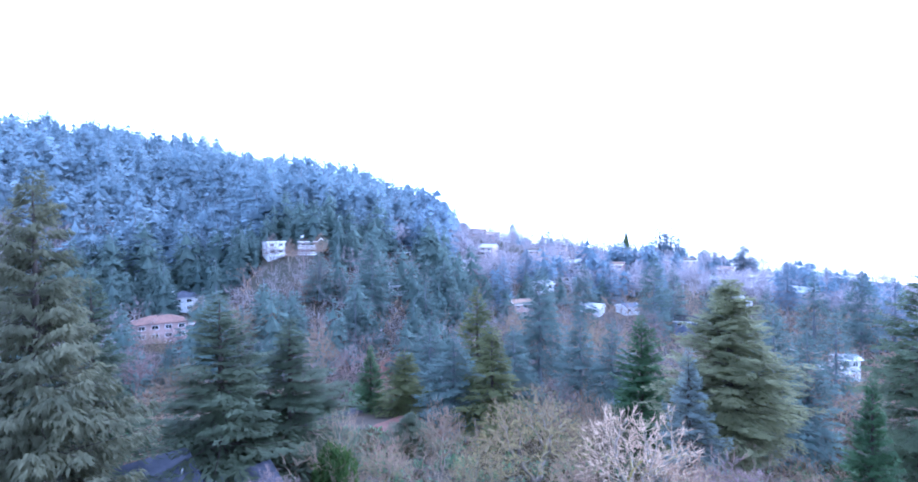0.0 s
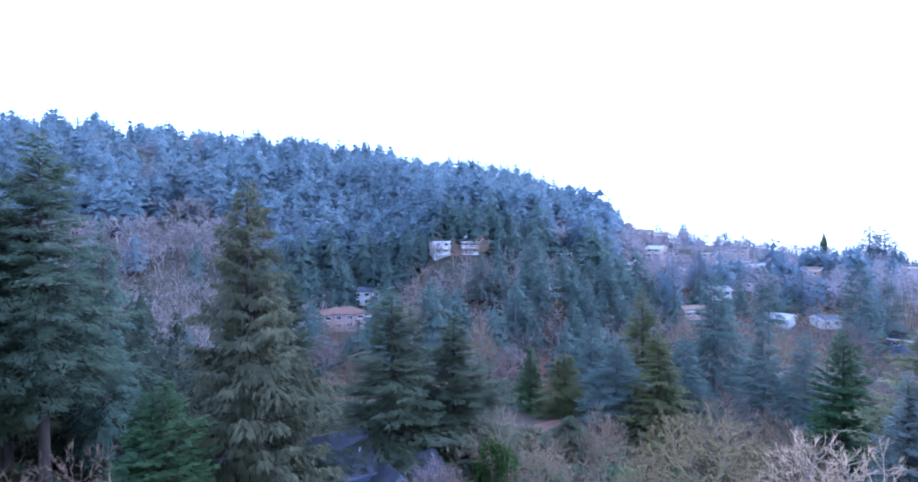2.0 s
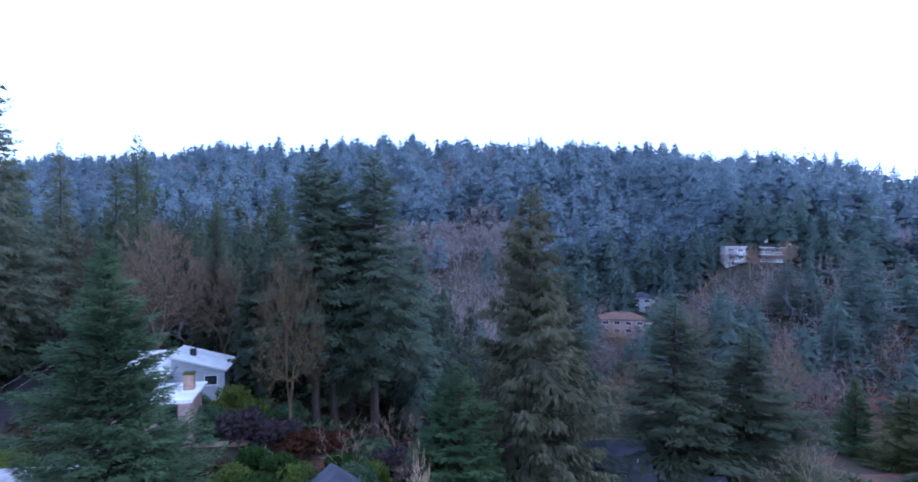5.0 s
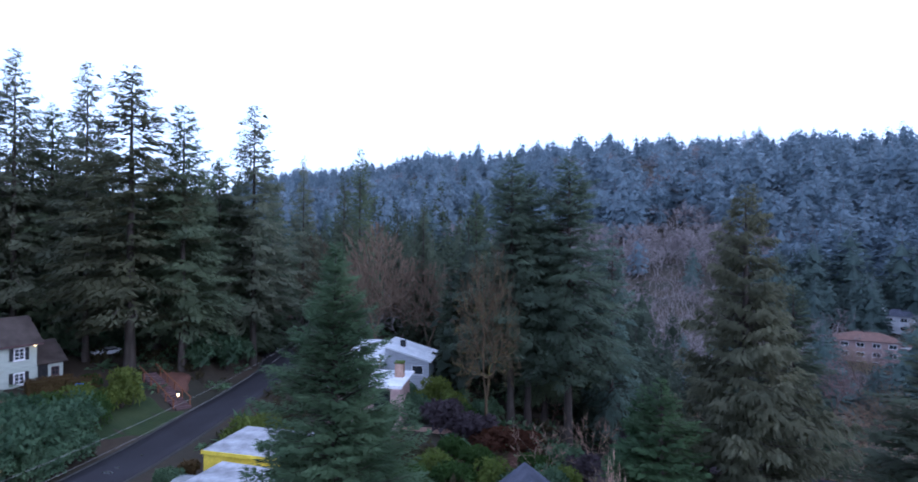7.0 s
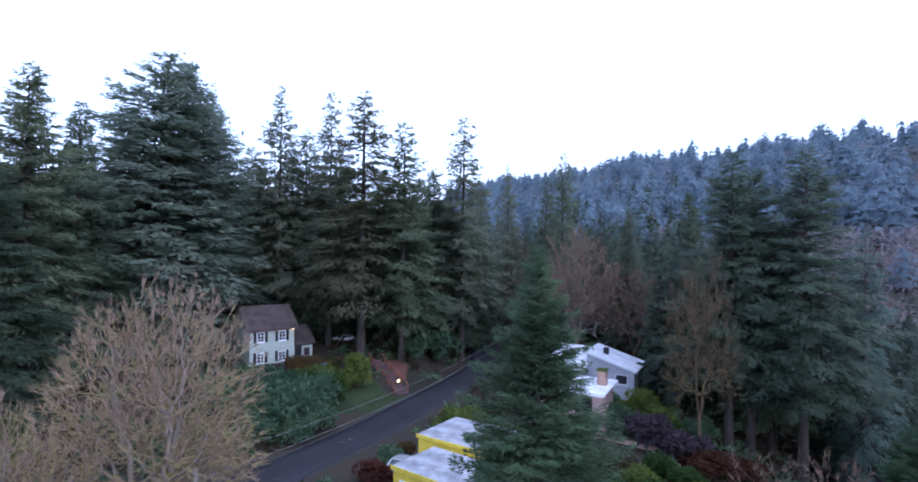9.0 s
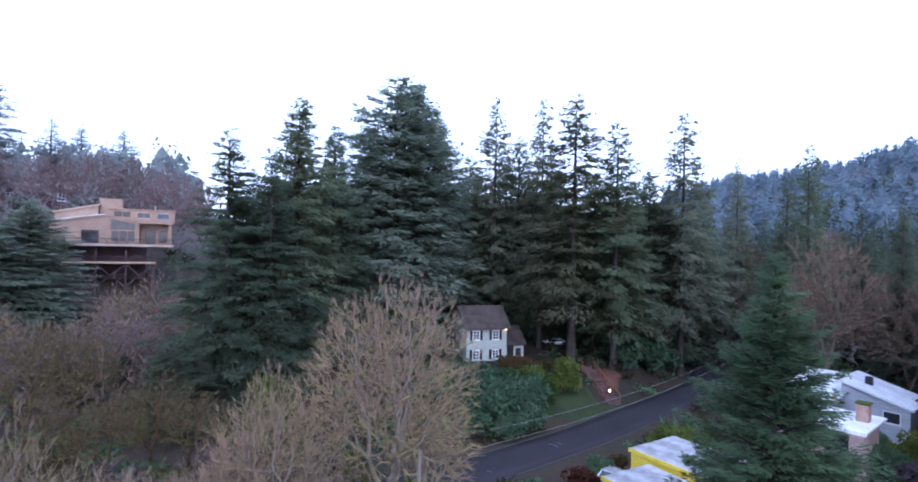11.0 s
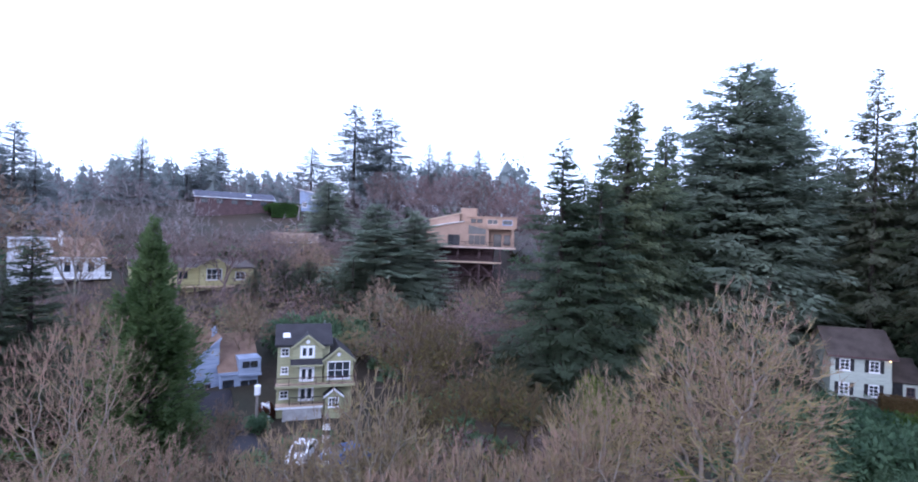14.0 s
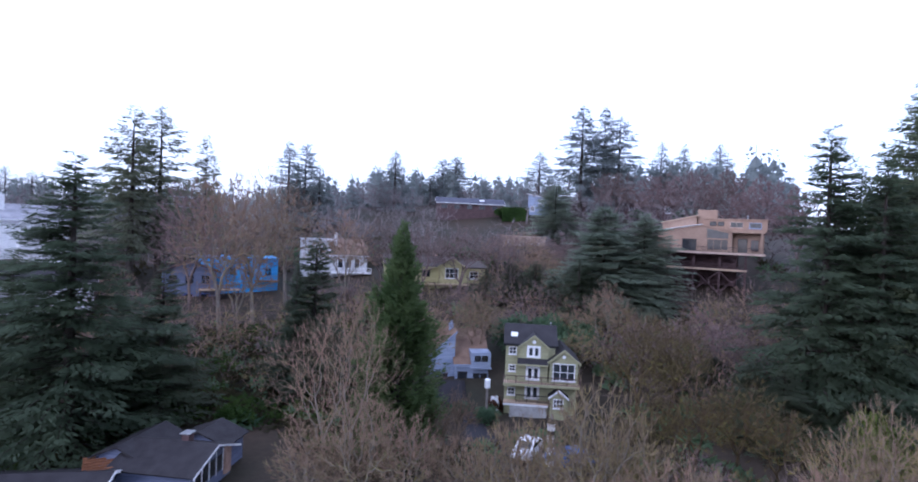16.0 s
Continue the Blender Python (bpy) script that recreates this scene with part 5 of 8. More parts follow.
def conifer_meshes(style, seed, height, radius, detail=1.0):
    """Trunk with limbs, and a crown of boughs: flat drooping fans of branchlets set with needle sprays."""
    base, whorls, per, droop, rise, taper, dens, spray, hang, gap, sag = FORM[style]
    rng = np.random.default_rng(seed)
    nb = whorls * per
    u = (((np.arange(nb) + rng.random(nb)) / nb) ** 0.92).clip(0, 0.995)
    theta = rng.uniform(0, 6.2832, nb)
    ph = rng.uniform(0, 6.2832, 5)
    old = style in ("sparse", "thin", "tall", "full", "stemmed", "broad")
    keep = rng.random(nb) > gap
    if style in ("sparse", "thin"):
        keep &= ~((np.sin(2 * theta + 15 * u + ph[0]) + 0.7 * np.sin(31 * u + ph[1]) > 0.75) & (u > 0.42) & (rng.random(nb) < 0.5))
    prof = (1 - u) ** taper * np.minimum(1, 0.55 + u * 3.5) if base > 0.1 else (1 - u) ** taper
    lobes = 1 + 0.17 * np.sin(2 * theta + 7 * u + ph[2]) + 0.13 * np.sin(3 * theta - 13 * u + ph[3]) + (0.16 if old else 0.07) * np.sin(u * whorls * 1.1 + ph[4])
    length = radius * (1.5 if style == "column" else 1.2) * (prof * 0.95 + 0.05) * lobes * rng.uniform(0.62, 1.10, nb)
    a = droop + (rise - droop) * u ** 1.3 + rng.normal(0, 0.15, nb)
    h = height * (base + (1 - base) * u)
    u, length, theta, a, h = (q[keep] for q in (u, length, theta, a, h))
    nb = len(u)
    rad = np.stack([np.cos(theta), np.sin(theta), np.zeros(nb)], -1)

    def along(k, s):
        """Points on boughs k at the shares s of their length."""
        L = length[k]
        p = rad[k] * (s * L * np.cos(a[k]))[:, None]
        p[:, 2] += h[k] + s * L * np.sin(a[k]) - sag * L * s ** 2 * 1.3 + 0.05 * L * s ** 4
        return p

    # limbs
    every = np.arange(nb)
    p0, p1 = along(every, np.zeros(nb)), along(every, np.full(nb, 0.9))
    big = length > radius * 0.25
    if detail > 1:
        limb = prisms(p0[big], p1[big], 0.012 * length[big] + 0.02, np.full(big.sum(), 0.012))
    else:
        d = p1[big] - p0[big]
        limb = quads(p0[big], unit(d), unit(np.cross(d, [0, 0, 1.0])), np.linalg.norm(d, axis=1), 0.012 * length[big] + 0.02, 0.0)
    # needle sprays on the branchlets
    cnt = np.maximum(5, (length * dens * 1.45 * detail * (1.0 + 0.8 * (1 - length / radius))).astype(int))
    k = np.repeat(every, cnt)
    n = len(k)
    s = rng.uniform(0.12, 1.0, n) ** 0.7
    turn = np.where(rng.random(n) < 0.5, -1, 1) * rng.uniform(0.5, 1.15, n) * (1 - 0.45 * s)
    reach = np.minimum(0.42 * length[k] * (1.05 - s) ** 0.7 + 0.12, 1.7) * rng.random(n) ** 0.8
    th = theta[k] + turn
    fan = np.stack([np.cos(th), np.sin(th), np.tan(a[k]) * 0.4 - 0.25 * max(hang, 0) * rng.uniform(0.3, 1.5, n)], -1)
    pos = along(k, s) + fan * reach[:, None]
    pos[:, 2] += rng.normal(0, 0.05 + 0.02 * length[k], n) - 0.10 * reach ** 2
    th = th + rng.normal(0, 0.35, n)
    way = unit(np.stack([np.cos(th), np.sin(th), np.tan(a[k]) * 0.5 - hang * rng.uniform(0.2, 1.6, n) + rng.normal(0, 0.18, n)], -1))
    side = unit(np.cross(way, unit(np.stack([rng.normal(0, 0.8, n), rng.normal(0, 0.8, n), np.ones(n)], -1))))
    ln = 0.76 * spray * rng.uniform(0.45, 1.2, n) * (1.1 - 0.35 * s) * np.clip(length[k] / radius + 0.22, 0.32, 1.0) / detail ** 0.4
    v, f = sprays(pos, way, side, ln * 1.1, ln * rng.uniform(0.14, 0.25, n), 0.12 + 0.2 * max(hang, 0))
    # broader fronds close to the limbs
    j = np.repeat(every, np.maximum(2, (length * 3.6 * FROND[style] * min(1, detail)).astype(int)))
    m = len(j)
    q = rng.uniform(0.04, 0.80, m)
    th = theta[j] + rng.uniform(-1.1, 1.1, m)
    way = unit(np.stack([np.cos(th), np.sin(th), np.tan(a[j]) * 0.6 - max(hang, 0.15) * rng.uniform(0.0, 1.6, m) + rng.normal(0, 0.2, m)], -1))
    side = unit(np.cross(way, unit(np.stack([rng.normal(0, 0.9, m), rng.normal(0, 0.9, m), np.ones(m)], -1))))
    ln = np.minimum(length[j] * 0.5, rng.uniform(0.40, 0.78, m) * spray / 0.75)
    v2, f2 = sprays(along(j, q), way, side, ln * 1.15, ln * rng.uniform(0.22, 0.34, m), 0.15 + 0.2 * max(hang, 0))
    out = np.concatenate([rad[k] * (0.55 + 0.4 * s)[:, None], rad[j] * 0.6]) + [0, 0, 0.62]
    v, f = np.concatenate([v, v2]), np.concatenate([f, f2 + len(v)])
    f, nrm = leafy(v, f, out, 0.25)
    return trunk_mesh("trunk", height, 0.011 * height + 0.05, rng, limb), from_arrays("crown", v, f, nrm)


TREE_WORDS = {
    "tall": ("fir_tree", "tall dark Douglas fir with bare lower trunk"),
    "full": ("fir_tree", "tall dark Douglas fir with boughs to the ground"),
    "stemmed": ("fir_tree", "tall dark Douglas fir on a long bare trunk"),
    "sparse": ("fir_tree", "old tall fir with thin gappy crown"),
    "layered": ("fir_tree", "tall olive-green fir with wide drooping layers"),
    "dark": ("fir_tree", "dense dark green conical fir"),
    "thin": ("fir_tree", "slender dark fir with short drooping limbs"),
    "spruce": ("spruce_tree", "large spruce with weeping olive-green branchlets"),
    "young": ("fir_tree", "young bright green conical fir"),
    "olive": ("spruce_tree", "yellowish olive-green spruce in the valley"),
    "pine": ("pine_tree", "broad brownish-green pine with dense crown"),
    "broad": ("fir_tree", "very broad dense dark fir with rounded top"),
    "blue": ("spruce_tree", "pale blue-grey spruce with dense needles"),
    "noble": ("fir_tree", "broad dense blue-green fir with layered boughs"),
    "column": ("cedar_tree", "narrow upright mid-green cedar"),
}
BANKS = {}


def conifer(az, r, top, radius, style):
    variants = 1 if style in ("spruce", "blue", "pine", "thin", "layered", "young") else 2
    detail = 1.6 if r < 68 and style in ("tall", "full", "stemmed") else 1.1 if r < 75 else 0.78 if r < 105 else 0.5 if r < 140 else 0.6 if az > 130 else 0.32
    if style == "dark" and r > 75:
        detail *= 0.8
    if style in ("spruce", "noble"):
        detail = 1.35 if r < 60 else 0.8
    needle, belt = NEEDLE[style], 0
    # farther belts swap in needle copies with haze painted into the colour
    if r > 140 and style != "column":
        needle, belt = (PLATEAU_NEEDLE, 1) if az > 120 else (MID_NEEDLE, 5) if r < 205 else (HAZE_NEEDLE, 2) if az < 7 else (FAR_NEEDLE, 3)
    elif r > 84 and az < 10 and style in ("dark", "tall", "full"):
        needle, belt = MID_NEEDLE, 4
    key = (style, detail, int(abs(az * 7.3 + r)) % variants, belt)
    if key not in BANKS:
        tall = 20.0 if style in ("young", "blue", "column") else 27.0
        BANKS[key] = (conifer_meshes(style, len(style) * 31 + key[2] * 7 + int(detail * 10), tall, tall * 0.165, detail), tall, tall * 0.165)
    (trunk, crown), hh, rr = BANKS[key]
    z = gz(az, r)
    height = max(top - z, 4.0)
    name, words = TREE_WORDS[style]
    x, y = ways(az, r)
    wide = radius / rr * (1.04 if style in ("tall", "full", "stemmed", "dark", "sparse") else 1.02)
    ob = thing(name, Matrix.LocRotScale((x, y, z), Euler((0, 0, az * 3.7)), (wide, wide, height / hh)), words, "tree", "conifers")
    # far belts take the bark colour tinted for haze
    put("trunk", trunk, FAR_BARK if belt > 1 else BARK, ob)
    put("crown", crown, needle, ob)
    return ob


VALLEY_FIRS = [
    (37.9, 44, 24.3, 5.9, "spruce"), (34.1, 52, 17.3, 4.8, "dark"), (45.2, 38, 11.2, 4.1, "young"), (46.9, 39.5, 10.3, 3.1, "young"),
    (23.8, 58, 14.3, 7.3, "dark"), (17.4, 62, 10.9, 7.3, "dark"), (0.7, 90, 3.8, 6.7, "dark"), (-3.3, 85, 5.6, 5.5, "olive"),
    (-8.3, 130, 11.2, 7.3, "tall"), (-12.4, 100, 6.4, 5.9, "dark"), (-15.6, 95, 5.2, 5.3, "dark"), (-18.4, 80, 8.1, 5.5, "young"),
]
TOWN_FIRS = [
    (-8.9, 175, 8.4, 5.2, "dark"), (-12.8, 190, 9.0, 5.0, "tall"), (-19.6, 178, 12.6, 5.6, "tall"), (-21.4, 200, 8.6, 5.4, "dark"), (-15.4, 230, 9.4, 5.0, "dark"), (-25.0, 182, 6.6, 5.6, "dark"),
    (-29.4, 150, 6.2, 5.4, "dark"), (-33.0, 190, 7.4, 6.0, "dark"), (-36.4, 200, 8.2, 6.0, "tall"), (-38.6, 210, 7.4, 6.0, "dark"), (-34.6, 140, 3.4, 5.0, "dark"), (-27.6, 120, 3.8, 5.2, "dark"),
    (-4.6, 210, 11.2, 5.0, "dark"), (-7.0, 240, 12.6, 5.2, "tall"), (1.6, 180, 12.2, 5.6, "tall"), (3.6, 160, 8.0, 5.0, "dark"), (-41.0, 180, 6.0, 6.0, "dark"), (-31.0, 230, 8.6, 5.6, "tall"),
]
VALLEY_FIRS_BEYOND = [
    (-26.3, 70, 14.1, 7.2, "pine"), (-22.7, 62, 7.6, 3.5, "blue"), (-37.1, 60, 7.1, 2.4, "young"), (-40.4, 72, 15.9, 5.2, "tall"),
    (9.1, 170, 19.9, 6.7, "tall"), (14.4, 180, 14.5, 6.5, "dark"), (5.9, 95, -0.4, 4.8, "olive"), (5.4, 72, -3.6, 3.6, "dark"),
    (9.4, 100, -0.2, 2.8, "young"), (-20.3, 210, 10.1, 4.2, "dark"), (-29.9, 95, 8.6, 5.8, "dark"), (-32.5, 100, 4.6, 5.2, "dark"),
    (-1.8, 125, 7.6, 5.8, "olive"), (10.9, 150, 7.3, 5.5, "dark"), (-5.6, 100, 3.0, 6.1, "dark"), (3.2, 112, 3.0, 5.8, "dark"),
]
GARDEN_FIRS = [
    (60.1, 66, 30.4, 5.8, "stemmed"), (58.3, 70, 29.2, 5.8, "stemmed"), (54.2, 67, 30.4, 6.6, "stemmed"), (49.9, 72, 22.4, 3.6, "thin"),
    (63.8, 85, 28.0, 4.4, "tall"), (69.3, 95, 27.0, 3.8, "dark"), (66.4, 80, 17.2, 3.0, "dark"), (56.6, 76, 24.0, 5.8, "tall"), (136.6, 62, 8.4, 4.0, "dark"), (134.0, 60, 9.0, 3.6, "dark"), (139.6, 70, 7.0, 3.6, "dark"),
    (78.3, 26, 19.9, 4.7, "noble"), (81.5, 110, 36.8, 3.6, "sparse"), (75.9, 115, 39.3, 4.9, "tall"), (77.5, 108, 34.6, 4.4, "dark"),
    (72.0, 130, 29.6, 4.2, "dark"), (69.4, 100, 27.5, 3.4, "dark"),
]
STAND_FIRS = [
    (110.5, 103, 36.0, 7.0, "full"), (107.0, 102, 34.5, 7.0, "full"), (103.6, 106, 36.0, 7.4, "full"), (100.8, 100, 33.5, 7.0, "full"), (98.0, 103, 35.0, 7.0, "full"), (95.0, 100, 33.5, 7.0, "full"),
    (92.2, 99, 32.0, 6.8, "full"), (89.6, 102, 32.5, 6.6, "full"), (87.4, 100, 31.0, 6.2, "full"), (84.4, 106, 29.5, 5.4, "full"),
]
ROADSIDE_FIRS = [
    (104.8, 97, 46.4, 6.0, "sparse"), (99.9, 92, 44.9, 5.2, "sparse"), (96.6, 84, 43.0, 8.4, "layered"), (92.4, 84, 38.7, 6.2, "tall"),
    (86.2, 94, 42.0, 6.6, "sparse"), (102.3, 99, 40.0, 6.6, "tall"), (89.3, 98, 34.0, 6.0, "tall"), (94.5, 96, 33.0, 6.4, "tall"),
    (98.5, 104, 35.0, 6.4, "dark"), (107.5, 104, 37.0, 6.6, "tall"), (88.0, 108, 30.0, 6.0, "dark"), (91.0, 110, 34.0, 6.0, "dark"),
]
UPHILL_FIRS = [
    (115.2, 92, 47.6, 12.5, "broad"), (113.2, 95, 47.6, 10.5, "broad"), (111.4, 98, 44.0, 9.0, "broad"), (117.8, 98, 40.0, 8.0, "broad"), (110.2, 74, 8.0, 3.2, "dark"), (121.4, 90, 38.5, 5.5, "full"),
    (124.8, 82, 40.9, 4.2, "sparse"), (131.4, 66, 32.4, 6.6, "full"), (125.0, 72, 38.2, 6.6, "tall"), (121.5, 78, 36.0, 6.1, "full"),
    (127.5, 66, 29.0, 6.0, "full"), (118.6, 88, 32.0, 6.0, "dark"), (129.2, 76, 30.0, 5.0, "dark"),
]
RIDGE_FIRS = [
    (157.3, 190, 49.5, 8.8, "dark"), (153.1, 160, 58.0, 8.2, "sparse"), (150.9, 165, 59.1, 6.5, "sparse"), (149.4, 162, 55.4, 7.4, "sparse"),
    (145.4, 195, 54.1, 5.9, "dark"), (143.3, 200, 53.6, 6.9, "dark"), (140.2, 200, 53.5, 8.4, "dark"), (137.2, 210, 50.4, 7.4, "dark"),
    (150.5, 90, 25.2, 7.6, "broad"), (146.6, 93, 24.4, 6.8, "broad"), (152.8, 84, 17.0, 4.6, "dark"), (155.5, 132, 32.6, 6.0, "broad"), (171.2, 45, 20.6, 3.1, "column"), (157.2, 92, 16.0, 3.4, "dark"), (159.6, 94, 15.5, 3.2, "dark"), (155.2, 88, 14.0, 3.2, "dark"), (162.3, 90, 14.5, 3.0, "dark"),
    (179.9, 64, 19.4, 4.8, "dark"), (181.7, 62, 16.0, 2.6, "dark"),
]
PLATEAU_FIRS = [
    (182.9, 150, 42.2, 6.2, "full"), (181.3, 155, 43.2, 5.5, "sparse"), (179.9, 148, 36.4, 5.4, "dark"), (172.3, 170, 44.9, 7.3, "dark"),
    (167.4, 200, 47.3, 6.1, "sparse"), (166.0, 195, 47.7, 6.8, "sparse"), (168.6, 190, 39.5, 6.5, "dark"), (173.8, 180, 37.1, 5.8, "dark"),
    (200.6, 55, 25.3, 7.4, "full"), (196.4, 105, 38.7, 7.2, "sparse"), (194.2, 110, 40.0, 7.0, "sparse"), (190.4, 115, 36.7, 4.2, "sparse"),
    (205.2, 180, 32.6, 5.0, "dark"), (203.5, 185, 32.0, 6.3, "dark"), (193.6, 60, 15.6, 4.8, "dark"), (196.8, 64, 13.0, 4.0, "dark"), (204.5, 62, 17.0, 5.0, "full"),
]
CREST_FIRS = [
    (38.1, 490, 112.8), (37.3, 490, 111.2), (34.1, 490, 107.4), (32.6, 490, 108.9), (30.2, 490, 101.9), (29.3, 490, 94.2), (27.3, 490, 101.9), (26.6, 490, 94.7), (25.0, 490, 103.8),
    (22.6, 490, 93.0), (21.1, 490, 90.0), (17.7, 490, 93.5), (16.7, 490, 91.5), (15.6, 490, 90.4), (14.4, 490, 87.0), (12.3, 490, 88.0), (10.8, 490, 88.0), (9.3, 480, 78.5),
    (7.8, 440, 71.0), (6.8, 430, 66.0), (-3.2, 385, 28.6), (-5.7, 385, 28.6), (-10.8, 385, 19.8),
]
for k, (az, r, top) in enumerate(CREST_FIRS):
    conifer(az, r, top, 5.0 + k % 3, ("dark", "sparse", "dark", "full")[k % 4])
HILLTOP_FIRS = [
    (2.2, 420, 48.3, 5, "dark"), (0.4, 400, 41.3, 4, "dark"), (-0.6, 400, 40.4, 4, "thin"), (-5.5, 380, 25.9, 4, "sparse"), (-9.2, 370, 22.2, 5, "sparse"), (-17.0, 340, 19.3, 2.2, "column"),
    (-20.2, 345, 23.6, 7, "tall"), (-21.2, 345, 22.8, 7, "tall"), (-21.9, 340, 16.9, 4.5, "dark"), (-27.5, 330, 11.7, 8, "pine"), (-31.6, 310, 10.2, 5, "dark"), (-32.6, 310, 9.4, 5, "dark"),
    (-33.9, 300, 6.6, 5, "dark"), (-24.3, 320, 6.0, 4, "dark"), (24.8, 480, 100.6, 6, "sparse"), (30.1, 490, 102.7, 6, "dark"), (27.2, 490, 101.8, 5, "thin"), (36.8, 500, 116.0, 7, "dark"),
    (33.6, 500, 111.4, 7, "dark"), (11.6, 450, 80.4, 7, "dark"), (17.6, 460, 85.3, 6, "dark"), (8.1, 440, 67.2, 7, "dark"),
]
for row in TOWN_FIRS + HILLTOP_FIRS + VALLEY_FIRS + VALLEY_FIRS_BEYOND + GARDEN_FIRS + STAND_FIRS + ROADSIDE_FIRS + UPHILL_FIRS + RIDGE_FIRS + PLATEAU_FIRS:
    conifer(*row)


def split(rng, pts, k):
    """Parts points into k bunches that lie together."""
    mid = pts[rng.choice(len(pts), k, replace=False)]
    for _ in range(4):
        near = ((pts[:, None] - mid[None]) ** 2).sum(-1).argmin(1)
        mid = np.array([pts[near == c].mean(0) if (near == c).any() else mid[c] for c in range(k)])
    return [pts[near == c] for c in range(k) if (near == c).any()]


def bare_meshes(seed, height, spread, tips, trunk_h, thick, twigs):
    """Trunk with its limbs, and the fine twigs, of a leafless tree with a domed crown."""
    rng = np.random.default_rng(seed)
    d = unit(rng.normal(0, 1, (tips, 3)))
    d = d / (np.abs(d) ** 3).sum(-1, keepdims=True) ** (1 / 3)
    d[:, 2] = np.abs(d[:, 2]) * 1.05 - 0.22
    rr = rng.uniform(0.2, 1.0, (tips, 1)) ** 0.5
    lump = 1 + 0.26 * np.sin(5 * d[:, :1] + 3) * np.cos(4 * d[:, 1:2] + 1) + 0.16 * np.sin(9 * d[:, 2:] + 4 * d[:, :1])
    pts = d * rr * lump * [spread, spread, (height - trunk_h) * 0.60] + [0, 0, trunk_h + (height - trunk_h) * 0.33]
    seg, tw = [], []

    def limb(a, b, r0, r1):
        n = 3 if np.linalg.norm(b - a) > 1.2 else 2
        p, r = a, r0
        for k in range(1, n + 1):
            q = a + (b - a) * k / n
            if k < n:
                q = q + rng.normal(0, 0.06, 3) * np.linalg.norm(b - a)
            r2 = r0 + (r1 - r0) * k / n
            seg.append((p, q, r, r2))
            p, r = q, r2

    def grow(a, pts, r0):
        if len(pts) == 1:
            limb(a, pts[0], r0, 0.014)
            w = unit(pts[0] - a)
            for _ in range(twigs):
                t = rng.uniform(0.3, 1.0)
                tw.append((a + (pts[0] - a) * t, unit(w + rng.normal(0, 0.5, 3) + [0, 0, 0.35]), rng.uniform(0.3, 0.85)))
            return
        for c in split(rng, pts, 2 if len(pts) < 60 or rng.random() < 0.6 else 3):
            r1 = thick * len(c) ** 0.47
            m = c.mean(0)
            f = rng.uniform(0.34, 0.5) if len(c) > 2 else 0.62
            b = a + (m - a) * f
            b[2] -= 0.05 * np.linalg.norm(m - a)
            limb(a, b, min(r0, r1 * 1.25), r1)
            grow(b, c, r1)

    r = thick * tips ** 0.47
    seg.append((np.array([0, 0, -0.6]), np.array([0.05, 0, trunk_h * 0.5]), r * 1.3, r * 1.05))
    seg.append((np.array([0.05, 0, trunk_h * 0.5]), np.array([0, 0, trunk_h]), r * 1.05, r))
    grow(np.array([0.0, 0, trunk_h]), pts, r)
    cut = 0.085
    stout = [s for s in seg if s[2] > cut]
    fine = [s for s in seg if s[2] <= cut]
    a = np.array([[*s[0], *s[1]] for s in stout])
    stems = prisms(a[:, :3], a[:, 3:], np.array([s[2] for s in stout]), np.array([s[3] for s in stout]))
    b = np.array([[*s[0], *s[1]] for s in fine])
    base = np.concatenate([b[:, :3], np.array([t[0] for t in tw])])
    way = np.concatenate([unit(b[:, 3:] - b[:, :3]), np.array([t[1] for t in tw])])
    ln = np.concatenate([np.linalg.norm(b[:, 3:] - b[:, :3], axis=1) * 1.15, np.array([t[2] for t in tw])])
    wide = np.concatenate([np.array([s[2] for s in fine]) * 1.25, np.full(len(tw), 0.022)])
    side = unit(np.cross(way, rng.normal(0, 1, way.shape)))
    v, f = sprays(base, way, side, ln * 1.15, wide, -0.03)
    return v, f, stems


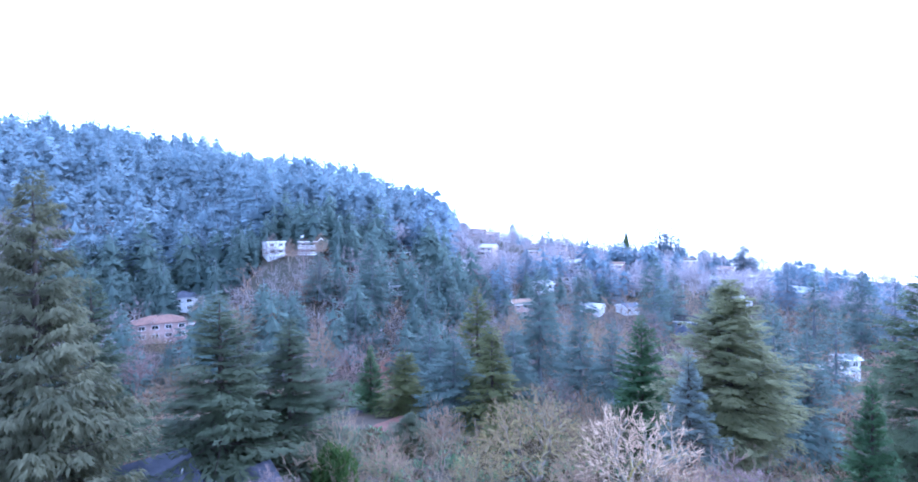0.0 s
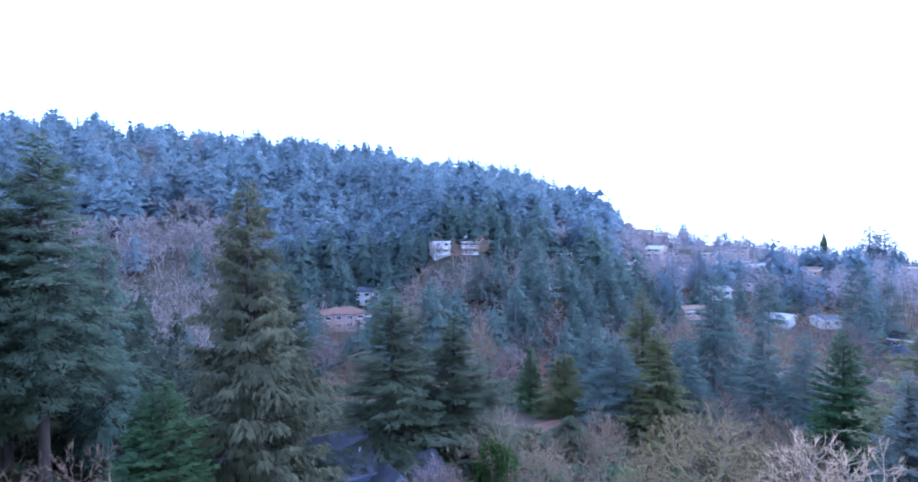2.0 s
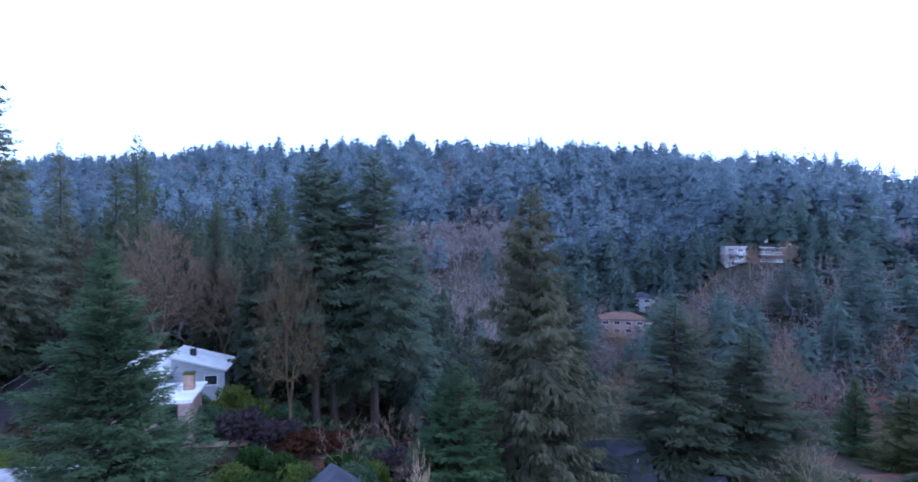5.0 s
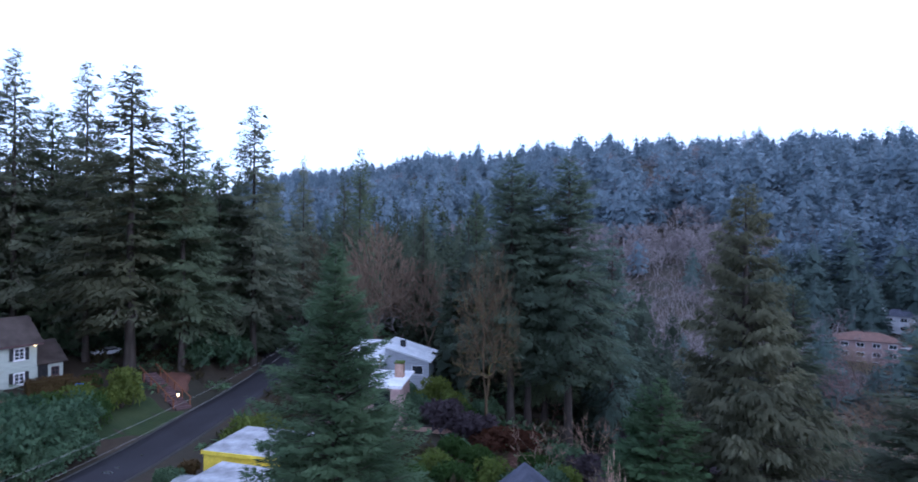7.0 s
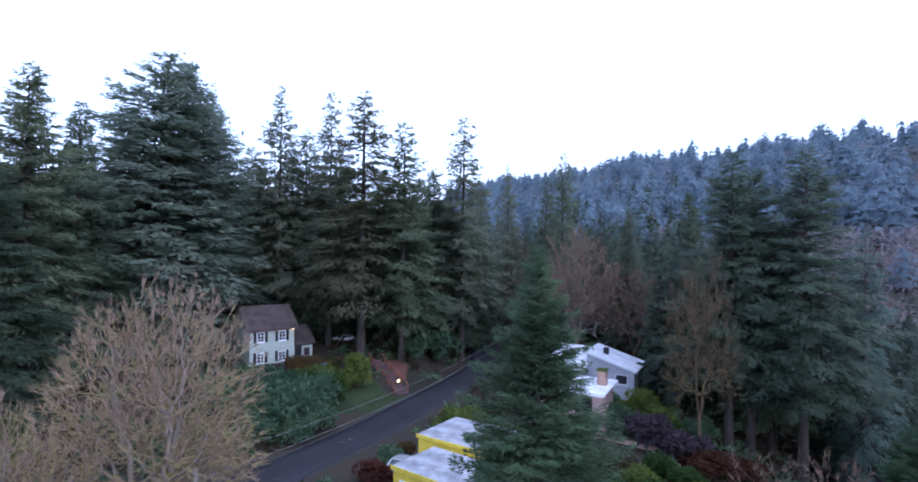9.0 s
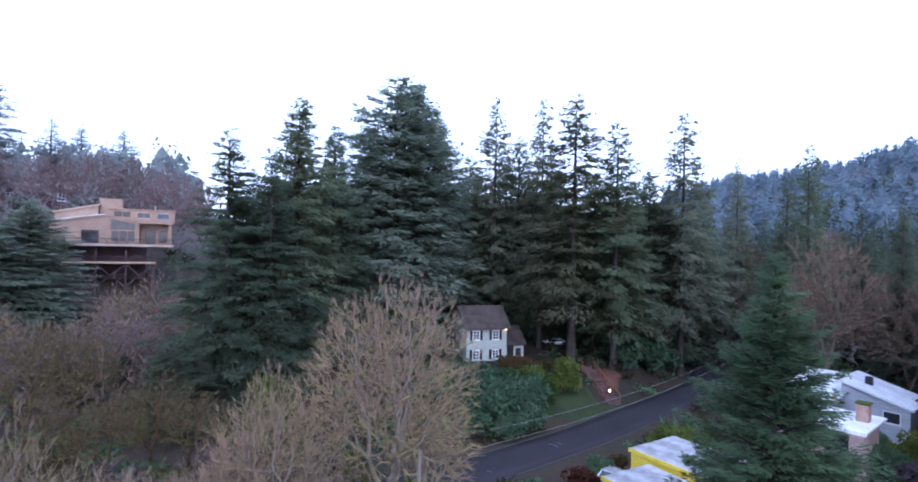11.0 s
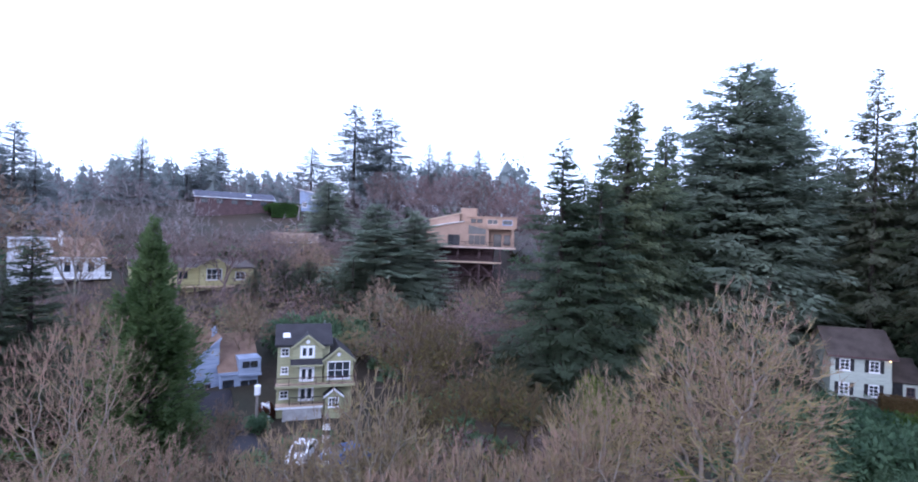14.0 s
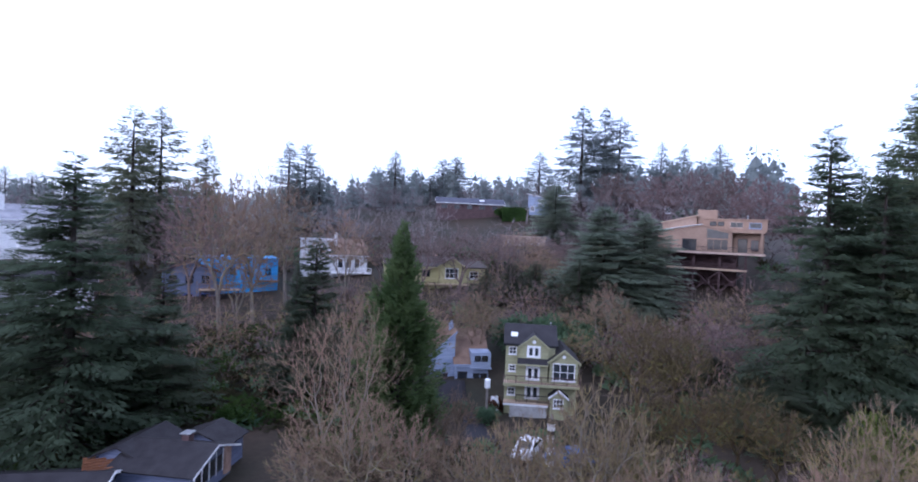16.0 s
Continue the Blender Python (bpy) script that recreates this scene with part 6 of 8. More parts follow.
def domed_meshes(seed, height, spread, tips, trunk_h, thick, twigs, twig, low=-0.3, droop=0.0):
    """A leafless tree whose limbs fork again and again towards the tips of a domed crown, with twigs that point out of it."""
    rng = np.random.default_rng(seed)
    d = unit(rng.normal(0, 1, (tips * 3, 3)))
    d = d[d[:, 2] > (low if low < 0.5 else -1)][:tips]
    rr = rng.uniform(0.04, 1.0, (len(d), 1)) ** 0.42
    ph = rng.uniform(0, 6.28, 3)
    lump = 1 + 0.10 * np.sin(4 * d[:, :1] + ph[0]) * np.cos(4 * d[:, 1:2] + ph[1]) + 0.09 * np.sin(8 * d[:, 2:] + 6 * d[:, :1] + ph[2]) + rng.normal(0, 0.04, (len(d), 1))
    mid = np.array([0, 0, trunk_h + (height - trunk_h) * 0.40])
    pts = d * rr * lump * [spread, spread, (height - trunk_h) * 0.58] + mid
    if low > 0.5:
        # many upright stems that open like a vase
        z = rng.uniform(0.12, 1.0, len(d)) ** 0.75
        a = rng.uniform(0, 6.2832, len(d))
        w = spread * np.minimum(0.10 + 1.5 * z, 1.25 * np.sqrt(np.maximum(1.04 - z ** 2.6, 0.02))) * rng.random(len(d)) ** 0.5
        pts = np.stack([w * np.cos(a), w * np.sin(a), trunk_h + (height - trunk_h) * z * rng.uniform(0.9, 1.0, len(d))], -1)
        mid = np.array([0, 0, trunk_h])
    stout, fine, tw = [], [], []

    def limb(a, b, r0, r1):
        gap = np.linalg.norm(b - a)
        n = 3 if gap > 1.2 else 2 if gap > 0.6 else 1
        bow = rng.normal(0, 0.05, 3) * gap + [0, 0, -0.05 * gap]
        p, r = a, r0
        for k in range(1, n + 1):
            t = k / n
            q = a + (b - a) * t + bow * (4 * t * (1 - t)) + (rng.normal(0, 0.03, 3) * gap if k < n else 0)
            r2 = r0 + (r1 - r0) * t
            (stout if r > 0.045 else fine).append((*p, *q, r, r2))
            p, r = q, r2

    def grow(a, group, r0):
        if len(group) == 1:
            b = group[0]
            limb(a, b, r0, 0.014)
            out = unit(b - mid)
            for _ in range(twigs):
                t = rng.uniform(0.25, 1.0)
                w = unit(0.7 * out + 0.5 * unit(b - a) + rng.normal(0, 0.42, 3) + [0, 0, 0.22 - droop])
                tw.append((*(a + (b - a) * t), *w, rng.uniform(0.35, 0.95)))
            return
        for c in split(rng, group, 2 if len(group) < 80 or rng.random() < 0.5 else 3):
            r1 = thick * len(c) ** 0.47
            m = c.mean(0)
            b = a + (m - a) * (rng.uniform(0.36, 0.52) if len(c) > 2 else 0.62)
            b[2] -= (0.04 + 0.2 * droop) * np.linalg.norm(m - a)
            limb(a, b, min(r0, r1 * 1.2), r1)
            grow(b, c, r1)

    r = thick * len(pts) ** 0.47
    limb(np.array([0, 0, -0.6]), np.array([0.1, 0, trunk_h]), r * 1.25, r)
    grow(np.array([0.1, 0, trunk_h]), pts, r)
    a, b, t = np.array(stout), np.array(fine), np.array(tw)
    stems = prisms(a[:, :3], a[:, 3:6], a[:, 6], a[:, 7])
    v1, f1 = prisms(b[:, :3], b[:, 3:6], np.maximum(b[:, 6], twig * 0.8), np.maximum(b[:, 7], twig * 0.7))
    f1 = np.concatenate([f1[:, [0, 1, 2]], f1[:, [0, 2, 3]]])
    side = unit(np.cross(t[:, 3:6], rng.normal(0, 1, (len(t), 3))))
    v2, f2 = sprays(t[:, :3], t[:, 3:6], side, t[:, 6] * (1 + 0.25 * (twig > 0.03)), np.full(len(t), twig), -0.10)
    return from_arrays("trunk", *stems), from_arrays("crown", np.concatenate([v1, v2]), np.concatenate([f1, f2 + len(v1)]))


BARE_WORDS = {
    "tan": "leafless tree with fine tan twigs", "mossy": "leafless maple with mossy olive limbs", "pale": "leafless tree with pale grey-white limbs",
    "purple": "leafless tree with purplish brown twigs", "olive": "mossy leafless maple with drooping olive limbs", "rust": "leafless tree with rust-brown rounded crown",
}
BARE_BANK = {}


def bare_tree(az, r, top, radius, style, form=0):
    form = 4 if r > 64 and form < 5 else form
    if form not in BARE_BANK:
        tips, trunk_h, thick, twigs, twig, low, droop = (
            (1250, 2.0, 0.0122, 5, 0.019, -0.35, 0.0), (480, 0.5, 0.0105, 4, 0.017, 1.0, -0.15), (480, 0.8, 0.0185, 6, 0.032, -0.1, 0.0), (480, 4.5, 0.0165, 5, 0.020, 0.1, 0.0),
            (360, 2.6, 0.0170, 6, 0.034, -0.1, -0.25), (460, 3.4, 0.0180, 7, 0.056, -0.3, 0.0), (640, 3.4, 0.0140, 6, 0.030, -0.6, 0.35), (520, 4.6, 0.0150, 6, 0.028, -0.5, 0.0), (420, 1.4, 0.0270, 6, 0.036, -0.2, -0.05), (1750, 2.2, 0.0105, 6, 0.021, -0.45, 0.0))[form]
        BARE_BANK[form] = domed_meshes(40 + form, 16.0, 6.0, tips, trunk_h, thick, twigs, twig, low, droop)
    wood, twigs = BARE_BANK[form]
    z = gz(az, r)
    s = radius / 6.3
    ob = thing("bare_tree", Matrix.LocRotScale((*ways(az, r), z), Euler((0, 0, az * 2.3 + r)), (s, s, max(top - z, 3) / 16.3)), BARE_WORDS[style], "tree", "bare trees")
    key = style + str(form)
    if key not in BARE_BANK:
        BARE_BANK[key] = (wood.copy(), twigs.copy())
    put("trunk", BARE_BANK[key][0], LIMB if style in ("mossy", "tan", "pale") else TWIG[style], ob)
    put("crown", BARE_BANK[key][1], TWIG[style], ob)
    return ob


BARE_NEAR = [
    (115.4, 38, 17.6, 7.0, "mossy", 9), (126.4, 34, 12.2, 4.4, "mossy", 0), 
    (178.6, 40, 14.4, 5.0, "tan", 1), (175.8, 40, 15.4, 4.6, "tan", 1), (-7.5, 55, 4.2, 6.6, "mossy", 0), (-18.0, 46, 6.2, 5.4, "pale", 8),
    (12.6, 50, 4.4, 4.0, "tan", 1), (-13, 60, 3.4, 4.0, "rust", 2), (-27, 46, 2.6, 4.2, "purple", 2), (-34, 44, 2.8, 4.2, "rust", 2),
    (2.0, 62, 1.0, 3.2, "tan", 2), (111, 40, 8.5, 3.4, "mossy", 2),
]
BARE_FRONT = [
    (150.0, 33, 12.6, 3.5, "mossy", 8), (153.8, 34, 9.9, 2.8, "mossy", 8), (146.4, 33, 10.6, 2.8, "mossy", 8), (143.0, 31, 8.9, 2.9, "tan", 8), (139.5, 30, 9.2, 2.9, "mossy", 8), (136.2, 30, 8.8, 2.8, "tan", 8),
    (133.2, 31, 8.5, 2.8, "mossy", 8), (129.8, 33, 9.6, 2.9, "tan", 8), (127.4, 37, 11.8, 3.2, "mossy", 0), (157.2, 35, 8.9, 2.7, "mossy", 8), (160.4, 36, 8.0, 2.5, "mossy", 8), (163.6, 37, 6.6, 2.5, "tan", 8),
    (148.4, 28, 8.6, 2.6, "tan", 8), (141.2, 27, 7.4, 2.6, "mossy", 8), (134.8, 27, 7.2, 2.6, "mossy", 8),
]
BARE_BRUSH = [
    (154.8, 29, 7.4, 2.6, "mossy", 8), (121.5, 33, 8.2, 3.4, "purple", 2), (128.2, 30, 7.4, 3.0, "rust", 2), (148.0, 41, 6.4, 3.2, "olive", 2), (144.0, 42, 5.4, 3.2, "olive", 2), (140.0, 42, 5.2, 3.2, "purple", 2),
    (136.0, 40, 5.6, 3.2, "olive", 2), (132.0, 41, 6.0, 3.2, "purple", 2), (146.6, 60, 13.5, 4.2, "olive", 6), (141.0, 50, 8.4, 3.6, "olive", 2), (137.4, 52, 9.0, 3.8, "olive", 2), (145.0, 50, 8.4, 3.2, "olive", 2),
    (133.8, 50, 8.0, 3.4, "olive", 2), (143.2, 64, 12.5, 4.4, "olive", 6), (166.2, 45, 6.0, 2.4, "rust", 2),
]
BARE_SLOPE = [
    (164.6, 50, 6.0, 2.2, "rust", 2), (168.4, 41, 5.4, 2.6, "tan", 2), (166.4, 38, 5.0, 2.2, "rust", 2), (174.6, 36, 9.6, 3.2, "tan", 8), (170.4, 37, 8.2, 2.8, "tan", 8), (176, 37, 6.0, 3.4, "rust", 2), (180, 39, 6.6, 3.0, "tan", 2), (173.4, 38, 5.6, 2.4, "rust", 2),
    (-23, 42, 3.4, 3.6, "tan", 2), (-30, 40, 2.8, 3.6, "rust", 2), (-38, 42, 3.0, 3.6, "rust", 2), (-12, 44, 2.4, 3.2, "tan", 2), (-2, 48, 1.6, 3.2, "mossy", 2), (49.5, 30, 8.8, 1.1, "pale", 2),
    (19.5, 46, 1.2, 3.0, "purple", 2), (8, 52, 0.4, 3.0, "tan", 2),
]
BARE_MID = [
    (189, 80, 27.5, 6.4, "tan", 7), (183, 92, 28.0, 6.4, "tan", 7), (186, 86, 29.0, 6.2, "tan", 7), (191.5, 86, 27.0, 5.6, "purple", 7), (62.6, 60, 20.4, 4.0, "olive", 6), (74.3, 88, 23.8, 5.8, "rust", 5),
    (68.6, 92, 17.6, 5.6, "rust", 5), (70.9, 96, 18.0, 5.4, "rust", 5), (76.6, 92, 17.5, 5.0, "rust", 5), (150, 74, 14.5, 4.2, "tan", 1), (146.5, 70, 10.5, 6.0, "purple", 0), (141, 72, 12.5, 5.0, "purple", 1),
    (152.5, 68, 9.0, 4.0, "mossy", 1), (187.2, 84, 17.0, 5.0, "tan", 1), (158.8, 112, 21.5, 5.0, "tan", 1), (157.0, 116, 20.5, 4.6, "purple", 0), (160.6, 114, 20.5, 5.0, "purple", 1),
]
BARE_HILLSIDE = [
    (137, 70, 11.0, 4.4, "purple", 2), (14.5, 120, 2.2, 4.2, "tan", 1), (19.0, 202, 20.5, 3.6, "purple", 1), (17.3, 200, 18.5, 3.4, "tan", 0), (14.4, 200, 20.5, 3.6, "tan", 1), (15.9, 203, 17.5, 3.2, "purple", 0),
    (29.7, 170, -5.0, 4.0, "tan", 1), (27.6, 172, -5.5, 4.0, "purple", 0), (28.6, 168, -8.0, 4.0, "tan", 0), (30.9, 172, -3.5, 4.0, "purple", 1), (25.4, 198, 1.0, 4.2, "tan", 0), (23.6, 188, -2.0, 4.2, "tan", 1),
    (21.4, 168, -4.0, 4.2, "tan", 0), (22, 150, 3.0, 6.0, "tan", 0), (19, 150, 1.5, 6.0, "tan", 0), (-31.5, 100, -1.0, 5.4, "purple", 0),
]
BARE_ROADSIDE = [
    (136.5, 128, 35.0, 6.4, "purple", 5), (139.4, 134, 37.0, 6.4, "purple", 5), (142.6, 140, 38.0, 6.4, "purple", 5), (145.8, 142, 37.0, 6.0, "purple", 5), (149.6, 146, 38.0, 6.2, "purple", 5), (133.6, 122, 32.0, 6.0, "purple", 5),
    (112.5, 112, 35.0, 6.5, "purple", 5), (109.4, 108, 32.0, 6.0, "purple", 5), (106.4, 116, 35.0, 6.6, "purple", 5), (103.6, 110, 29.0, 6.0, "purple", 5), (100.6, 118, 32.0, 6.4, "purple", 5),
]
BARE_STAND = [
    (98.0, 112, 26.0, 6.0, "rust", 5), (94.6, 118, 27.0, 6.2, "purple", 5), (91.6, 116, 24.0, 6.0, "rust", 5), (88.2, 112, 22.0, 5.6, "rust", 5), (85.4, 118, 24.0, 6.0, "purple", 5), (116.5, 118, 33.0, 6.0, "purple", 5),
    (120.5, 112, 30.0, 6.0, "purple", 5), (124.0, 108, 29.0, 6.0, "purple", 5), (128.0, 104, 26.0, 5.6, "tan", 5), (80.0, 112, 22.0, 5.4, "rust", 5),
]
BARE_BACK = [
    (165, 96, 21.5, 5.5, "purple", 0), (161, 98, 21.0, 5.5, "purple", 1), (169, 94, 21.5, 5.5, "purple", 0), (157, 96, 19.0, 5.0, "tan", 1),
    (173, 92, 22.0, 5.6, "purple", 1), (177, 90, 23.0, 5.6, "tan", 0), (154, 104, 21.0, 5.0, "purple", 0), (186, 95, 20.5, 5.0, "purple", 1),
    (163, 70, 12.0, 4.0, "rust", 1), (168, 72, 10.5, 4.0, "tan", 2), (159, 74, 10.0, 4.0, "purple", 1), (174, 66, 8.0, 3.6, "tan", 2),
]
BARE_VALLEY = [
    (-10, 85, -2.0, 4.4, "purple", 0), (-15, 75, -2.5, 4.0, "tan", 1),
    (12, 105, -1.0, 4.6, "purple", 1), (-22, 85, -3.0, 4.6, "purple", 0), (27, 110, -2.0, 5.0, "rust", 0), (31, 130, -1.5, 5.0, "purple", 0),
    (-25, 130, -4.0, 5.6, "tan", 1), (-13, 150, -2.0, 6.0, "tan", 0), (-19, 160, -1.5, 6.0, "purple", 0), (-6, 160, -2.0, 6.0, "tan", 1),
]
for row in BARE_NEAR + BARE_FRONT + BARE_BRUSH + BARE_SLOPE + BARE_MID + BARE_HILLSIDE + BARE_ROADSIDE + BARE_STAND + BARE_BACK + BARE_VALLEY:
    bare_tree(*row)


# ---- woods that nobody could count ----
def brush(seed, tips=30, trunk=0.4, thick=0.017, twigs=7):
    """Twigs and stems of a many-stemmed bush, one unit high and wide."""
    v, f, (tv, tf) = bare_meshes(seed, 6.0, 3.2, tips, trunk, thick, twigs)
    return v / 6.2, f, (tv / 6.2, tf)


def far_conifer(rng, n, blunt=0.8):
    """A distant fir: uneven tiers of drooping boughs round a core, with needle sprays standing out of them."""
    u = 1 - rng.random(n) ** 0.72
    th = rng.uniform(0, 6.28, n)
    ph = rng.uniform(0, 6.28, 3)
    lobe = 1 + 0.22 * np.sin(3 * th + 9 * u + ph[0]) + 0.14 * np.sin(5 * th - 17 * u + ph[1])
    out = (0.150 * (1 - u) ** blunt + 0.003) * lobe * rng.uniform(0.35, 1.0, n) ** 0.5
    base = np.stack([out * np.cos(th), out * np.sin(th), 0.08 + 0.90 * u - 0.25 * out], -1)
    way = unit(np.stack([np.cos(th), np.sin(th), rng.normal(-0.35, 0.30, n) + 1.6 * u ** 3], -1) + rng.normal(0, 0.35, (n, 3)))
    side = unit(np.cross(way, rng.normal(0, 0.9, (n, 3)) + [0, 0, 1]))
    size = (0.018 + 0.050 * np.clip(1 - u, 0, 1) ** 0.6) * rng.uniform(0.7, 1.3, n) * (150 / n) ** 0.4
    v, f = sprays(base, way, side, size * 1.2, size * 0.52, 0.10)
    rad = np.stack([np.cos(th), np.sin(th), np.full(n, 0.65)], -1)
    # the core: four ragged skirts
    core_v, core_f, core_o = [], [], []
    for t in range(4):
        z0, z1 = 0.10 + 0.20 * t, 0.34 + 0.17 * t
        ring = np.arange(7) * 0.8976 + rng.uniform(0, 1)
        r = 0.122 * (1 - (z0 - 0.08) / 0.92) ** blunt * rng.uniform(0.7, 1.1, 7)
        rim = np.stack([r * np.cos(ring), r * np.sin(ring), z0 + rng.uniform(-0.03, 0.03, 7)], -1)
        for k in range(7):
            b = len(core_v)
            core_v += [rim[k], rim[(k + 1) % 7], np.array([0, 0, z1])]
            core_f.append((b, b + 1, b + 2))
            core_o.append([math.cos(ring[k] + 0.45), math.sin(ring[k] + 0.45), 0.55])
    f = np.concatenate([f, np.array(core_f) + len(v)])
    v = np.concatenate([v, np.array(core_v)])
    f, nrm = leafy(v, f, np.concatenate([rad, np.array(core_o)]), 0.12)
    stick = prisms(np.array([[0, 0, -0.03]]), np.array([[0, 0, 0.98]]), np.array([0.010]), np.array([0.002]))
    return v, f, stick, nrm


def far_bare(rng, n, wide=1.0):
    """A distant leafless tree: a few limbs, and a domed haze of twigs that point out of it."""
    d = unit(rng.normal(0, 1, (n, 3)))
    d[:, 2] = np.where(d[:, 2] < -0.35, -d[:, 2], d[:, 2])
    base = d * (rng.random((n, 1)) ** 0.5) * [0.34, 0.34, 0.36] * (1 + 0.15 * np.sin(5 * d[:, :1] + rng.uniform(0, 6))) + [0, 0, 0.56]
    way = unit(d + rng.normal(0, 0.45, (n, 3)) + [0, 0, 0.35])
    side = unit(np.cross(way, rng.normal(0, 1, (n, 3))))
    ln = rng.uniform(0.09, 0.20, n)
    v, f = sprays(base - way * ln[:, None] * 0.5, way, side, ln, np.full(n, 0.0052 * wide), 0.0)
    tips = base[:5]
    foot = np.zeros((5, 3))
    foot[:, 2] = rng.uniform(0.12, 0.35, 5)
    limbs = prisms(np.concatenate([[[0, 0, -0.03]], foot]), np.concatenate([[[0, 0, 0.4]], tips]), np.concatenate([[0.016], np.full(5, 0.007)]), np.concatenate([[0.008], np.full(5, 0.002)]))
    return v, f, limbs


def scatter(name, protos, places, label, material, wood):
    vs, fs, off, ns = [], [], 0, []
    sv, sf, soff = [], [], 0
    for k, (x, y, z, h, w, turn) in enumerate(places):
        v, f, (tv, tf), *nrm = protos[k % len(protos)]
        c, s = math.cos(turn), math.sin(turn)
        m = np.array([[c * w, s * w, 0], [-s * w, c * w, 0], [0, 0, h]])
        vs.append(v @ m + (x, y, z))
        if nrm:
            ns.append(nrm[0] @ np.array([[c, s, 0], [-s, c, 0], [0, 0, 1]]))
        fs.append(f + off)
        off += len(v)
        sv.append(tv @ m + (x, y, z))
        sf.append(tf + soff)
        soff += len(tv)
    ob = put(name, from_arrays(name, np.concatenate(vs), np.concatenate(fs), np.concatenate(ns) if ns else None), material, None)
    tagged(ob, label, "woods", kind="stuff")
    tr = put("trunks", from_arrays("trunks", np.concatenate(sv), np.concatenate(sf)), wood, ob)
    tagged(tr, kind="stuff")


CLEARINGS = [(18.5, 212, 9), (14.7, 210, 9), (26.4, 209, 9), (28.6, 179, 12), (6.1, 236, 10), (-22.7, 187, 7), (6.4, 187, 6), (1, 396, 11), (-1.6, 376, 10), (-4.4, 356, 10)] + [(q[0], q[1] + 3, 6) for q in HILL_TOWN[3:]] + [(q[0], q[1] + 3, 5) for q in SMALL_TOWN]


BARE_BANK_SPOTS = [(6.8, 112, 9), (6.8, 128, 9), (6.8, 144, 8)]


def clear_of(x, y):
    ok = np.ones(len(x), bool)
    for az, r, size in CLEARINGS + BARE_BANK_SPOTS:
        cx, cy = ways(az, r)
        out = np.hypot(x - cx, y - cy) > size * 0.8
        ok &= out
    return ok


def below_house(x, y):
    """True just downhill of a hillside house, where only low trees grow."""
    lane = np.zeros(len(x), bool)
    bearing, away = np.degrees(np.arctan2(-x, y)), np.hypot(x, y)
    for az, r, size in CLEARINGS:
        lane |= (np.abs(bearing - az) < math.degrees(size * 0.7 / r)) & (away < r) & (away > r - 42)
    return lane


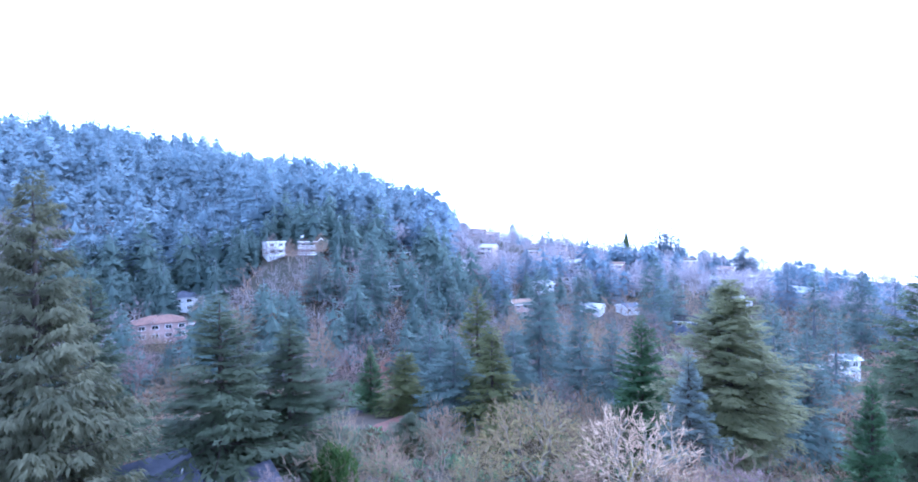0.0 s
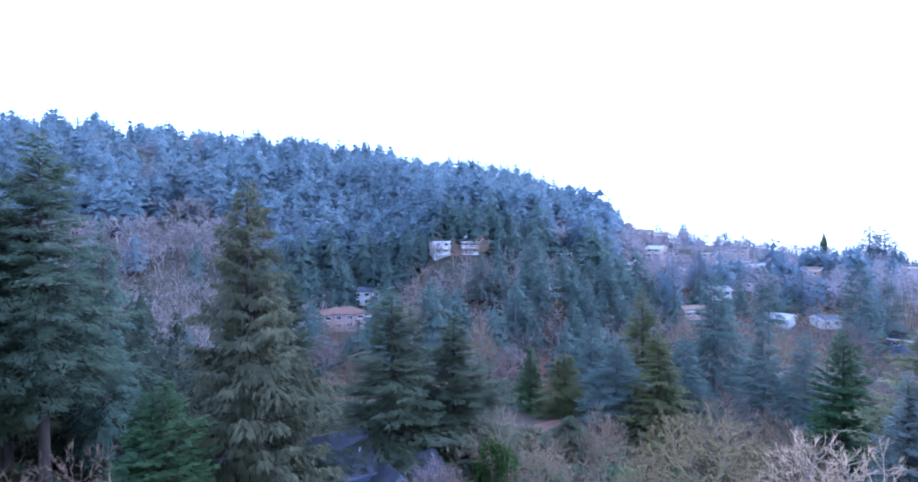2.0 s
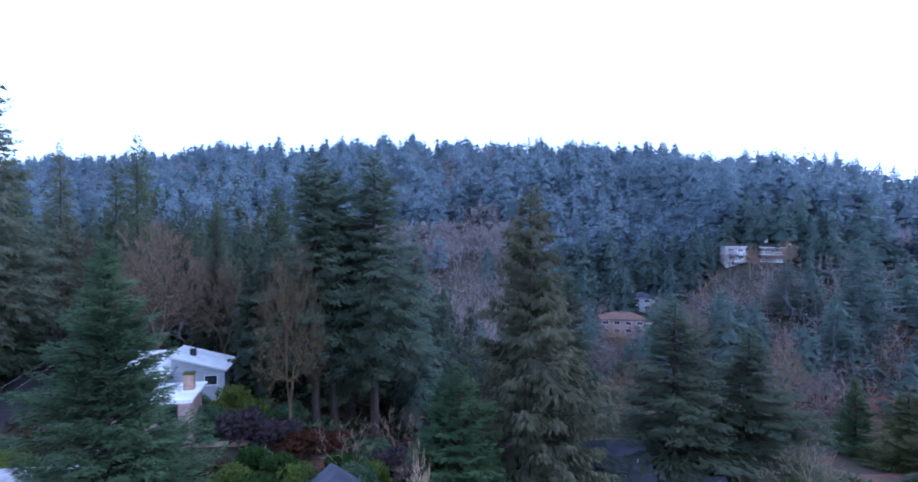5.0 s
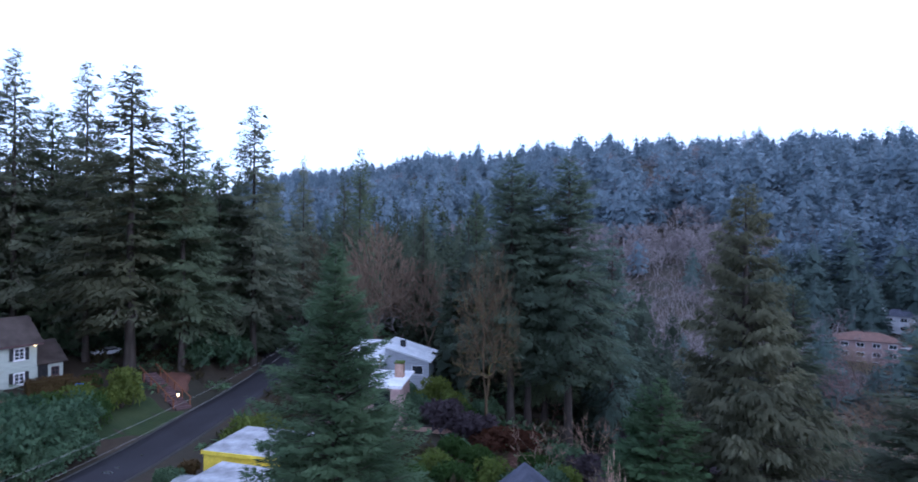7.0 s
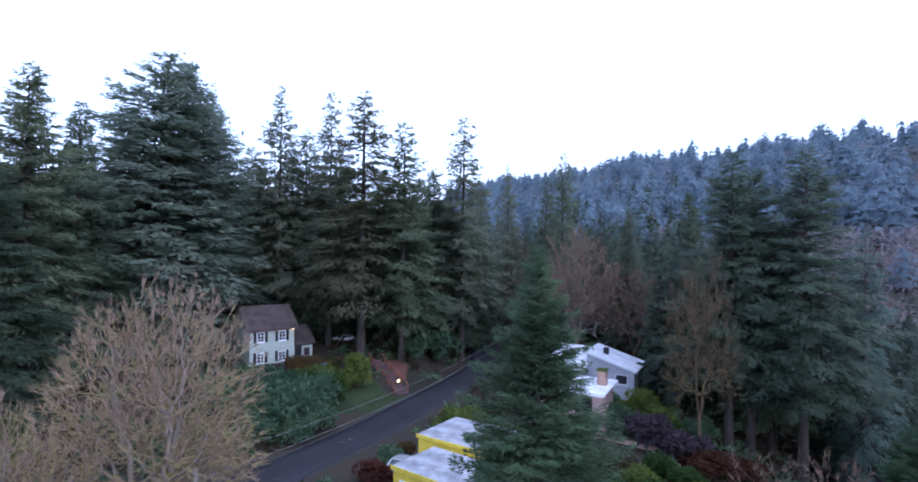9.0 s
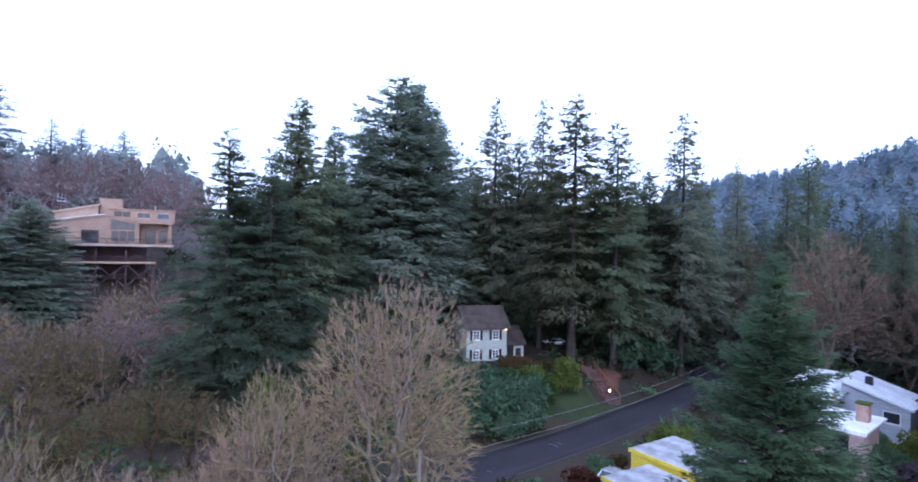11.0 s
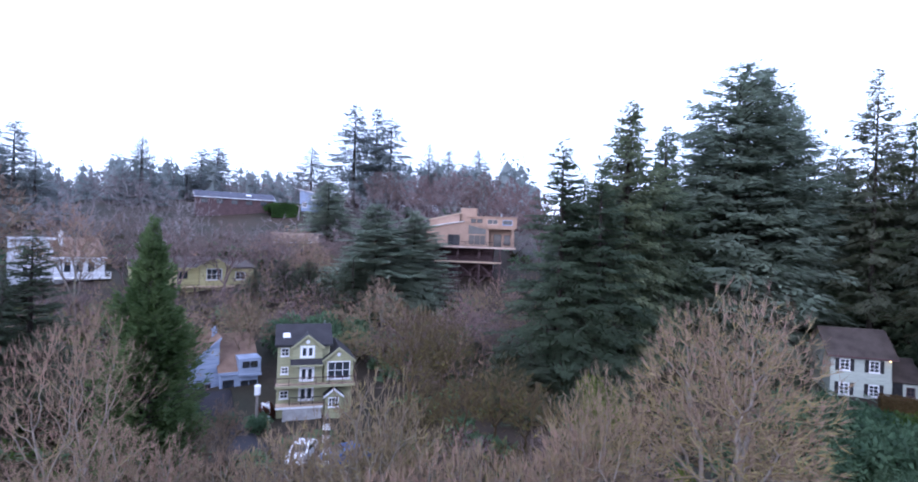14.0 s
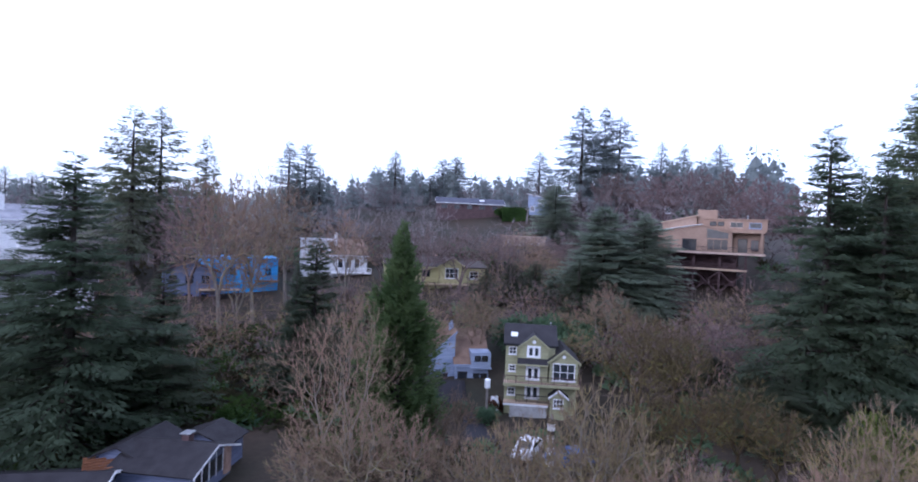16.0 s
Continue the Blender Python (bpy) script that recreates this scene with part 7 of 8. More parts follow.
def hill_woods():
    rng = np.random.default_rng(11)
    n = 10500
    az = rng.uniform(-58, 88, n)
    far = np.interp(az, [-60, -3, 6, 19, 25, 50, 66, 90], [420, 430, 520, 560, 660, 690, 960, 1000])
    r = 135 * (far / 135) ** rng.random(n)
    x, y = -np.sin(np.radians(az)) * r, np.cos(np.radians(az)) * r
    z = ground(x, y)
    mixv = np.sin(x * 0.021 + 2) * np.cos(y * 0.017 + 1) + 0.5 * np.sin(x * 0.05 - y * 0.043) + rng.normal(0, 0.35, n)
    town = np.clip((3 - az) / 9, 0, 1)
    low = np.clip((230 - r) / 80, 0, 1)
    bare = mixv > 0.72 - 0.95 * town - 0.55 * np.clip(1 - np.abs(az - 41) / 9, 0, 1) * (r < 400) - 0.85 * low - 0.35 * np.clip((420 - r) / 120, 0, 1) * np.where((az > 1) & (az < 34) & (r > 205), -0.5, np.where(az > 40, 1.5, 1))
    keep = clear_of(x, y) & (rng.random(n) < np.where(r > 700, 0.7, 1.0)) & ~((az > 60) & (r < 160))
    tall = (12 + 15 * rng.random(n) ** 1.2) * np.where(az < -2, 0.70, 1.0) * np.where(r < 230, 0.8, 1.0)
    tall *= np.where(r > 380, np.where(az > 40, 0.95, 0.84), 1.0) * np.where((az < 0) & (r > 290), 0.5, 1.0)
    crest = np.sin(az * 1.7 + 0.4) * np.sin(az * 0.61 + r * 0.011) + 0.6 * np.sin(az * 4.3 + r * 0.03)
    tall *= 1.0 + 0.16 * crest
    broad = np.where(r > 430, 1.40, 1.45)
    tall *= np.where((r > 430) & (az > 34), 0.92, 1.0)
    under = below_house(x, y)
    tall = np.where(under, rng.uniform(7, 11, n), tall)
    bare |= under & (rng.random(n) < 0.85)
    bare |= (az > -6) & (az < 24) & (r < 207) & (np.random.default_rng(14).random(n) < 0.72)
    con = [(x[i], y[i], z[i] - 0.5, tall[i], tall[i] * broad[i] * rng.uniform(0.9, 1.55), rng.uniform(0, 6.28)) for i in np.flatnonzero(keep & ~bare)]
    dec = [(x[i], y[i], z[i] - 0.5, tall[i] * 0.62, tall[i] * rng.uniform(0.6, 0.9), rng.uniform(0, 6.28)) for i in np.flatnonzero(keep & bare)]
    # low trees that fill the slopes between the houses
    m = 1300
    az2, r2 = rng.uniform(-50, 26, m), rng.uniform(125, 420, m)
    x2, y2 = -np.sin(np.radians(az2)) * r2, np.cos(np.radians(az2)) * r2
    z2 = ground(x2, y2)
    ok = clear_of(x2, y2) & ((az2 < 7) | (r2 < 195))
    dec += [(x2[i], y2[i], z2[i] - 0.5, rng.uniform(8, 13), rng.uniform(9, 14), rng.uniform(0, 6.28)) for i in np.flatnonzero(ok)]
    # low trees just below each house
    for p, d, size in CLEARINGS:
        for _ in range(6):
            q, w = p + rng.uniform(-1, 1) * math.degrees(size / d), d - size * 0.75 - 34 * rng.random()
            dec.append((*ways(q, w), gz(q, w) - 0.5, rng.uniform(5.5, 8.5) + (4 if w < d - 22 else 0), rng.uniform(7, 12), rng.uniform(0, 6.28)))
    rng.shuffle(dec)
    near = [q for q in con if math.hypot(q[0], q[1]) < 235]
    con = [q for q in con if math.hypot(q[0], q[1]) >= 235]
    dec_near = [q for q in dec if math.hypot(q[0], q[1]) < 240]
    dec = [q for q in dec if math.hypot(q[0], q[1]) >= 240]
    dec_near.sort(key=lambda q: math.atan2(-q[0], q[1]) + rng.normal(0, 0.35), reverse=True)
    part_way = len(dec_near) * 11 // 20
    east = [q for q in dec if math.degrees(math.atan2(-q[0], q[1])) < 8]
    dec = [q for q in dec if math.degrees(math.atan2(-q[0], q[1])) >= 8]
    town_firs = [q for q in con if math.degrees(math.atan2(-q[0], q[1])) < 5]
    con = [q for q in con if math.degrees(math.atan2(-q[0], q[1])) >= 5]
    scatter("town_firs", [far_conifer(rng, 120, 0.5 + 0.1 * k) for k in range(5)], town_firs, "firs among the hillside houses, tinted pale blue for haze", HAZE_NEEDLE, FAR_BARK)
    scatter("valley_firs", [far_conifer(rng, 330, 0.75 + 0.07 * k) for k in range(5)], near[:330], "firs along the valley floor with thin haze in their colour", MID_NEEDLE, FAR_BARK)
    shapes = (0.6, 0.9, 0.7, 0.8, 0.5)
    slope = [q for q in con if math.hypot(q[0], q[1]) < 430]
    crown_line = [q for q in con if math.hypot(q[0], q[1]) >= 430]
    scatter("hillside_firs", [far_conifer(rng, 140, shapes[k % 5]) for k in range(10)], slope[:2300], "hillside covered in distant firs with haze blue in their colour", FAR_NEEDLE, FAR_BARK)
    scatter("hilltop_firs", [far_conifer(rng, 120, shapes[k % 5]) for k in range(10)], crown_line[:2600], "far hilltop covered in firs tinted blue for haze", FAR_NEEDLE, FAR_BARK)
    scatter("hillside_bare_trees", [far_bare(rng, 80, 2.1) for _ in range(6)], dec, "bare mauve-brown trees scattered over the hillside, paled for haze", FAR_TWIG, FAR_TWIG)
    scatter("hillside_tan_trees", [far_bare(rng, 80, 2.1) for _ in range(6)], east, "bare trees between the hillside houses, paled for haze", HAZE_TWIG, HAZE_TWIG)
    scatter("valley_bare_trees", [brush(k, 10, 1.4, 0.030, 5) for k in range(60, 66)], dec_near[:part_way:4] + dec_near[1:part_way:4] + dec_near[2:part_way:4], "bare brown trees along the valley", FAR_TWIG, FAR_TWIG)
    scatter("valley_tan_trees", [brush(k, 10, 1.4, 0.030, 5) for k in range(66, 72)], dec_near[part_way::4] + dec_near[part_way + 1::4] + dec_near[part_way + 2::4], "bare tan trees along the valley", TWIG["tan"], TWIG["tan"])


hill_woods()


def back_woods():
    """The belts behind the near firs, and on the plateau."""
    rng = np.random.default_rng(12)
    n = 4000
    az = rng.uniform(62, 212, n)
    r = np.exp(rng.uniform(math.log(105), math.log(420), n))
    firs = (az > 62) & (az < 126) & (r > 118)
    plateau = (az >= 134) & (r > 182) & (rng.random(n) < 0.8)
    x, y = -np.sin(np.radians(az)) * r, np.cos(np.radians(az)) * r
    z = ground(x, y)
    tall = np.where(az < 138, rng.uniform(14, 27, n), np.where(az < 153, rng.uniform(13, 21, n), rng.uniform(7, 15, n)))
    con = [(x[i], y[i], z[i] - 0.5, tall[i], tall[i] * rng.uniform(0.9, 1.5), rng.uniform(0, 6.28)) for i in np.flatnonzero(firs)]
    scatter("background_firs", [far_conifer(rng, 170, 0.7) for _ in range(4)], con[:560], "belt of dark firs behind the gardens", NEEDLE["dark"], BARK)
    con = [(x[i], y[i], z[i] - 0.5, tall[i], tall[i] * rng.uniform(1.0, 1.55), rng.uniform(0, 6.28)) for i in np.flatnonzero(plateau)]
    scatter("plateau_firs", [far_conifer(rng, 95, 0.5 + 0.1 * k) for k in range(5)], con[:1000], "belt of distant firs on the plateau, greyed for haze", PLATEAU_NEEDLE, BARK)
    low = ((az > 136) & (r > 112) & (r < 200)) | ((az > 70) & (az < 136) & (r < 135))
    dec = [(x[i], y[i], z[i] - 0.5, rng.uniform(8, 14), rng.uniform(9, 14), rng.uniform(0, 6.28)) for i in np.flatnonzero(low & clear_houses(x, y))]
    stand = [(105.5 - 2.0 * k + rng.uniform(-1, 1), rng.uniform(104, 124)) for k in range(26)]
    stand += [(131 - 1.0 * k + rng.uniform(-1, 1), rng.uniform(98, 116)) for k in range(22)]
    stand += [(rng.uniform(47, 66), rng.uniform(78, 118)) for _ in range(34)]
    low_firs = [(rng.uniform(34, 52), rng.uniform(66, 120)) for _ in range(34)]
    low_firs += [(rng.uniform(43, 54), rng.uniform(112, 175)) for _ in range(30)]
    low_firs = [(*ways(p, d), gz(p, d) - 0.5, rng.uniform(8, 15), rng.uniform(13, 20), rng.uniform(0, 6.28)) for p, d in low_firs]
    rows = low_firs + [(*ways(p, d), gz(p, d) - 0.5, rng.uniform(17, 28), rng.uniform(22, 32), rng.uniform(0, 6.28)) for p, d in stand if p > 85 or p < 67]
    scatter("understorey_firs", [far_conifer(rng, 600, 0.7) for _ in range(4)], rows, "young firs in shade-darkened green filling the stand behind", SHADE_NEEDLE, BARK)
    m = 820
    az2 = rng.uniform(133, 210, m)
    r2 = rng.uniform(62, 114, m)
    x2, y2 = -np.sin(np.radians(az2)) * r2, np.cos(np.radians(az2)) * r2
    z2, ok2 = ground(x2, y2), clear_houses(x2, y2)
    slope = [(x2[i], y2[i], z2[i] - 0.4, rng.uniform(4, 8), rng.uniform(5, 9), rng.uniform(0, 6.28)) for i in np.flatnonzero(ok2)]
    m = 620
    az3 = rng.uniform(-48, 57, m)
    r3 = 46 + 105 * rng.random(m)
    x3, y3 = -np.sin(np.radians(az3)) * r3, np.cos(np.radians(az3)) * r3
    z3, ok3 = ground(x3, y3), clear_houses(x3, y3) & (np.hypot(x3 - ways(6.2, 90)[0], y3 - ways(6.2, 90)[1]) > 20) & (np.hypot(x3 - ways(6.8, 120)[0], y3 - ways(6.8, 120)[1]) > 12)
    valley = [(x3[i], y3[i], z3[i] - 0.4, rng.uniform(4, 9), rng.uniform(5, 9), rng.uniform(0, 6.28)) for i in np.flatnonzero(ok3)]
    scatter("valley_brush", [brush(k) for k in range(94, 97)], valley[:200], "brown leafless brush on the valley floor", TWIG["rust"], TWIG["rust"])
    scatter("valley_tan_brush", [brush(k) for k in range(97, 100)], valley[200:400], "tan leafless brush on the valley floor", TWIG["tan"], TWIG["tan"])
    scatter("slope_brush", [brush(k) for k in range(90, 93)], slope[:190], "brown leafless brush on the slope between houses", TWIG["purple"], TWIG["purple"])
    scatter("slope_tan_brush", [brush(k) for k in range(83, 86)], slope[190:310], "tan leafless brush on the slope between houses", TWIG["tan"], TWIG["tan"])
    scatter("slope_mossy_brush", [brush(k) for k in range(86, 89)], slope[310:430], "mossy leafless brush on the slope between houses", TWIG["mossy"], TWIG["mossy"])
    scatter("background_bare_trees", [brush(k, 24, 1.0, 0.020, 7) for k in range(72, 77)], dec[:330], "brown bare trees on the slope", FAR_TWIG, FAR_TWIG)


def clear_houses(x, y):
    ok = np.ones(len(x), bool)
    for az, r, size in HOUSE_SPOTS:
        cx, cy = ways(az, r)
        ok &= np.hypot(x - cx, y - cy) > size
    return ok


HOUSE_SPOTS = [(57.2, 41, 5), (156, 64, 9), (163.3, 69, 8), (106, 84, 11), (140.8, 112, 14), (188, 98, 14), (178, 106, 10), (169, 102, 12), (158.6, 129, 12), (164, 155, 14), (157.4, 158, 8), (146, 165, 10),
               (191, 46, 11), (201, 42, 8), (204, 122, 10), (71.5, 80, 8), (73, 62, 8), (87, 50, 8), (90, 43, 7), (27, 52, 10), (204, 95, 9)]
back_woods()


def undergrowth():
    rng = np.random.default_rng(13)
    n = 5200
    az = rng.uniform(-60, 215, n)
    r = 22 + 110 * rng.random(n) ** 0.8
    x, y = -np.sin(np.radians(az)) * r, np.cos(np.radians(az)) * r
    road = np.sqrt(((np.stack([x, y], -1)[:, None] - ROAD_LINE[None]) ** 2).sum(-1)).min(1)
    lawn = np.hypot(x - ways(98, 69.5)[0], y - ways(98, 69.5)[1]) < 8
    bank = np.hypot(x - ways(6.2, 90)[0], y - ways(6.2, 90)[1]) < 13
    keep = (road > 4.6) & ~lawn & ~bank & clear_houses(x, y)
    x, y, z = x[keep], y[keep], ground(x[keep], y[keep])
    protos = []
    for _ in range(5):
        m = 46
        d = unit(rng.normal(0, 1, (m, 3)))
        d[:, 2] = np.abs(d[:, 2])
        base = d * rng.uniform(0.35, 1.0, (m, 1)) * [1, 1, 0.75]
        way = unit(d + rng.normal(0, 0.6, (m, 3)))
        side = unit(np.cross(way, rng.normal(0, 1, (m, 3))))
        ln = rng.uniform(0.25, 0.55, m)
        protos.append((*sprays(base, way, side, ln * 1.2, ln * 0.36, 0.1), prisms(np.array([[0, 0, -0.2]]), np.array([[0, 0, 0.6]]), np.array([0.04]), np.array([0.02]))))
    rows = [(a, b, c - 0.1, rng.uniform(0.6, 2.2), rng.uniform(0.8, 2.2), rng.uniform(0, 6.28)) for a, b, c in zip(x, y, z)]
    scatter("undergrowth", protos, rows[:2200], "low brown and green undergrowth", LEAF["under"], BARK)
    m = 640
    p, q = rng.uniform(171, 208, m), rng.uniform(40, 96, m)
    gx, gy = -np.sin(np.radians(p)) * q, np.cos(np.radians(p)) * q
    far_road = np.sqrt(((np.stack([gx, gy], -1)[:, None] - ROAD_LINE[None]) ** 2).sum(-1)).min(1) > 4.2
    ok = clear_houses(gx, gy) & far_road
    gz_all = ground(gx, gy)
    garden = [(gx[i], gy[i], gz_all[i] - 0.1, rng.uniform(0.8, 2.2), rng.uniform(1.2, 2.8), rng.uniform(0, 6.28)) for i in np.flatnonzero(ok)]
    scatter("garden_undergrowth", protos, garden[::2], "dark brown bracken and shrubs on the garden slope", LEAF["under"], BARK)
    scatter("garden_evergreens", protos, garden[1::2], "dark evergreen shrubs on the garden slope", LEAF["ivy"], BARK)
    scatter("evergreen_undergrowth", protos, rows[2200:4200], "low evergreen undergrowth among the trees", LEAF["rhodo"], BARK)


undergrowth()


# ---- shrubs and hedges ----
def shrub_meshes(seed, lobes, n, leaf, flat=0.85):
    """Stems and leaves of a lobed bush, one metre in radius and height."""
    rng = np.random.default_rng(seed)
    th = rng.uniform(0, 6.2832, lobes)
    rr = rng.uniform(0.1, 0.62, lobes)
    mid = np.stack([rr * np.cos(th), rr * np.sin(th), rng.uniform(0.25, 0.72, lobes) - 0.25 * rr], -1)
    size = rng.uniform(0.26, 0.44, lobes)
    k = rng.integers(0, lobes, n)
    d = unit(rng.normal(0, 1, (n, 3)))
    d[:, 2] = np.where(d[:, 2] < -0.2, -d[:, 2], d[:, 2])
    pos = mid[k] + d * (size[k] * rng.uniform(0.72, 1.05, n))[:, None] * [1, 1, flat]
    pos[:, 2] = np.maximum(pos[:, 2], 0.02)
    way = unit(d + rng.normal(0, 0.55, (n, 3)) + [0, 0, -0.15])
    side = unit(np.cross(way, rng.normal(0, 1, (n, 3))))
    ln = leaf * rng.uniform(0.6, 1.4, n)
    v, f = sprays(pos, way, side, ln * 1.1, ln * rng.uniform(0.28, 0.42, n), 0.15)
    f, nrm = leafy(v, f, d + [0, 0, 0.35], 0.6)
    leaves = from_arrays("foliage", v, f, nrm)
    p0 = np.zeros((lobes, 3))
    p0[:, 2] = -0.15
    stems = from_arrays("stem", *prisms(p0, mid, np.full(lobes, 0.03), np.full(lobes, 0.012)))
    return stems, leaves


SHRUB_BANK = {}
SHRUB_WORDS = {
    "rhodo": ("shrub", "large dark green rhododendron bush"), "bright": ("shrub", "bright yellow-green laurel bush"), "ivy": ("ivy_clump", "green ivy clump climbing a bare tree"),
    "mauve": ("shrub", "leafless mauve-grey shrub with fine twigs"), "red": ("shrub", "low rusty red winter shrub"), "brown": ("shrub", "dry brown shrub with curled leaves"),
    "hedge": ("shrub", "mid-green rounded garden shrub"),
}


def shrub(az, r, radius, height, style, up=0.0, form=0):
    if (style, form) not in SHRUB_BANK:
        n, leaf = ((1500, 0.14), (1000, 0.15), (2900, 0.10))[form]
        if style == "mauve":
            leaf *= 1.1
        SHRUB_BANK[style, form] = shrub_meshes(70 + 3 * len(style) + form, 11 + form * 5, n, leaf)
    stems, leaves = SHRUB_BANK[style, form]
    name, words = SHRUB_WORDS[style]
    ob = thing(name, Matrix.LocRotScale((*ways(az, r), gz(az, r) + up - 0.1), Euler((0, 0, az * 1.7 + r)), (radius, radius, height)), words, "shrub", "garden shrubs")
    put("stem", stems, BARK, ob)
    put("foliage", leaves, LEAF[style], ob)


ROADSIDE_SHRUBS = [
    (107.6, 63, 4.2, 6.2, "rhodo"), (104.8, 60, 4.0, 5.2, "rhodo"), (102.4, 62, 4.0, 5.2, "rhodo"), (105.4, 67, 4.0, 4.6, "rhodo"), (100.6, 65, 3.4, 4.8, "rhodo"),
    (103.0, 69, 3.4, 3.6, "hedge"), (100.2, 70.5, 3.0, 3.8, "bright"), (97.3, 71.5, 2.7, 4.8, "bright"), (99.2, 67.5, 2.4, 3.8, "hedge"), (110.4, 63, 4.0, 5.6, "rhodo"),
    (107.0, 57, 2.8, 3.2, "rhodo"), (103.2, 57.5, 2.6, 3.0, "rhodo"), (100.8, 60, 2.6, 3.2, "rhodo"), (99.5, 80, 1.6, 1.7, "hedge"),
]
BEHIND_SHRUBS = [
    (101.8, 97, 4.0, 4.4, "rhodo"), (99.6, 99, 4.0, 4.6, "rhodo"), (97.4, 96, 3.2, 3.4, "rhodo"), (103.4, 101, 4.2, 5.0, "rhodo"), (91.0, 84, 3.0, 4.0, "rhodo"),
    (88.6, 88, 3.4, 5.2, "rhodo"), (87.4, 94, 3.0, 4.6, "rhodo"), (90.0, 90, 3.2, 4.4, "rhodo"), (86.0, 103, 2.4, 3.0, "rhodo"), (79.3, 101, 3.0, 3.4, "hedge"),
    (127.4, 56, 2.4, 6.5, "bright"), (126.0, 58, 2.2, 5.0, "bright"), (159.0, 73, 4.0, 6.0, "rhodo"), (155.4, 72, 4.2, 6.6, "rhodo"), (152.6, 74, 3.4, 5.2, "rhodo"),
]
GARDEN_SHRUBS = [
    (68.2, 70, 3.2, 4.0, "bright"), (66.4, 66, 2.6, 3.4, "bright"), (70.2, 64, 2.8, 3.6, "rhodo"), (67.2, 61, 3.6, 3.6, "mauve"), (64.2, 59, 3.0, 3.0, "mauve"),
    (65.2, 63, 2.6, 2.8, "hedge"), (61.6, 57, 3.2, 2.4, "red"), (59.2, 60, 3.0, 2.2, "red"), (61.6, 47, 2.4, 3.2, "bright"), (59.2, 46, 2.6, 3.2, "rhodo"),
    (56.6, 47, 2.7, 3.8, "rhodo"), (54.6, 49, 2.2, 3.6, "bright"), (63.4, 51, 2.2, 2.6, "hedge"), (68.0, 50, 2.6, 2.2, "bright"), (70.4, 47, 2.4, 2.0, "hedge"),
]
GARDEN_SHRUBS_LOW = [
    (46.4, 58, 3.2, 3.6, "rhodo"), (44.0, 66, 3.4, 4.0, "rhodo"), (41.6, 60, 3.0, 3.4, "mauve"), (47.6, 70, 3.0, 3.6, "mauve"),
    (65.8, 47, 2.6, 2.4, "hedge"), (52.4, 56, 2.6, 3.2, "mauve"), (50.4, 52, 2.4, 3.0, "mauve"), (57.8, 53, 2.4, 2.6, "hedge"), (66.0, 53, 2.0, 2.6, "hedge"),
    (72.4, 52, 1.8, 2.0, "brown"), (62.4, 66, 2.6, 3.4, "rhodo"), (48.6, 62, 3.0, 3.6, "rhodo"), (54.8, 58, 3.0, 3.2, "rhodo"), (70.8, 72, 2.0, 2.6, "rhodo"),
    (87.0, 56.5, 2.6, 3.4, "bright"), (84.6, 58, 2.4, 3.0, "bright"), (93.6, 49.2, 1.7, 2.2, "rhodo"), (95.2, 46.2, 1.9, 1.9, "red"), (91.8, 50.8, 1.2, 1.9, "brown"),
]
OTHER_SHRUBS = [
    (161.4, 57, 1.8, 2.0, "rhodo"), (160.8, 60, 1.3, 1.8, "red"), (164.3, 59, 1.6, 1.6, "rhodo"), (168.2, 59, 2.4, 3.4, "rhodo"), (13.2, 49, 2.2, 6.0, "ivy"),
    (118.4, 38.6, 2.2, 5.6, "bright"), (112.8, 38.8, 1.6, 3.6, "bright"), (197.5, 58, 2.6, 2.4, "rhodo"), (193.8, 62, 2.6, 2.8, "hedge"), (187.0, 57, 2.4, 2.0, "hedge"),
    (159.4, 154, 4.0, 3.2, "hedge"), (161.0, 154, 3.4, 3.0, "hedge"), (143.0, 158, 4.5, 3.4, "rhodo"), (147.4, 158, 4.0, 3.0, "rhodo"), (150.8, 156, 4.0, 3.0, "rhodo"),
]
for row in ROADSIDE_SHRUBS + BEHIND_SHRUBS + GARDEN_SHRUBS + GARDEN_SHRUBS_LOW + OTHER_SHRUBS:
    shrub(*row, form=2 if row[1] < 75 and row[4] in ("rhodo", "bright", "hedge") else 0)


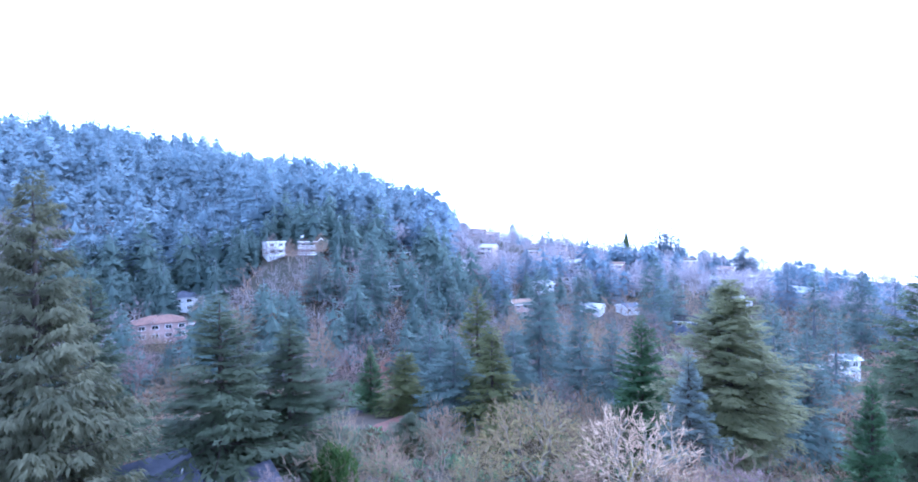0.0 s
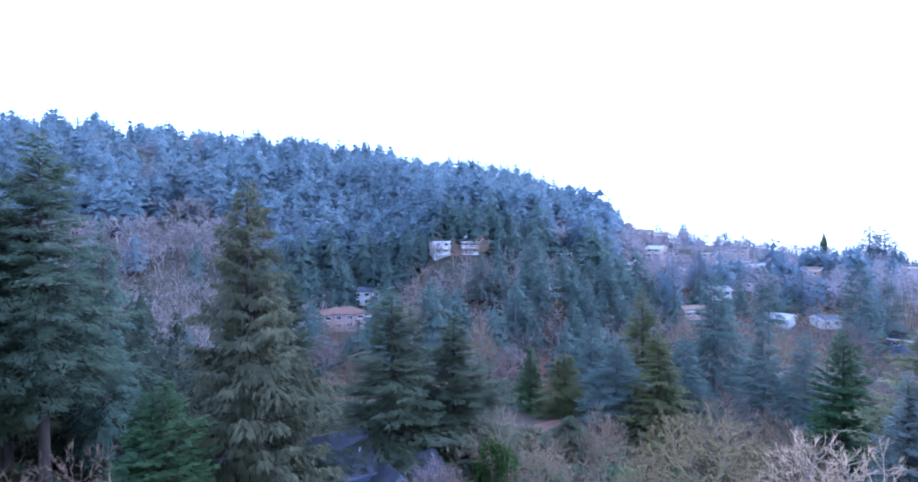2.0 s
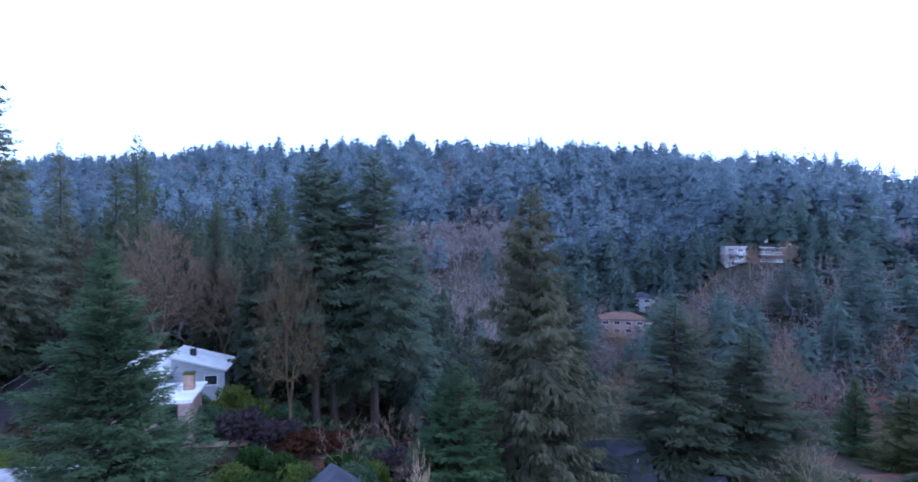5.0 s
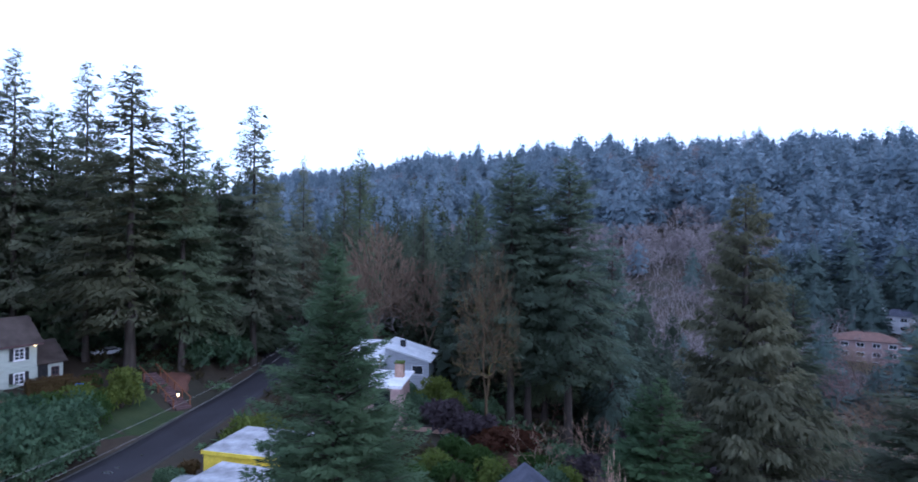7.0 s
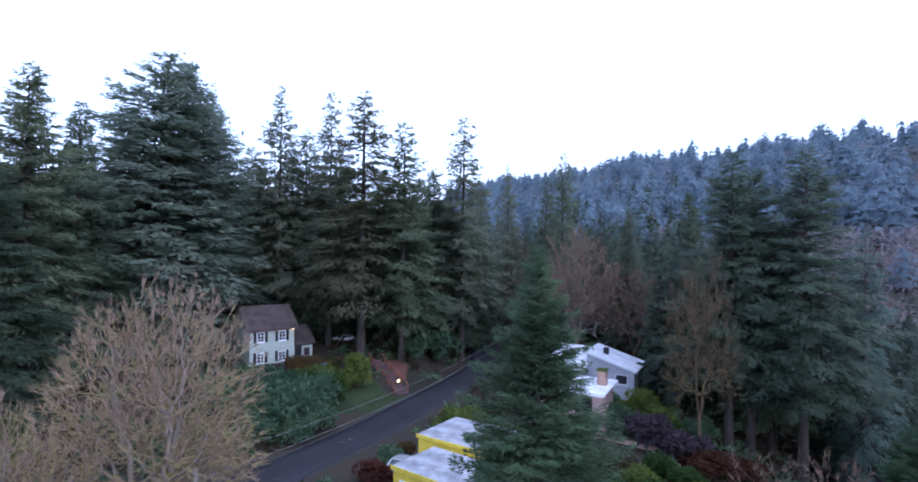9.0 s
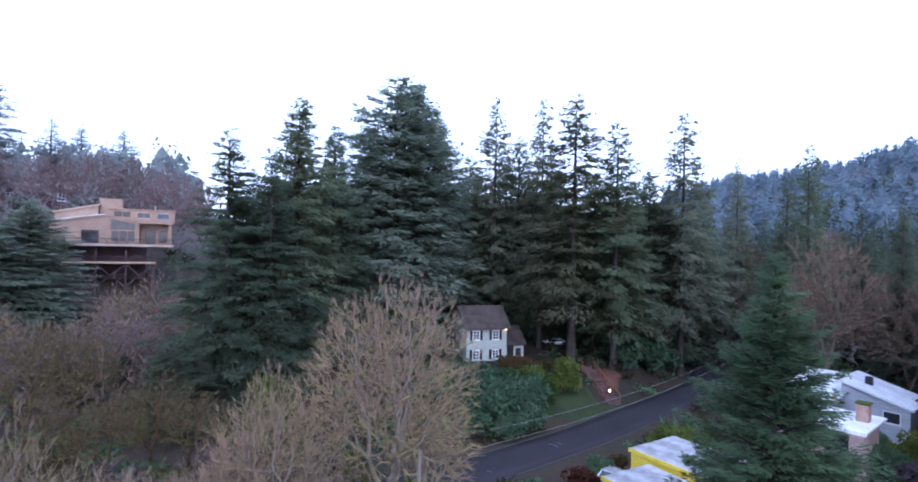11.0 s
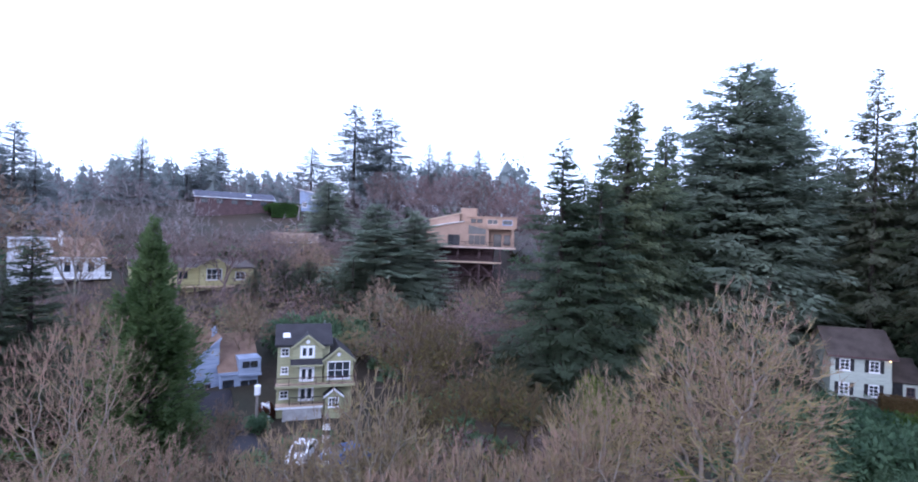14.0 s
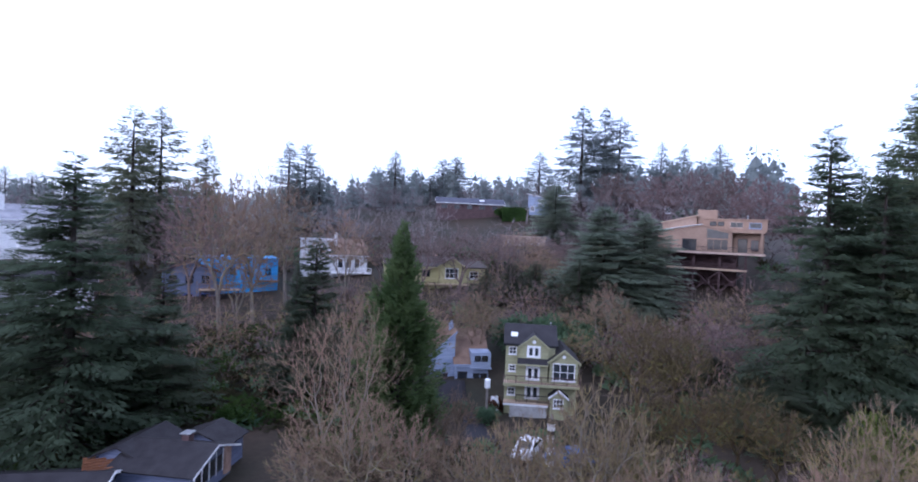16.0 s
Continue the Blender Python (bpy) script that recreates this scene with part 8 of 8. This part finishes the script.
def hedge(az, r, turn, length, depth, height, style, label, up=0.0):
    rng = np.random.default_rng(int(az * 10))
    n = int(420 * (length * height + length * depth) / 6)
    face = rng.integers(0, 3, n)
    x = rng.uniform(-length / 2, length / 2, n)
    y = np.where(face == 0, -depth / 2, np.where(face == 1, depth / 2, rng.uniform(-depth / 2, depth / 2, n))) + rng.normal(0, 0.05, n)
    z = np.where(face == 2, height, rng.uniform(0, height, n)) + rng.normal(0, 0.05, n)
    way = unit(np.stack([rng.normal(0, 0.6, n), np.where(face == 0, -1, np.where(face == 1, 1, 0)) + rng.normal(0, 0.4, n), np.where(face == 2, 1, 0.2) + rng.normal(0, 0.4, n)], -1))
    side = unit(np.cross(way, rng.normal(0, 1, (n, 3))))
    ln = rng.uniform(0.12, 0.28, n)
    ob = thing("hedge", spot(az, r, turn, up), label, "hedge")
    put("foliage", from_arrays("foliage", *quads(np.stack([x, y, z], -1), way, side, ln, ln * 0.35, 0.1)), LEAF[style], ob)
    part("core", soften(boxes((-length / 2 + 0.1, length / 2 - 0.1, -depth / 2 + 0.1, depth / 2 - 0.1, -0.3, height - 0.1)), 0.08), LEAF[style], ob)


hedge(102.4, 80, 12, 4.6, 1.6, 1.5, "brown", "clipped brown hedge before the sage house")
hedge(100.1, 79.5, 8, 3.6, 1.5, 1.3, "brown", "low clipped brown hedge on the lawn")
hedge(159.6, 151, 4, 7.5, 2.0, 3.4, "hedge", "tall clipped green hedge beside the ranch house")


# ---- stairs, poles, cables ----
def garden_stairs():
    foot, head = Vector((*ways(92.2, 72.5), gz(92.2, 72.5))), Vector((*ways(95.2, 80.5), gz(95.2, 80.5) + 0.7))
    run = (head - foot).to_2d()
    st = thing("stairs", pose(foot.x, foot.y, foot.z, 0, 0, math.degrees(math.atan2(run.y, run.x)) - 90), "reddish timber garden stairs with orange handrail", "stairs")
    n = 15
    L, H = run.length, head.z - foot.z
    for k in range(n):
        part("step", soften(boxes((-0.9, 0.9, L * k / n, L * (k + 1) / n, H * (k + 1) / n - 0.35, H * (k + 1) / n + 0.12)), 0.015), BROWN_WOOD, st)
    for x in (-1.0, 1.0):
        for k in range(5):
            y = L * (k + 0.3) / 5
            z = H * (k + 0.3) / 5
            part("post", boxes((x - 0.06, x + 0.06, y - 0.06, y + 0.06, z - 0.3, z + 1.15)), ORANGE_WOOD, st)
        bm = bmesh.new()
        tube(bm, (x, 0.3, 1.2), (x, L, H + 1.2), 0.06, 0.06, 6)
        part("handrail", bm, ORANGE_WOOD, st)
    lp = thing("path_lamp", spot(92.7, 73.6), "lit warm path lamp beside the stairs", "lamp")
    bm = bmesh.new()
    tube(bm, (0, 0, -0.3), (0, 0, 1.3), 0.04, 0.04)
    part("pole", bm, BLACK, lp)
    bm = bmesh.new()
    tube(bm, (0, 0, 1.3), (0, 0, 1.62), 0.10, 0.15, 10)
    part("lamp_glass", bm, LAMP, lp)
    bm = bmesh.new()
    tube(bm, (0, 0, 1.622), (0, 0, 1.72), 0.26, 0.06, 10)
    part("cap", bm, BLACK, lp)


garden_stairs()


def utility_pole(az, r, height, label, bands=False, can=False, arm=True):
    p = thing("utility_pole", spot(az, r, 20), label, "pole")
    bm = bmesh.new()
    tube(bm, (0, 0, -1), (0, 0, height), 0.17, 0.12, 10)
    part("shaft", bm, POLE_WOOD, p)
    if arm:
        part("crossarm", soften(boxes((-1.1, 1.1, -0.18, -0.06, height - 0.7, height - 0.55)), 0.01), POLE_WOOD, p)
        for x in (-0.95, 0.95):
            bm = bmesh.new()
            tube(bm, (x, -0.12, height - 0.55), (x, -0.12, height - 0.3), 0.06, 0.04)
            part("insulator", bm, WHITE, p)
    if can:
        bm = bmesh.new()
        tube(bm, (0, 0, height + 0.002), (0, 0, height + 0.85), 0.3, 0.3, 14)
        tube(bm, (0, 0, height + 0.85), (0, 0, height + 0.95), 0.33, 0.2, 14)
        part("can", bm, WHITE, p, "pale grey cylinder on the pole top")
    if bands:
        for k, z in enumerate((0.6, 1.7, 2.7, 3.7)):
            bm = bmesh.new()
            tube(bm, (0, 0, z), (0, 0, z + 0.55), 0.32, 0.32, 12)
            part("sleeve", bm, WHITE, p, "white band round the pole")
            bm = bmesh.new()
            tube(bm, (0, 0, z + 0.56), (0, 0, z + 0.95), 0.30, 0.30, 12)
            part("sleeve", bm, BLACK, p, "black band round the pole")
    return p


utility_pole(161.7, 57, 3.6, "short dark pole with a pale cylinder on top", can=True, arm=False)
utility_pole(154.9, 46.8, 5.0, "utility pole with black and white bands", bands=True, arm=False)
utility_pole(112.0, 34, 7.2, "weathered timber utility pole near the road", arm=False)
utility_pole(80.5, 80, 7.6, "timber utility pole behind the fir")


def cable(a, b, sag, r, label, material, beads=0.0):
    n = 40
    pts = [Vector(a).lerp(Vector(b), k / n) - Vector((0, 0, sag * 4 * (k / n) * (1 - k / n))) for k in range(n + 1)]
    bm = bmesh.new()
    rings = []
    for k, p in enumerate(pts):
        d = (pts[min(k + 1, n)] - pts[max(k - 1, 0)]).normalized()
        u = d.orthogonal().normalized()
        v = d.cross(u)
        rings.append([bm.verts.new(p + (u * math.cos(1.0472 * j) + v * math.sin(1.0472 * j)) * r) for j in range(6)])
    for k in range(n):
        for j in range(6):
            bm.faces.new((rings[k][j], rings[k][(j + 1) % 6], rings[k + 1][(j + 1) % 6], rings[k + 1][j]))
    ob = thing("cable", Matrix.Identity(4), label, "cable")
    part("wire", bm, material, ob)
    if beads:
        L = (pts[-1] - pts[0]).length
        m = int(L / beads)
        first = None
        for k in range(1, m):
            t = k / m * n
            i = int(t)
            p = pts[i].lerp(pts[min(i + 1, n)], t - i)
            d = (pts[min(i + 1, n)] - pts[i]).normalized()
            if first is None:
                bm = bmesh.new()
                tube(bm, (0, 0, -0.22), (0, 0, 0.22), r * 1.8, r * 1.8, 6)
                first = part("spacer", bm, material, ob)
                s = first
            else:
                s = put("spacer", first.data, material, ob)
            s.matrix_basis = Matrix.Translation(p) @ d.to_track_quat("Z", "Y").to_matrix().to_4x4()


P0, P1 = ways(112.0, 34), ways(80.5, 80)
cable((P0[0], P0[1], 6.5), (P1[0], P1[1], 7), 1.2, 0.012, "pale overhead cable sagging above the road", PALE_CABLE)
cable((P0[0] - 0.7, P0[1] - 0.5, 7.25), (P1[0] - 0.7, P1[1] - 0.5, 7.35), 1.2, 0.009, "thin spiral-wrapped overhead cable above the road", PALE_CABLE, beads=0.85)


# ---- vehicles ----
def car(az, r, turn, paint, label, size=1.0, tall=1.0):
    c = thing("car", spot(az, r, turn, 0.12) @ Matrix.Scale(size, 4), label, "car", "parked cars")
    bm = bmesh.new()
    side = [(-2.2, 0.35), (-2.25, 0.75), (-1.95, 0.95 * tall), (-1.15, 1.0 * tall), (-0.45, 1.45 * tall), (1.15, 1.47 * tall), (1.85, 1.05 * tall), (2.2, 0.95 * tall), (2.25, 0.4), (1.9, 0.28), (-1.9, 0.28)]
    extrude(bm, [(x, -0.88, z) for x, z in side], (0, 1.76, 0))
    part("body", soften(bm, 0.07), CAR_PAINT[paint], c)
    for s in (-1, 1):
        bm = bmesh.new()
        y = s * 0.885 - 0.01
        extrude(bm, [(-0.95, y, 1.0 * tall), (-0.42, y, 1.38 * tall), (1.1, y, 1.4 * tall), (1.6, y, 1.06 * tall)], (0, 0.02, 0))
        part("side_window", bm, GLASS, c)
        for x in (-1.4, 1.4):
            bm = bmesh.new()
            tube(bm, (x, s * 0.78, 0.32), (x, s * 0.95, 0.32), 0.33, 0.33, 14)
            w = part("wheel", bm, RUBBER, c)
            bm = bmesh.new()
            tube(bm, (x, s * 0.9, 0.32), (x, s * 0.965, 0.32), 0.2, 0.19, 10)
            part("rim", bm, STEEL, w)
    bm = bmesh.new()
    slab(bm, [(-1.18, -0.72, 1.03 * tall), (-1.18, 0.72, 1.03 * tall), (-0.52, 0.66, 1.45 * tall), (-0.52, -0.66, 1.45 * tall)], 0.04)
    part("windscreen", bm, GLASS, c)
    bm = bmesh.new()
    slab(bm, [(1.88, -0.7, 1.08 * tall), (1.88, 0.7, 1.08 * tall), (1.22, 0.66, 1.48 * tall), (1.22, -0.66, 1.48 * tall)], 0.04)
    part("rear_window", bm, GLASS, c)
    for s in (-1, 1):
        part("headlight", soften(boxes((-2.28, -2.18, s * 0.62 - 0.16, s * 0.62 + 0.16, 0.66, 0.8)), 0.02), WHITE, c)


car(84.7, 106, 5, "black", "dark car parked at the road bend")
car(98.3, 94, 8, "white", "white car parked behind the lawn", 0.85, 0.9)
car(157.2, 49.5, 70, "white", "white van parked below the olive house", 0.9, 1.15)
car(152.8, 48.5, 25, "blue", "dark blue car parked on the road")
car(92.4, 48.0, 60, "silver", "silver car beside the yellow garage", 0.8)
car(-34.0, 176, 0, "white", "white van far down in the valley", 1.3, 1.3)


# ---- small things ----
def recycling_bin():
    b = thing("recycling_bin", spot(100.3, 78), "bright blue plastic recycling bin on the grass", "bin")
    bm = bmesh.new()
    extrude(bm, [(-0.28, -0.3, -0.15), (0.28, -0.3, -0.15), (0.36, -0.36, 1.0), (-0.36, -0.36, 1.0)], (0, 0.7, 0))
    part("body", soften(bm, 0.03), BLUE_PLASTIC, b)
    part("lid", soften(boxes((-0.4, 0.4, -0.42, 0.4, 1.003, 1.1)), 0.03), BLUE_PLASTIC, b)


recycling_bin()


def puddles():
    water = mat("puddle_water", (0.05, 0.05, 0.055), (0.08, 0.08, 0.085), rough=0.03, bump=0, spec=0.9)
    for az, r, rx, ry in ((98.2, 55.6, 0.3, 0.7), (104.7, 48.3, 0.2, 0.35), (104.2, 48.9, 0.1, 0.2), (97.5, 56.4, 0.18, 0.35), (95.6, 58.6, 0.12, 0.2)):
        rng = np.random.default_rng(int(az * 10))
        bm = bmesh.new()
        n = 18
        vs = [bm.verts.new((rx * math.cos(6.2832 * k / n) * rng.uniform(0.7, 1.2), ry * math.sin(6.2832 * k / n) * rng.uniform(0.7, 1.2), 0)) for k in range(n)]
        bm.faces.new(vs)
        ob = part("puddle", bm, water, None)
        ob.matrix_basis = spot(az, r, 40, 0.125)
        tagged(ob, "shallow bright wet patch on the asphalt", "puddle", kind="structure")


puddles()


def tarp_stack():
    t = thing("covered_woodpile", spot(160.9, 60, 0), "woodpile under a white tarpaulin by the house", "woodpile")
    rng = np.random.default_rng(3)
    bm = boxes((-0.5, 0.5, -0.5, 0.5, 0, 1.7))
    bmesh.ops.subdivide_edges(bm, edges=list(bm.edges), cuts=3, use_grid_fill=True)
    for v in bm.verts:
        v.co += Vector(rng.normal(0, 0.06, 3))
        v.co.x *= 1 - 0.15 * v.co.z
    part("tarpaulin", bm, WHITE, t, smooth=False)
    part("log_stack", boxes((-0.42, 0.42, -0.42, 0.42, -0.4, 0.05)), BROWN_WOOD, t)


tarp_stack()


def garden_terrace():
    t = thing("terrace_wall", spot(70.0, 60.5, -10), "mossy brick terrace wall in the garden", "wall")
    part("wall", soften(boxes((-3.5, 4.5, 0, 0.35, -1.5, 0.5)), 0.03), BRICK, t)
    part("coping", soften(boxes((-3.6, 4.6, -0.06, 0.41, 0.502, 0.62)), 0.02), KERB, t)


garden_terrace()
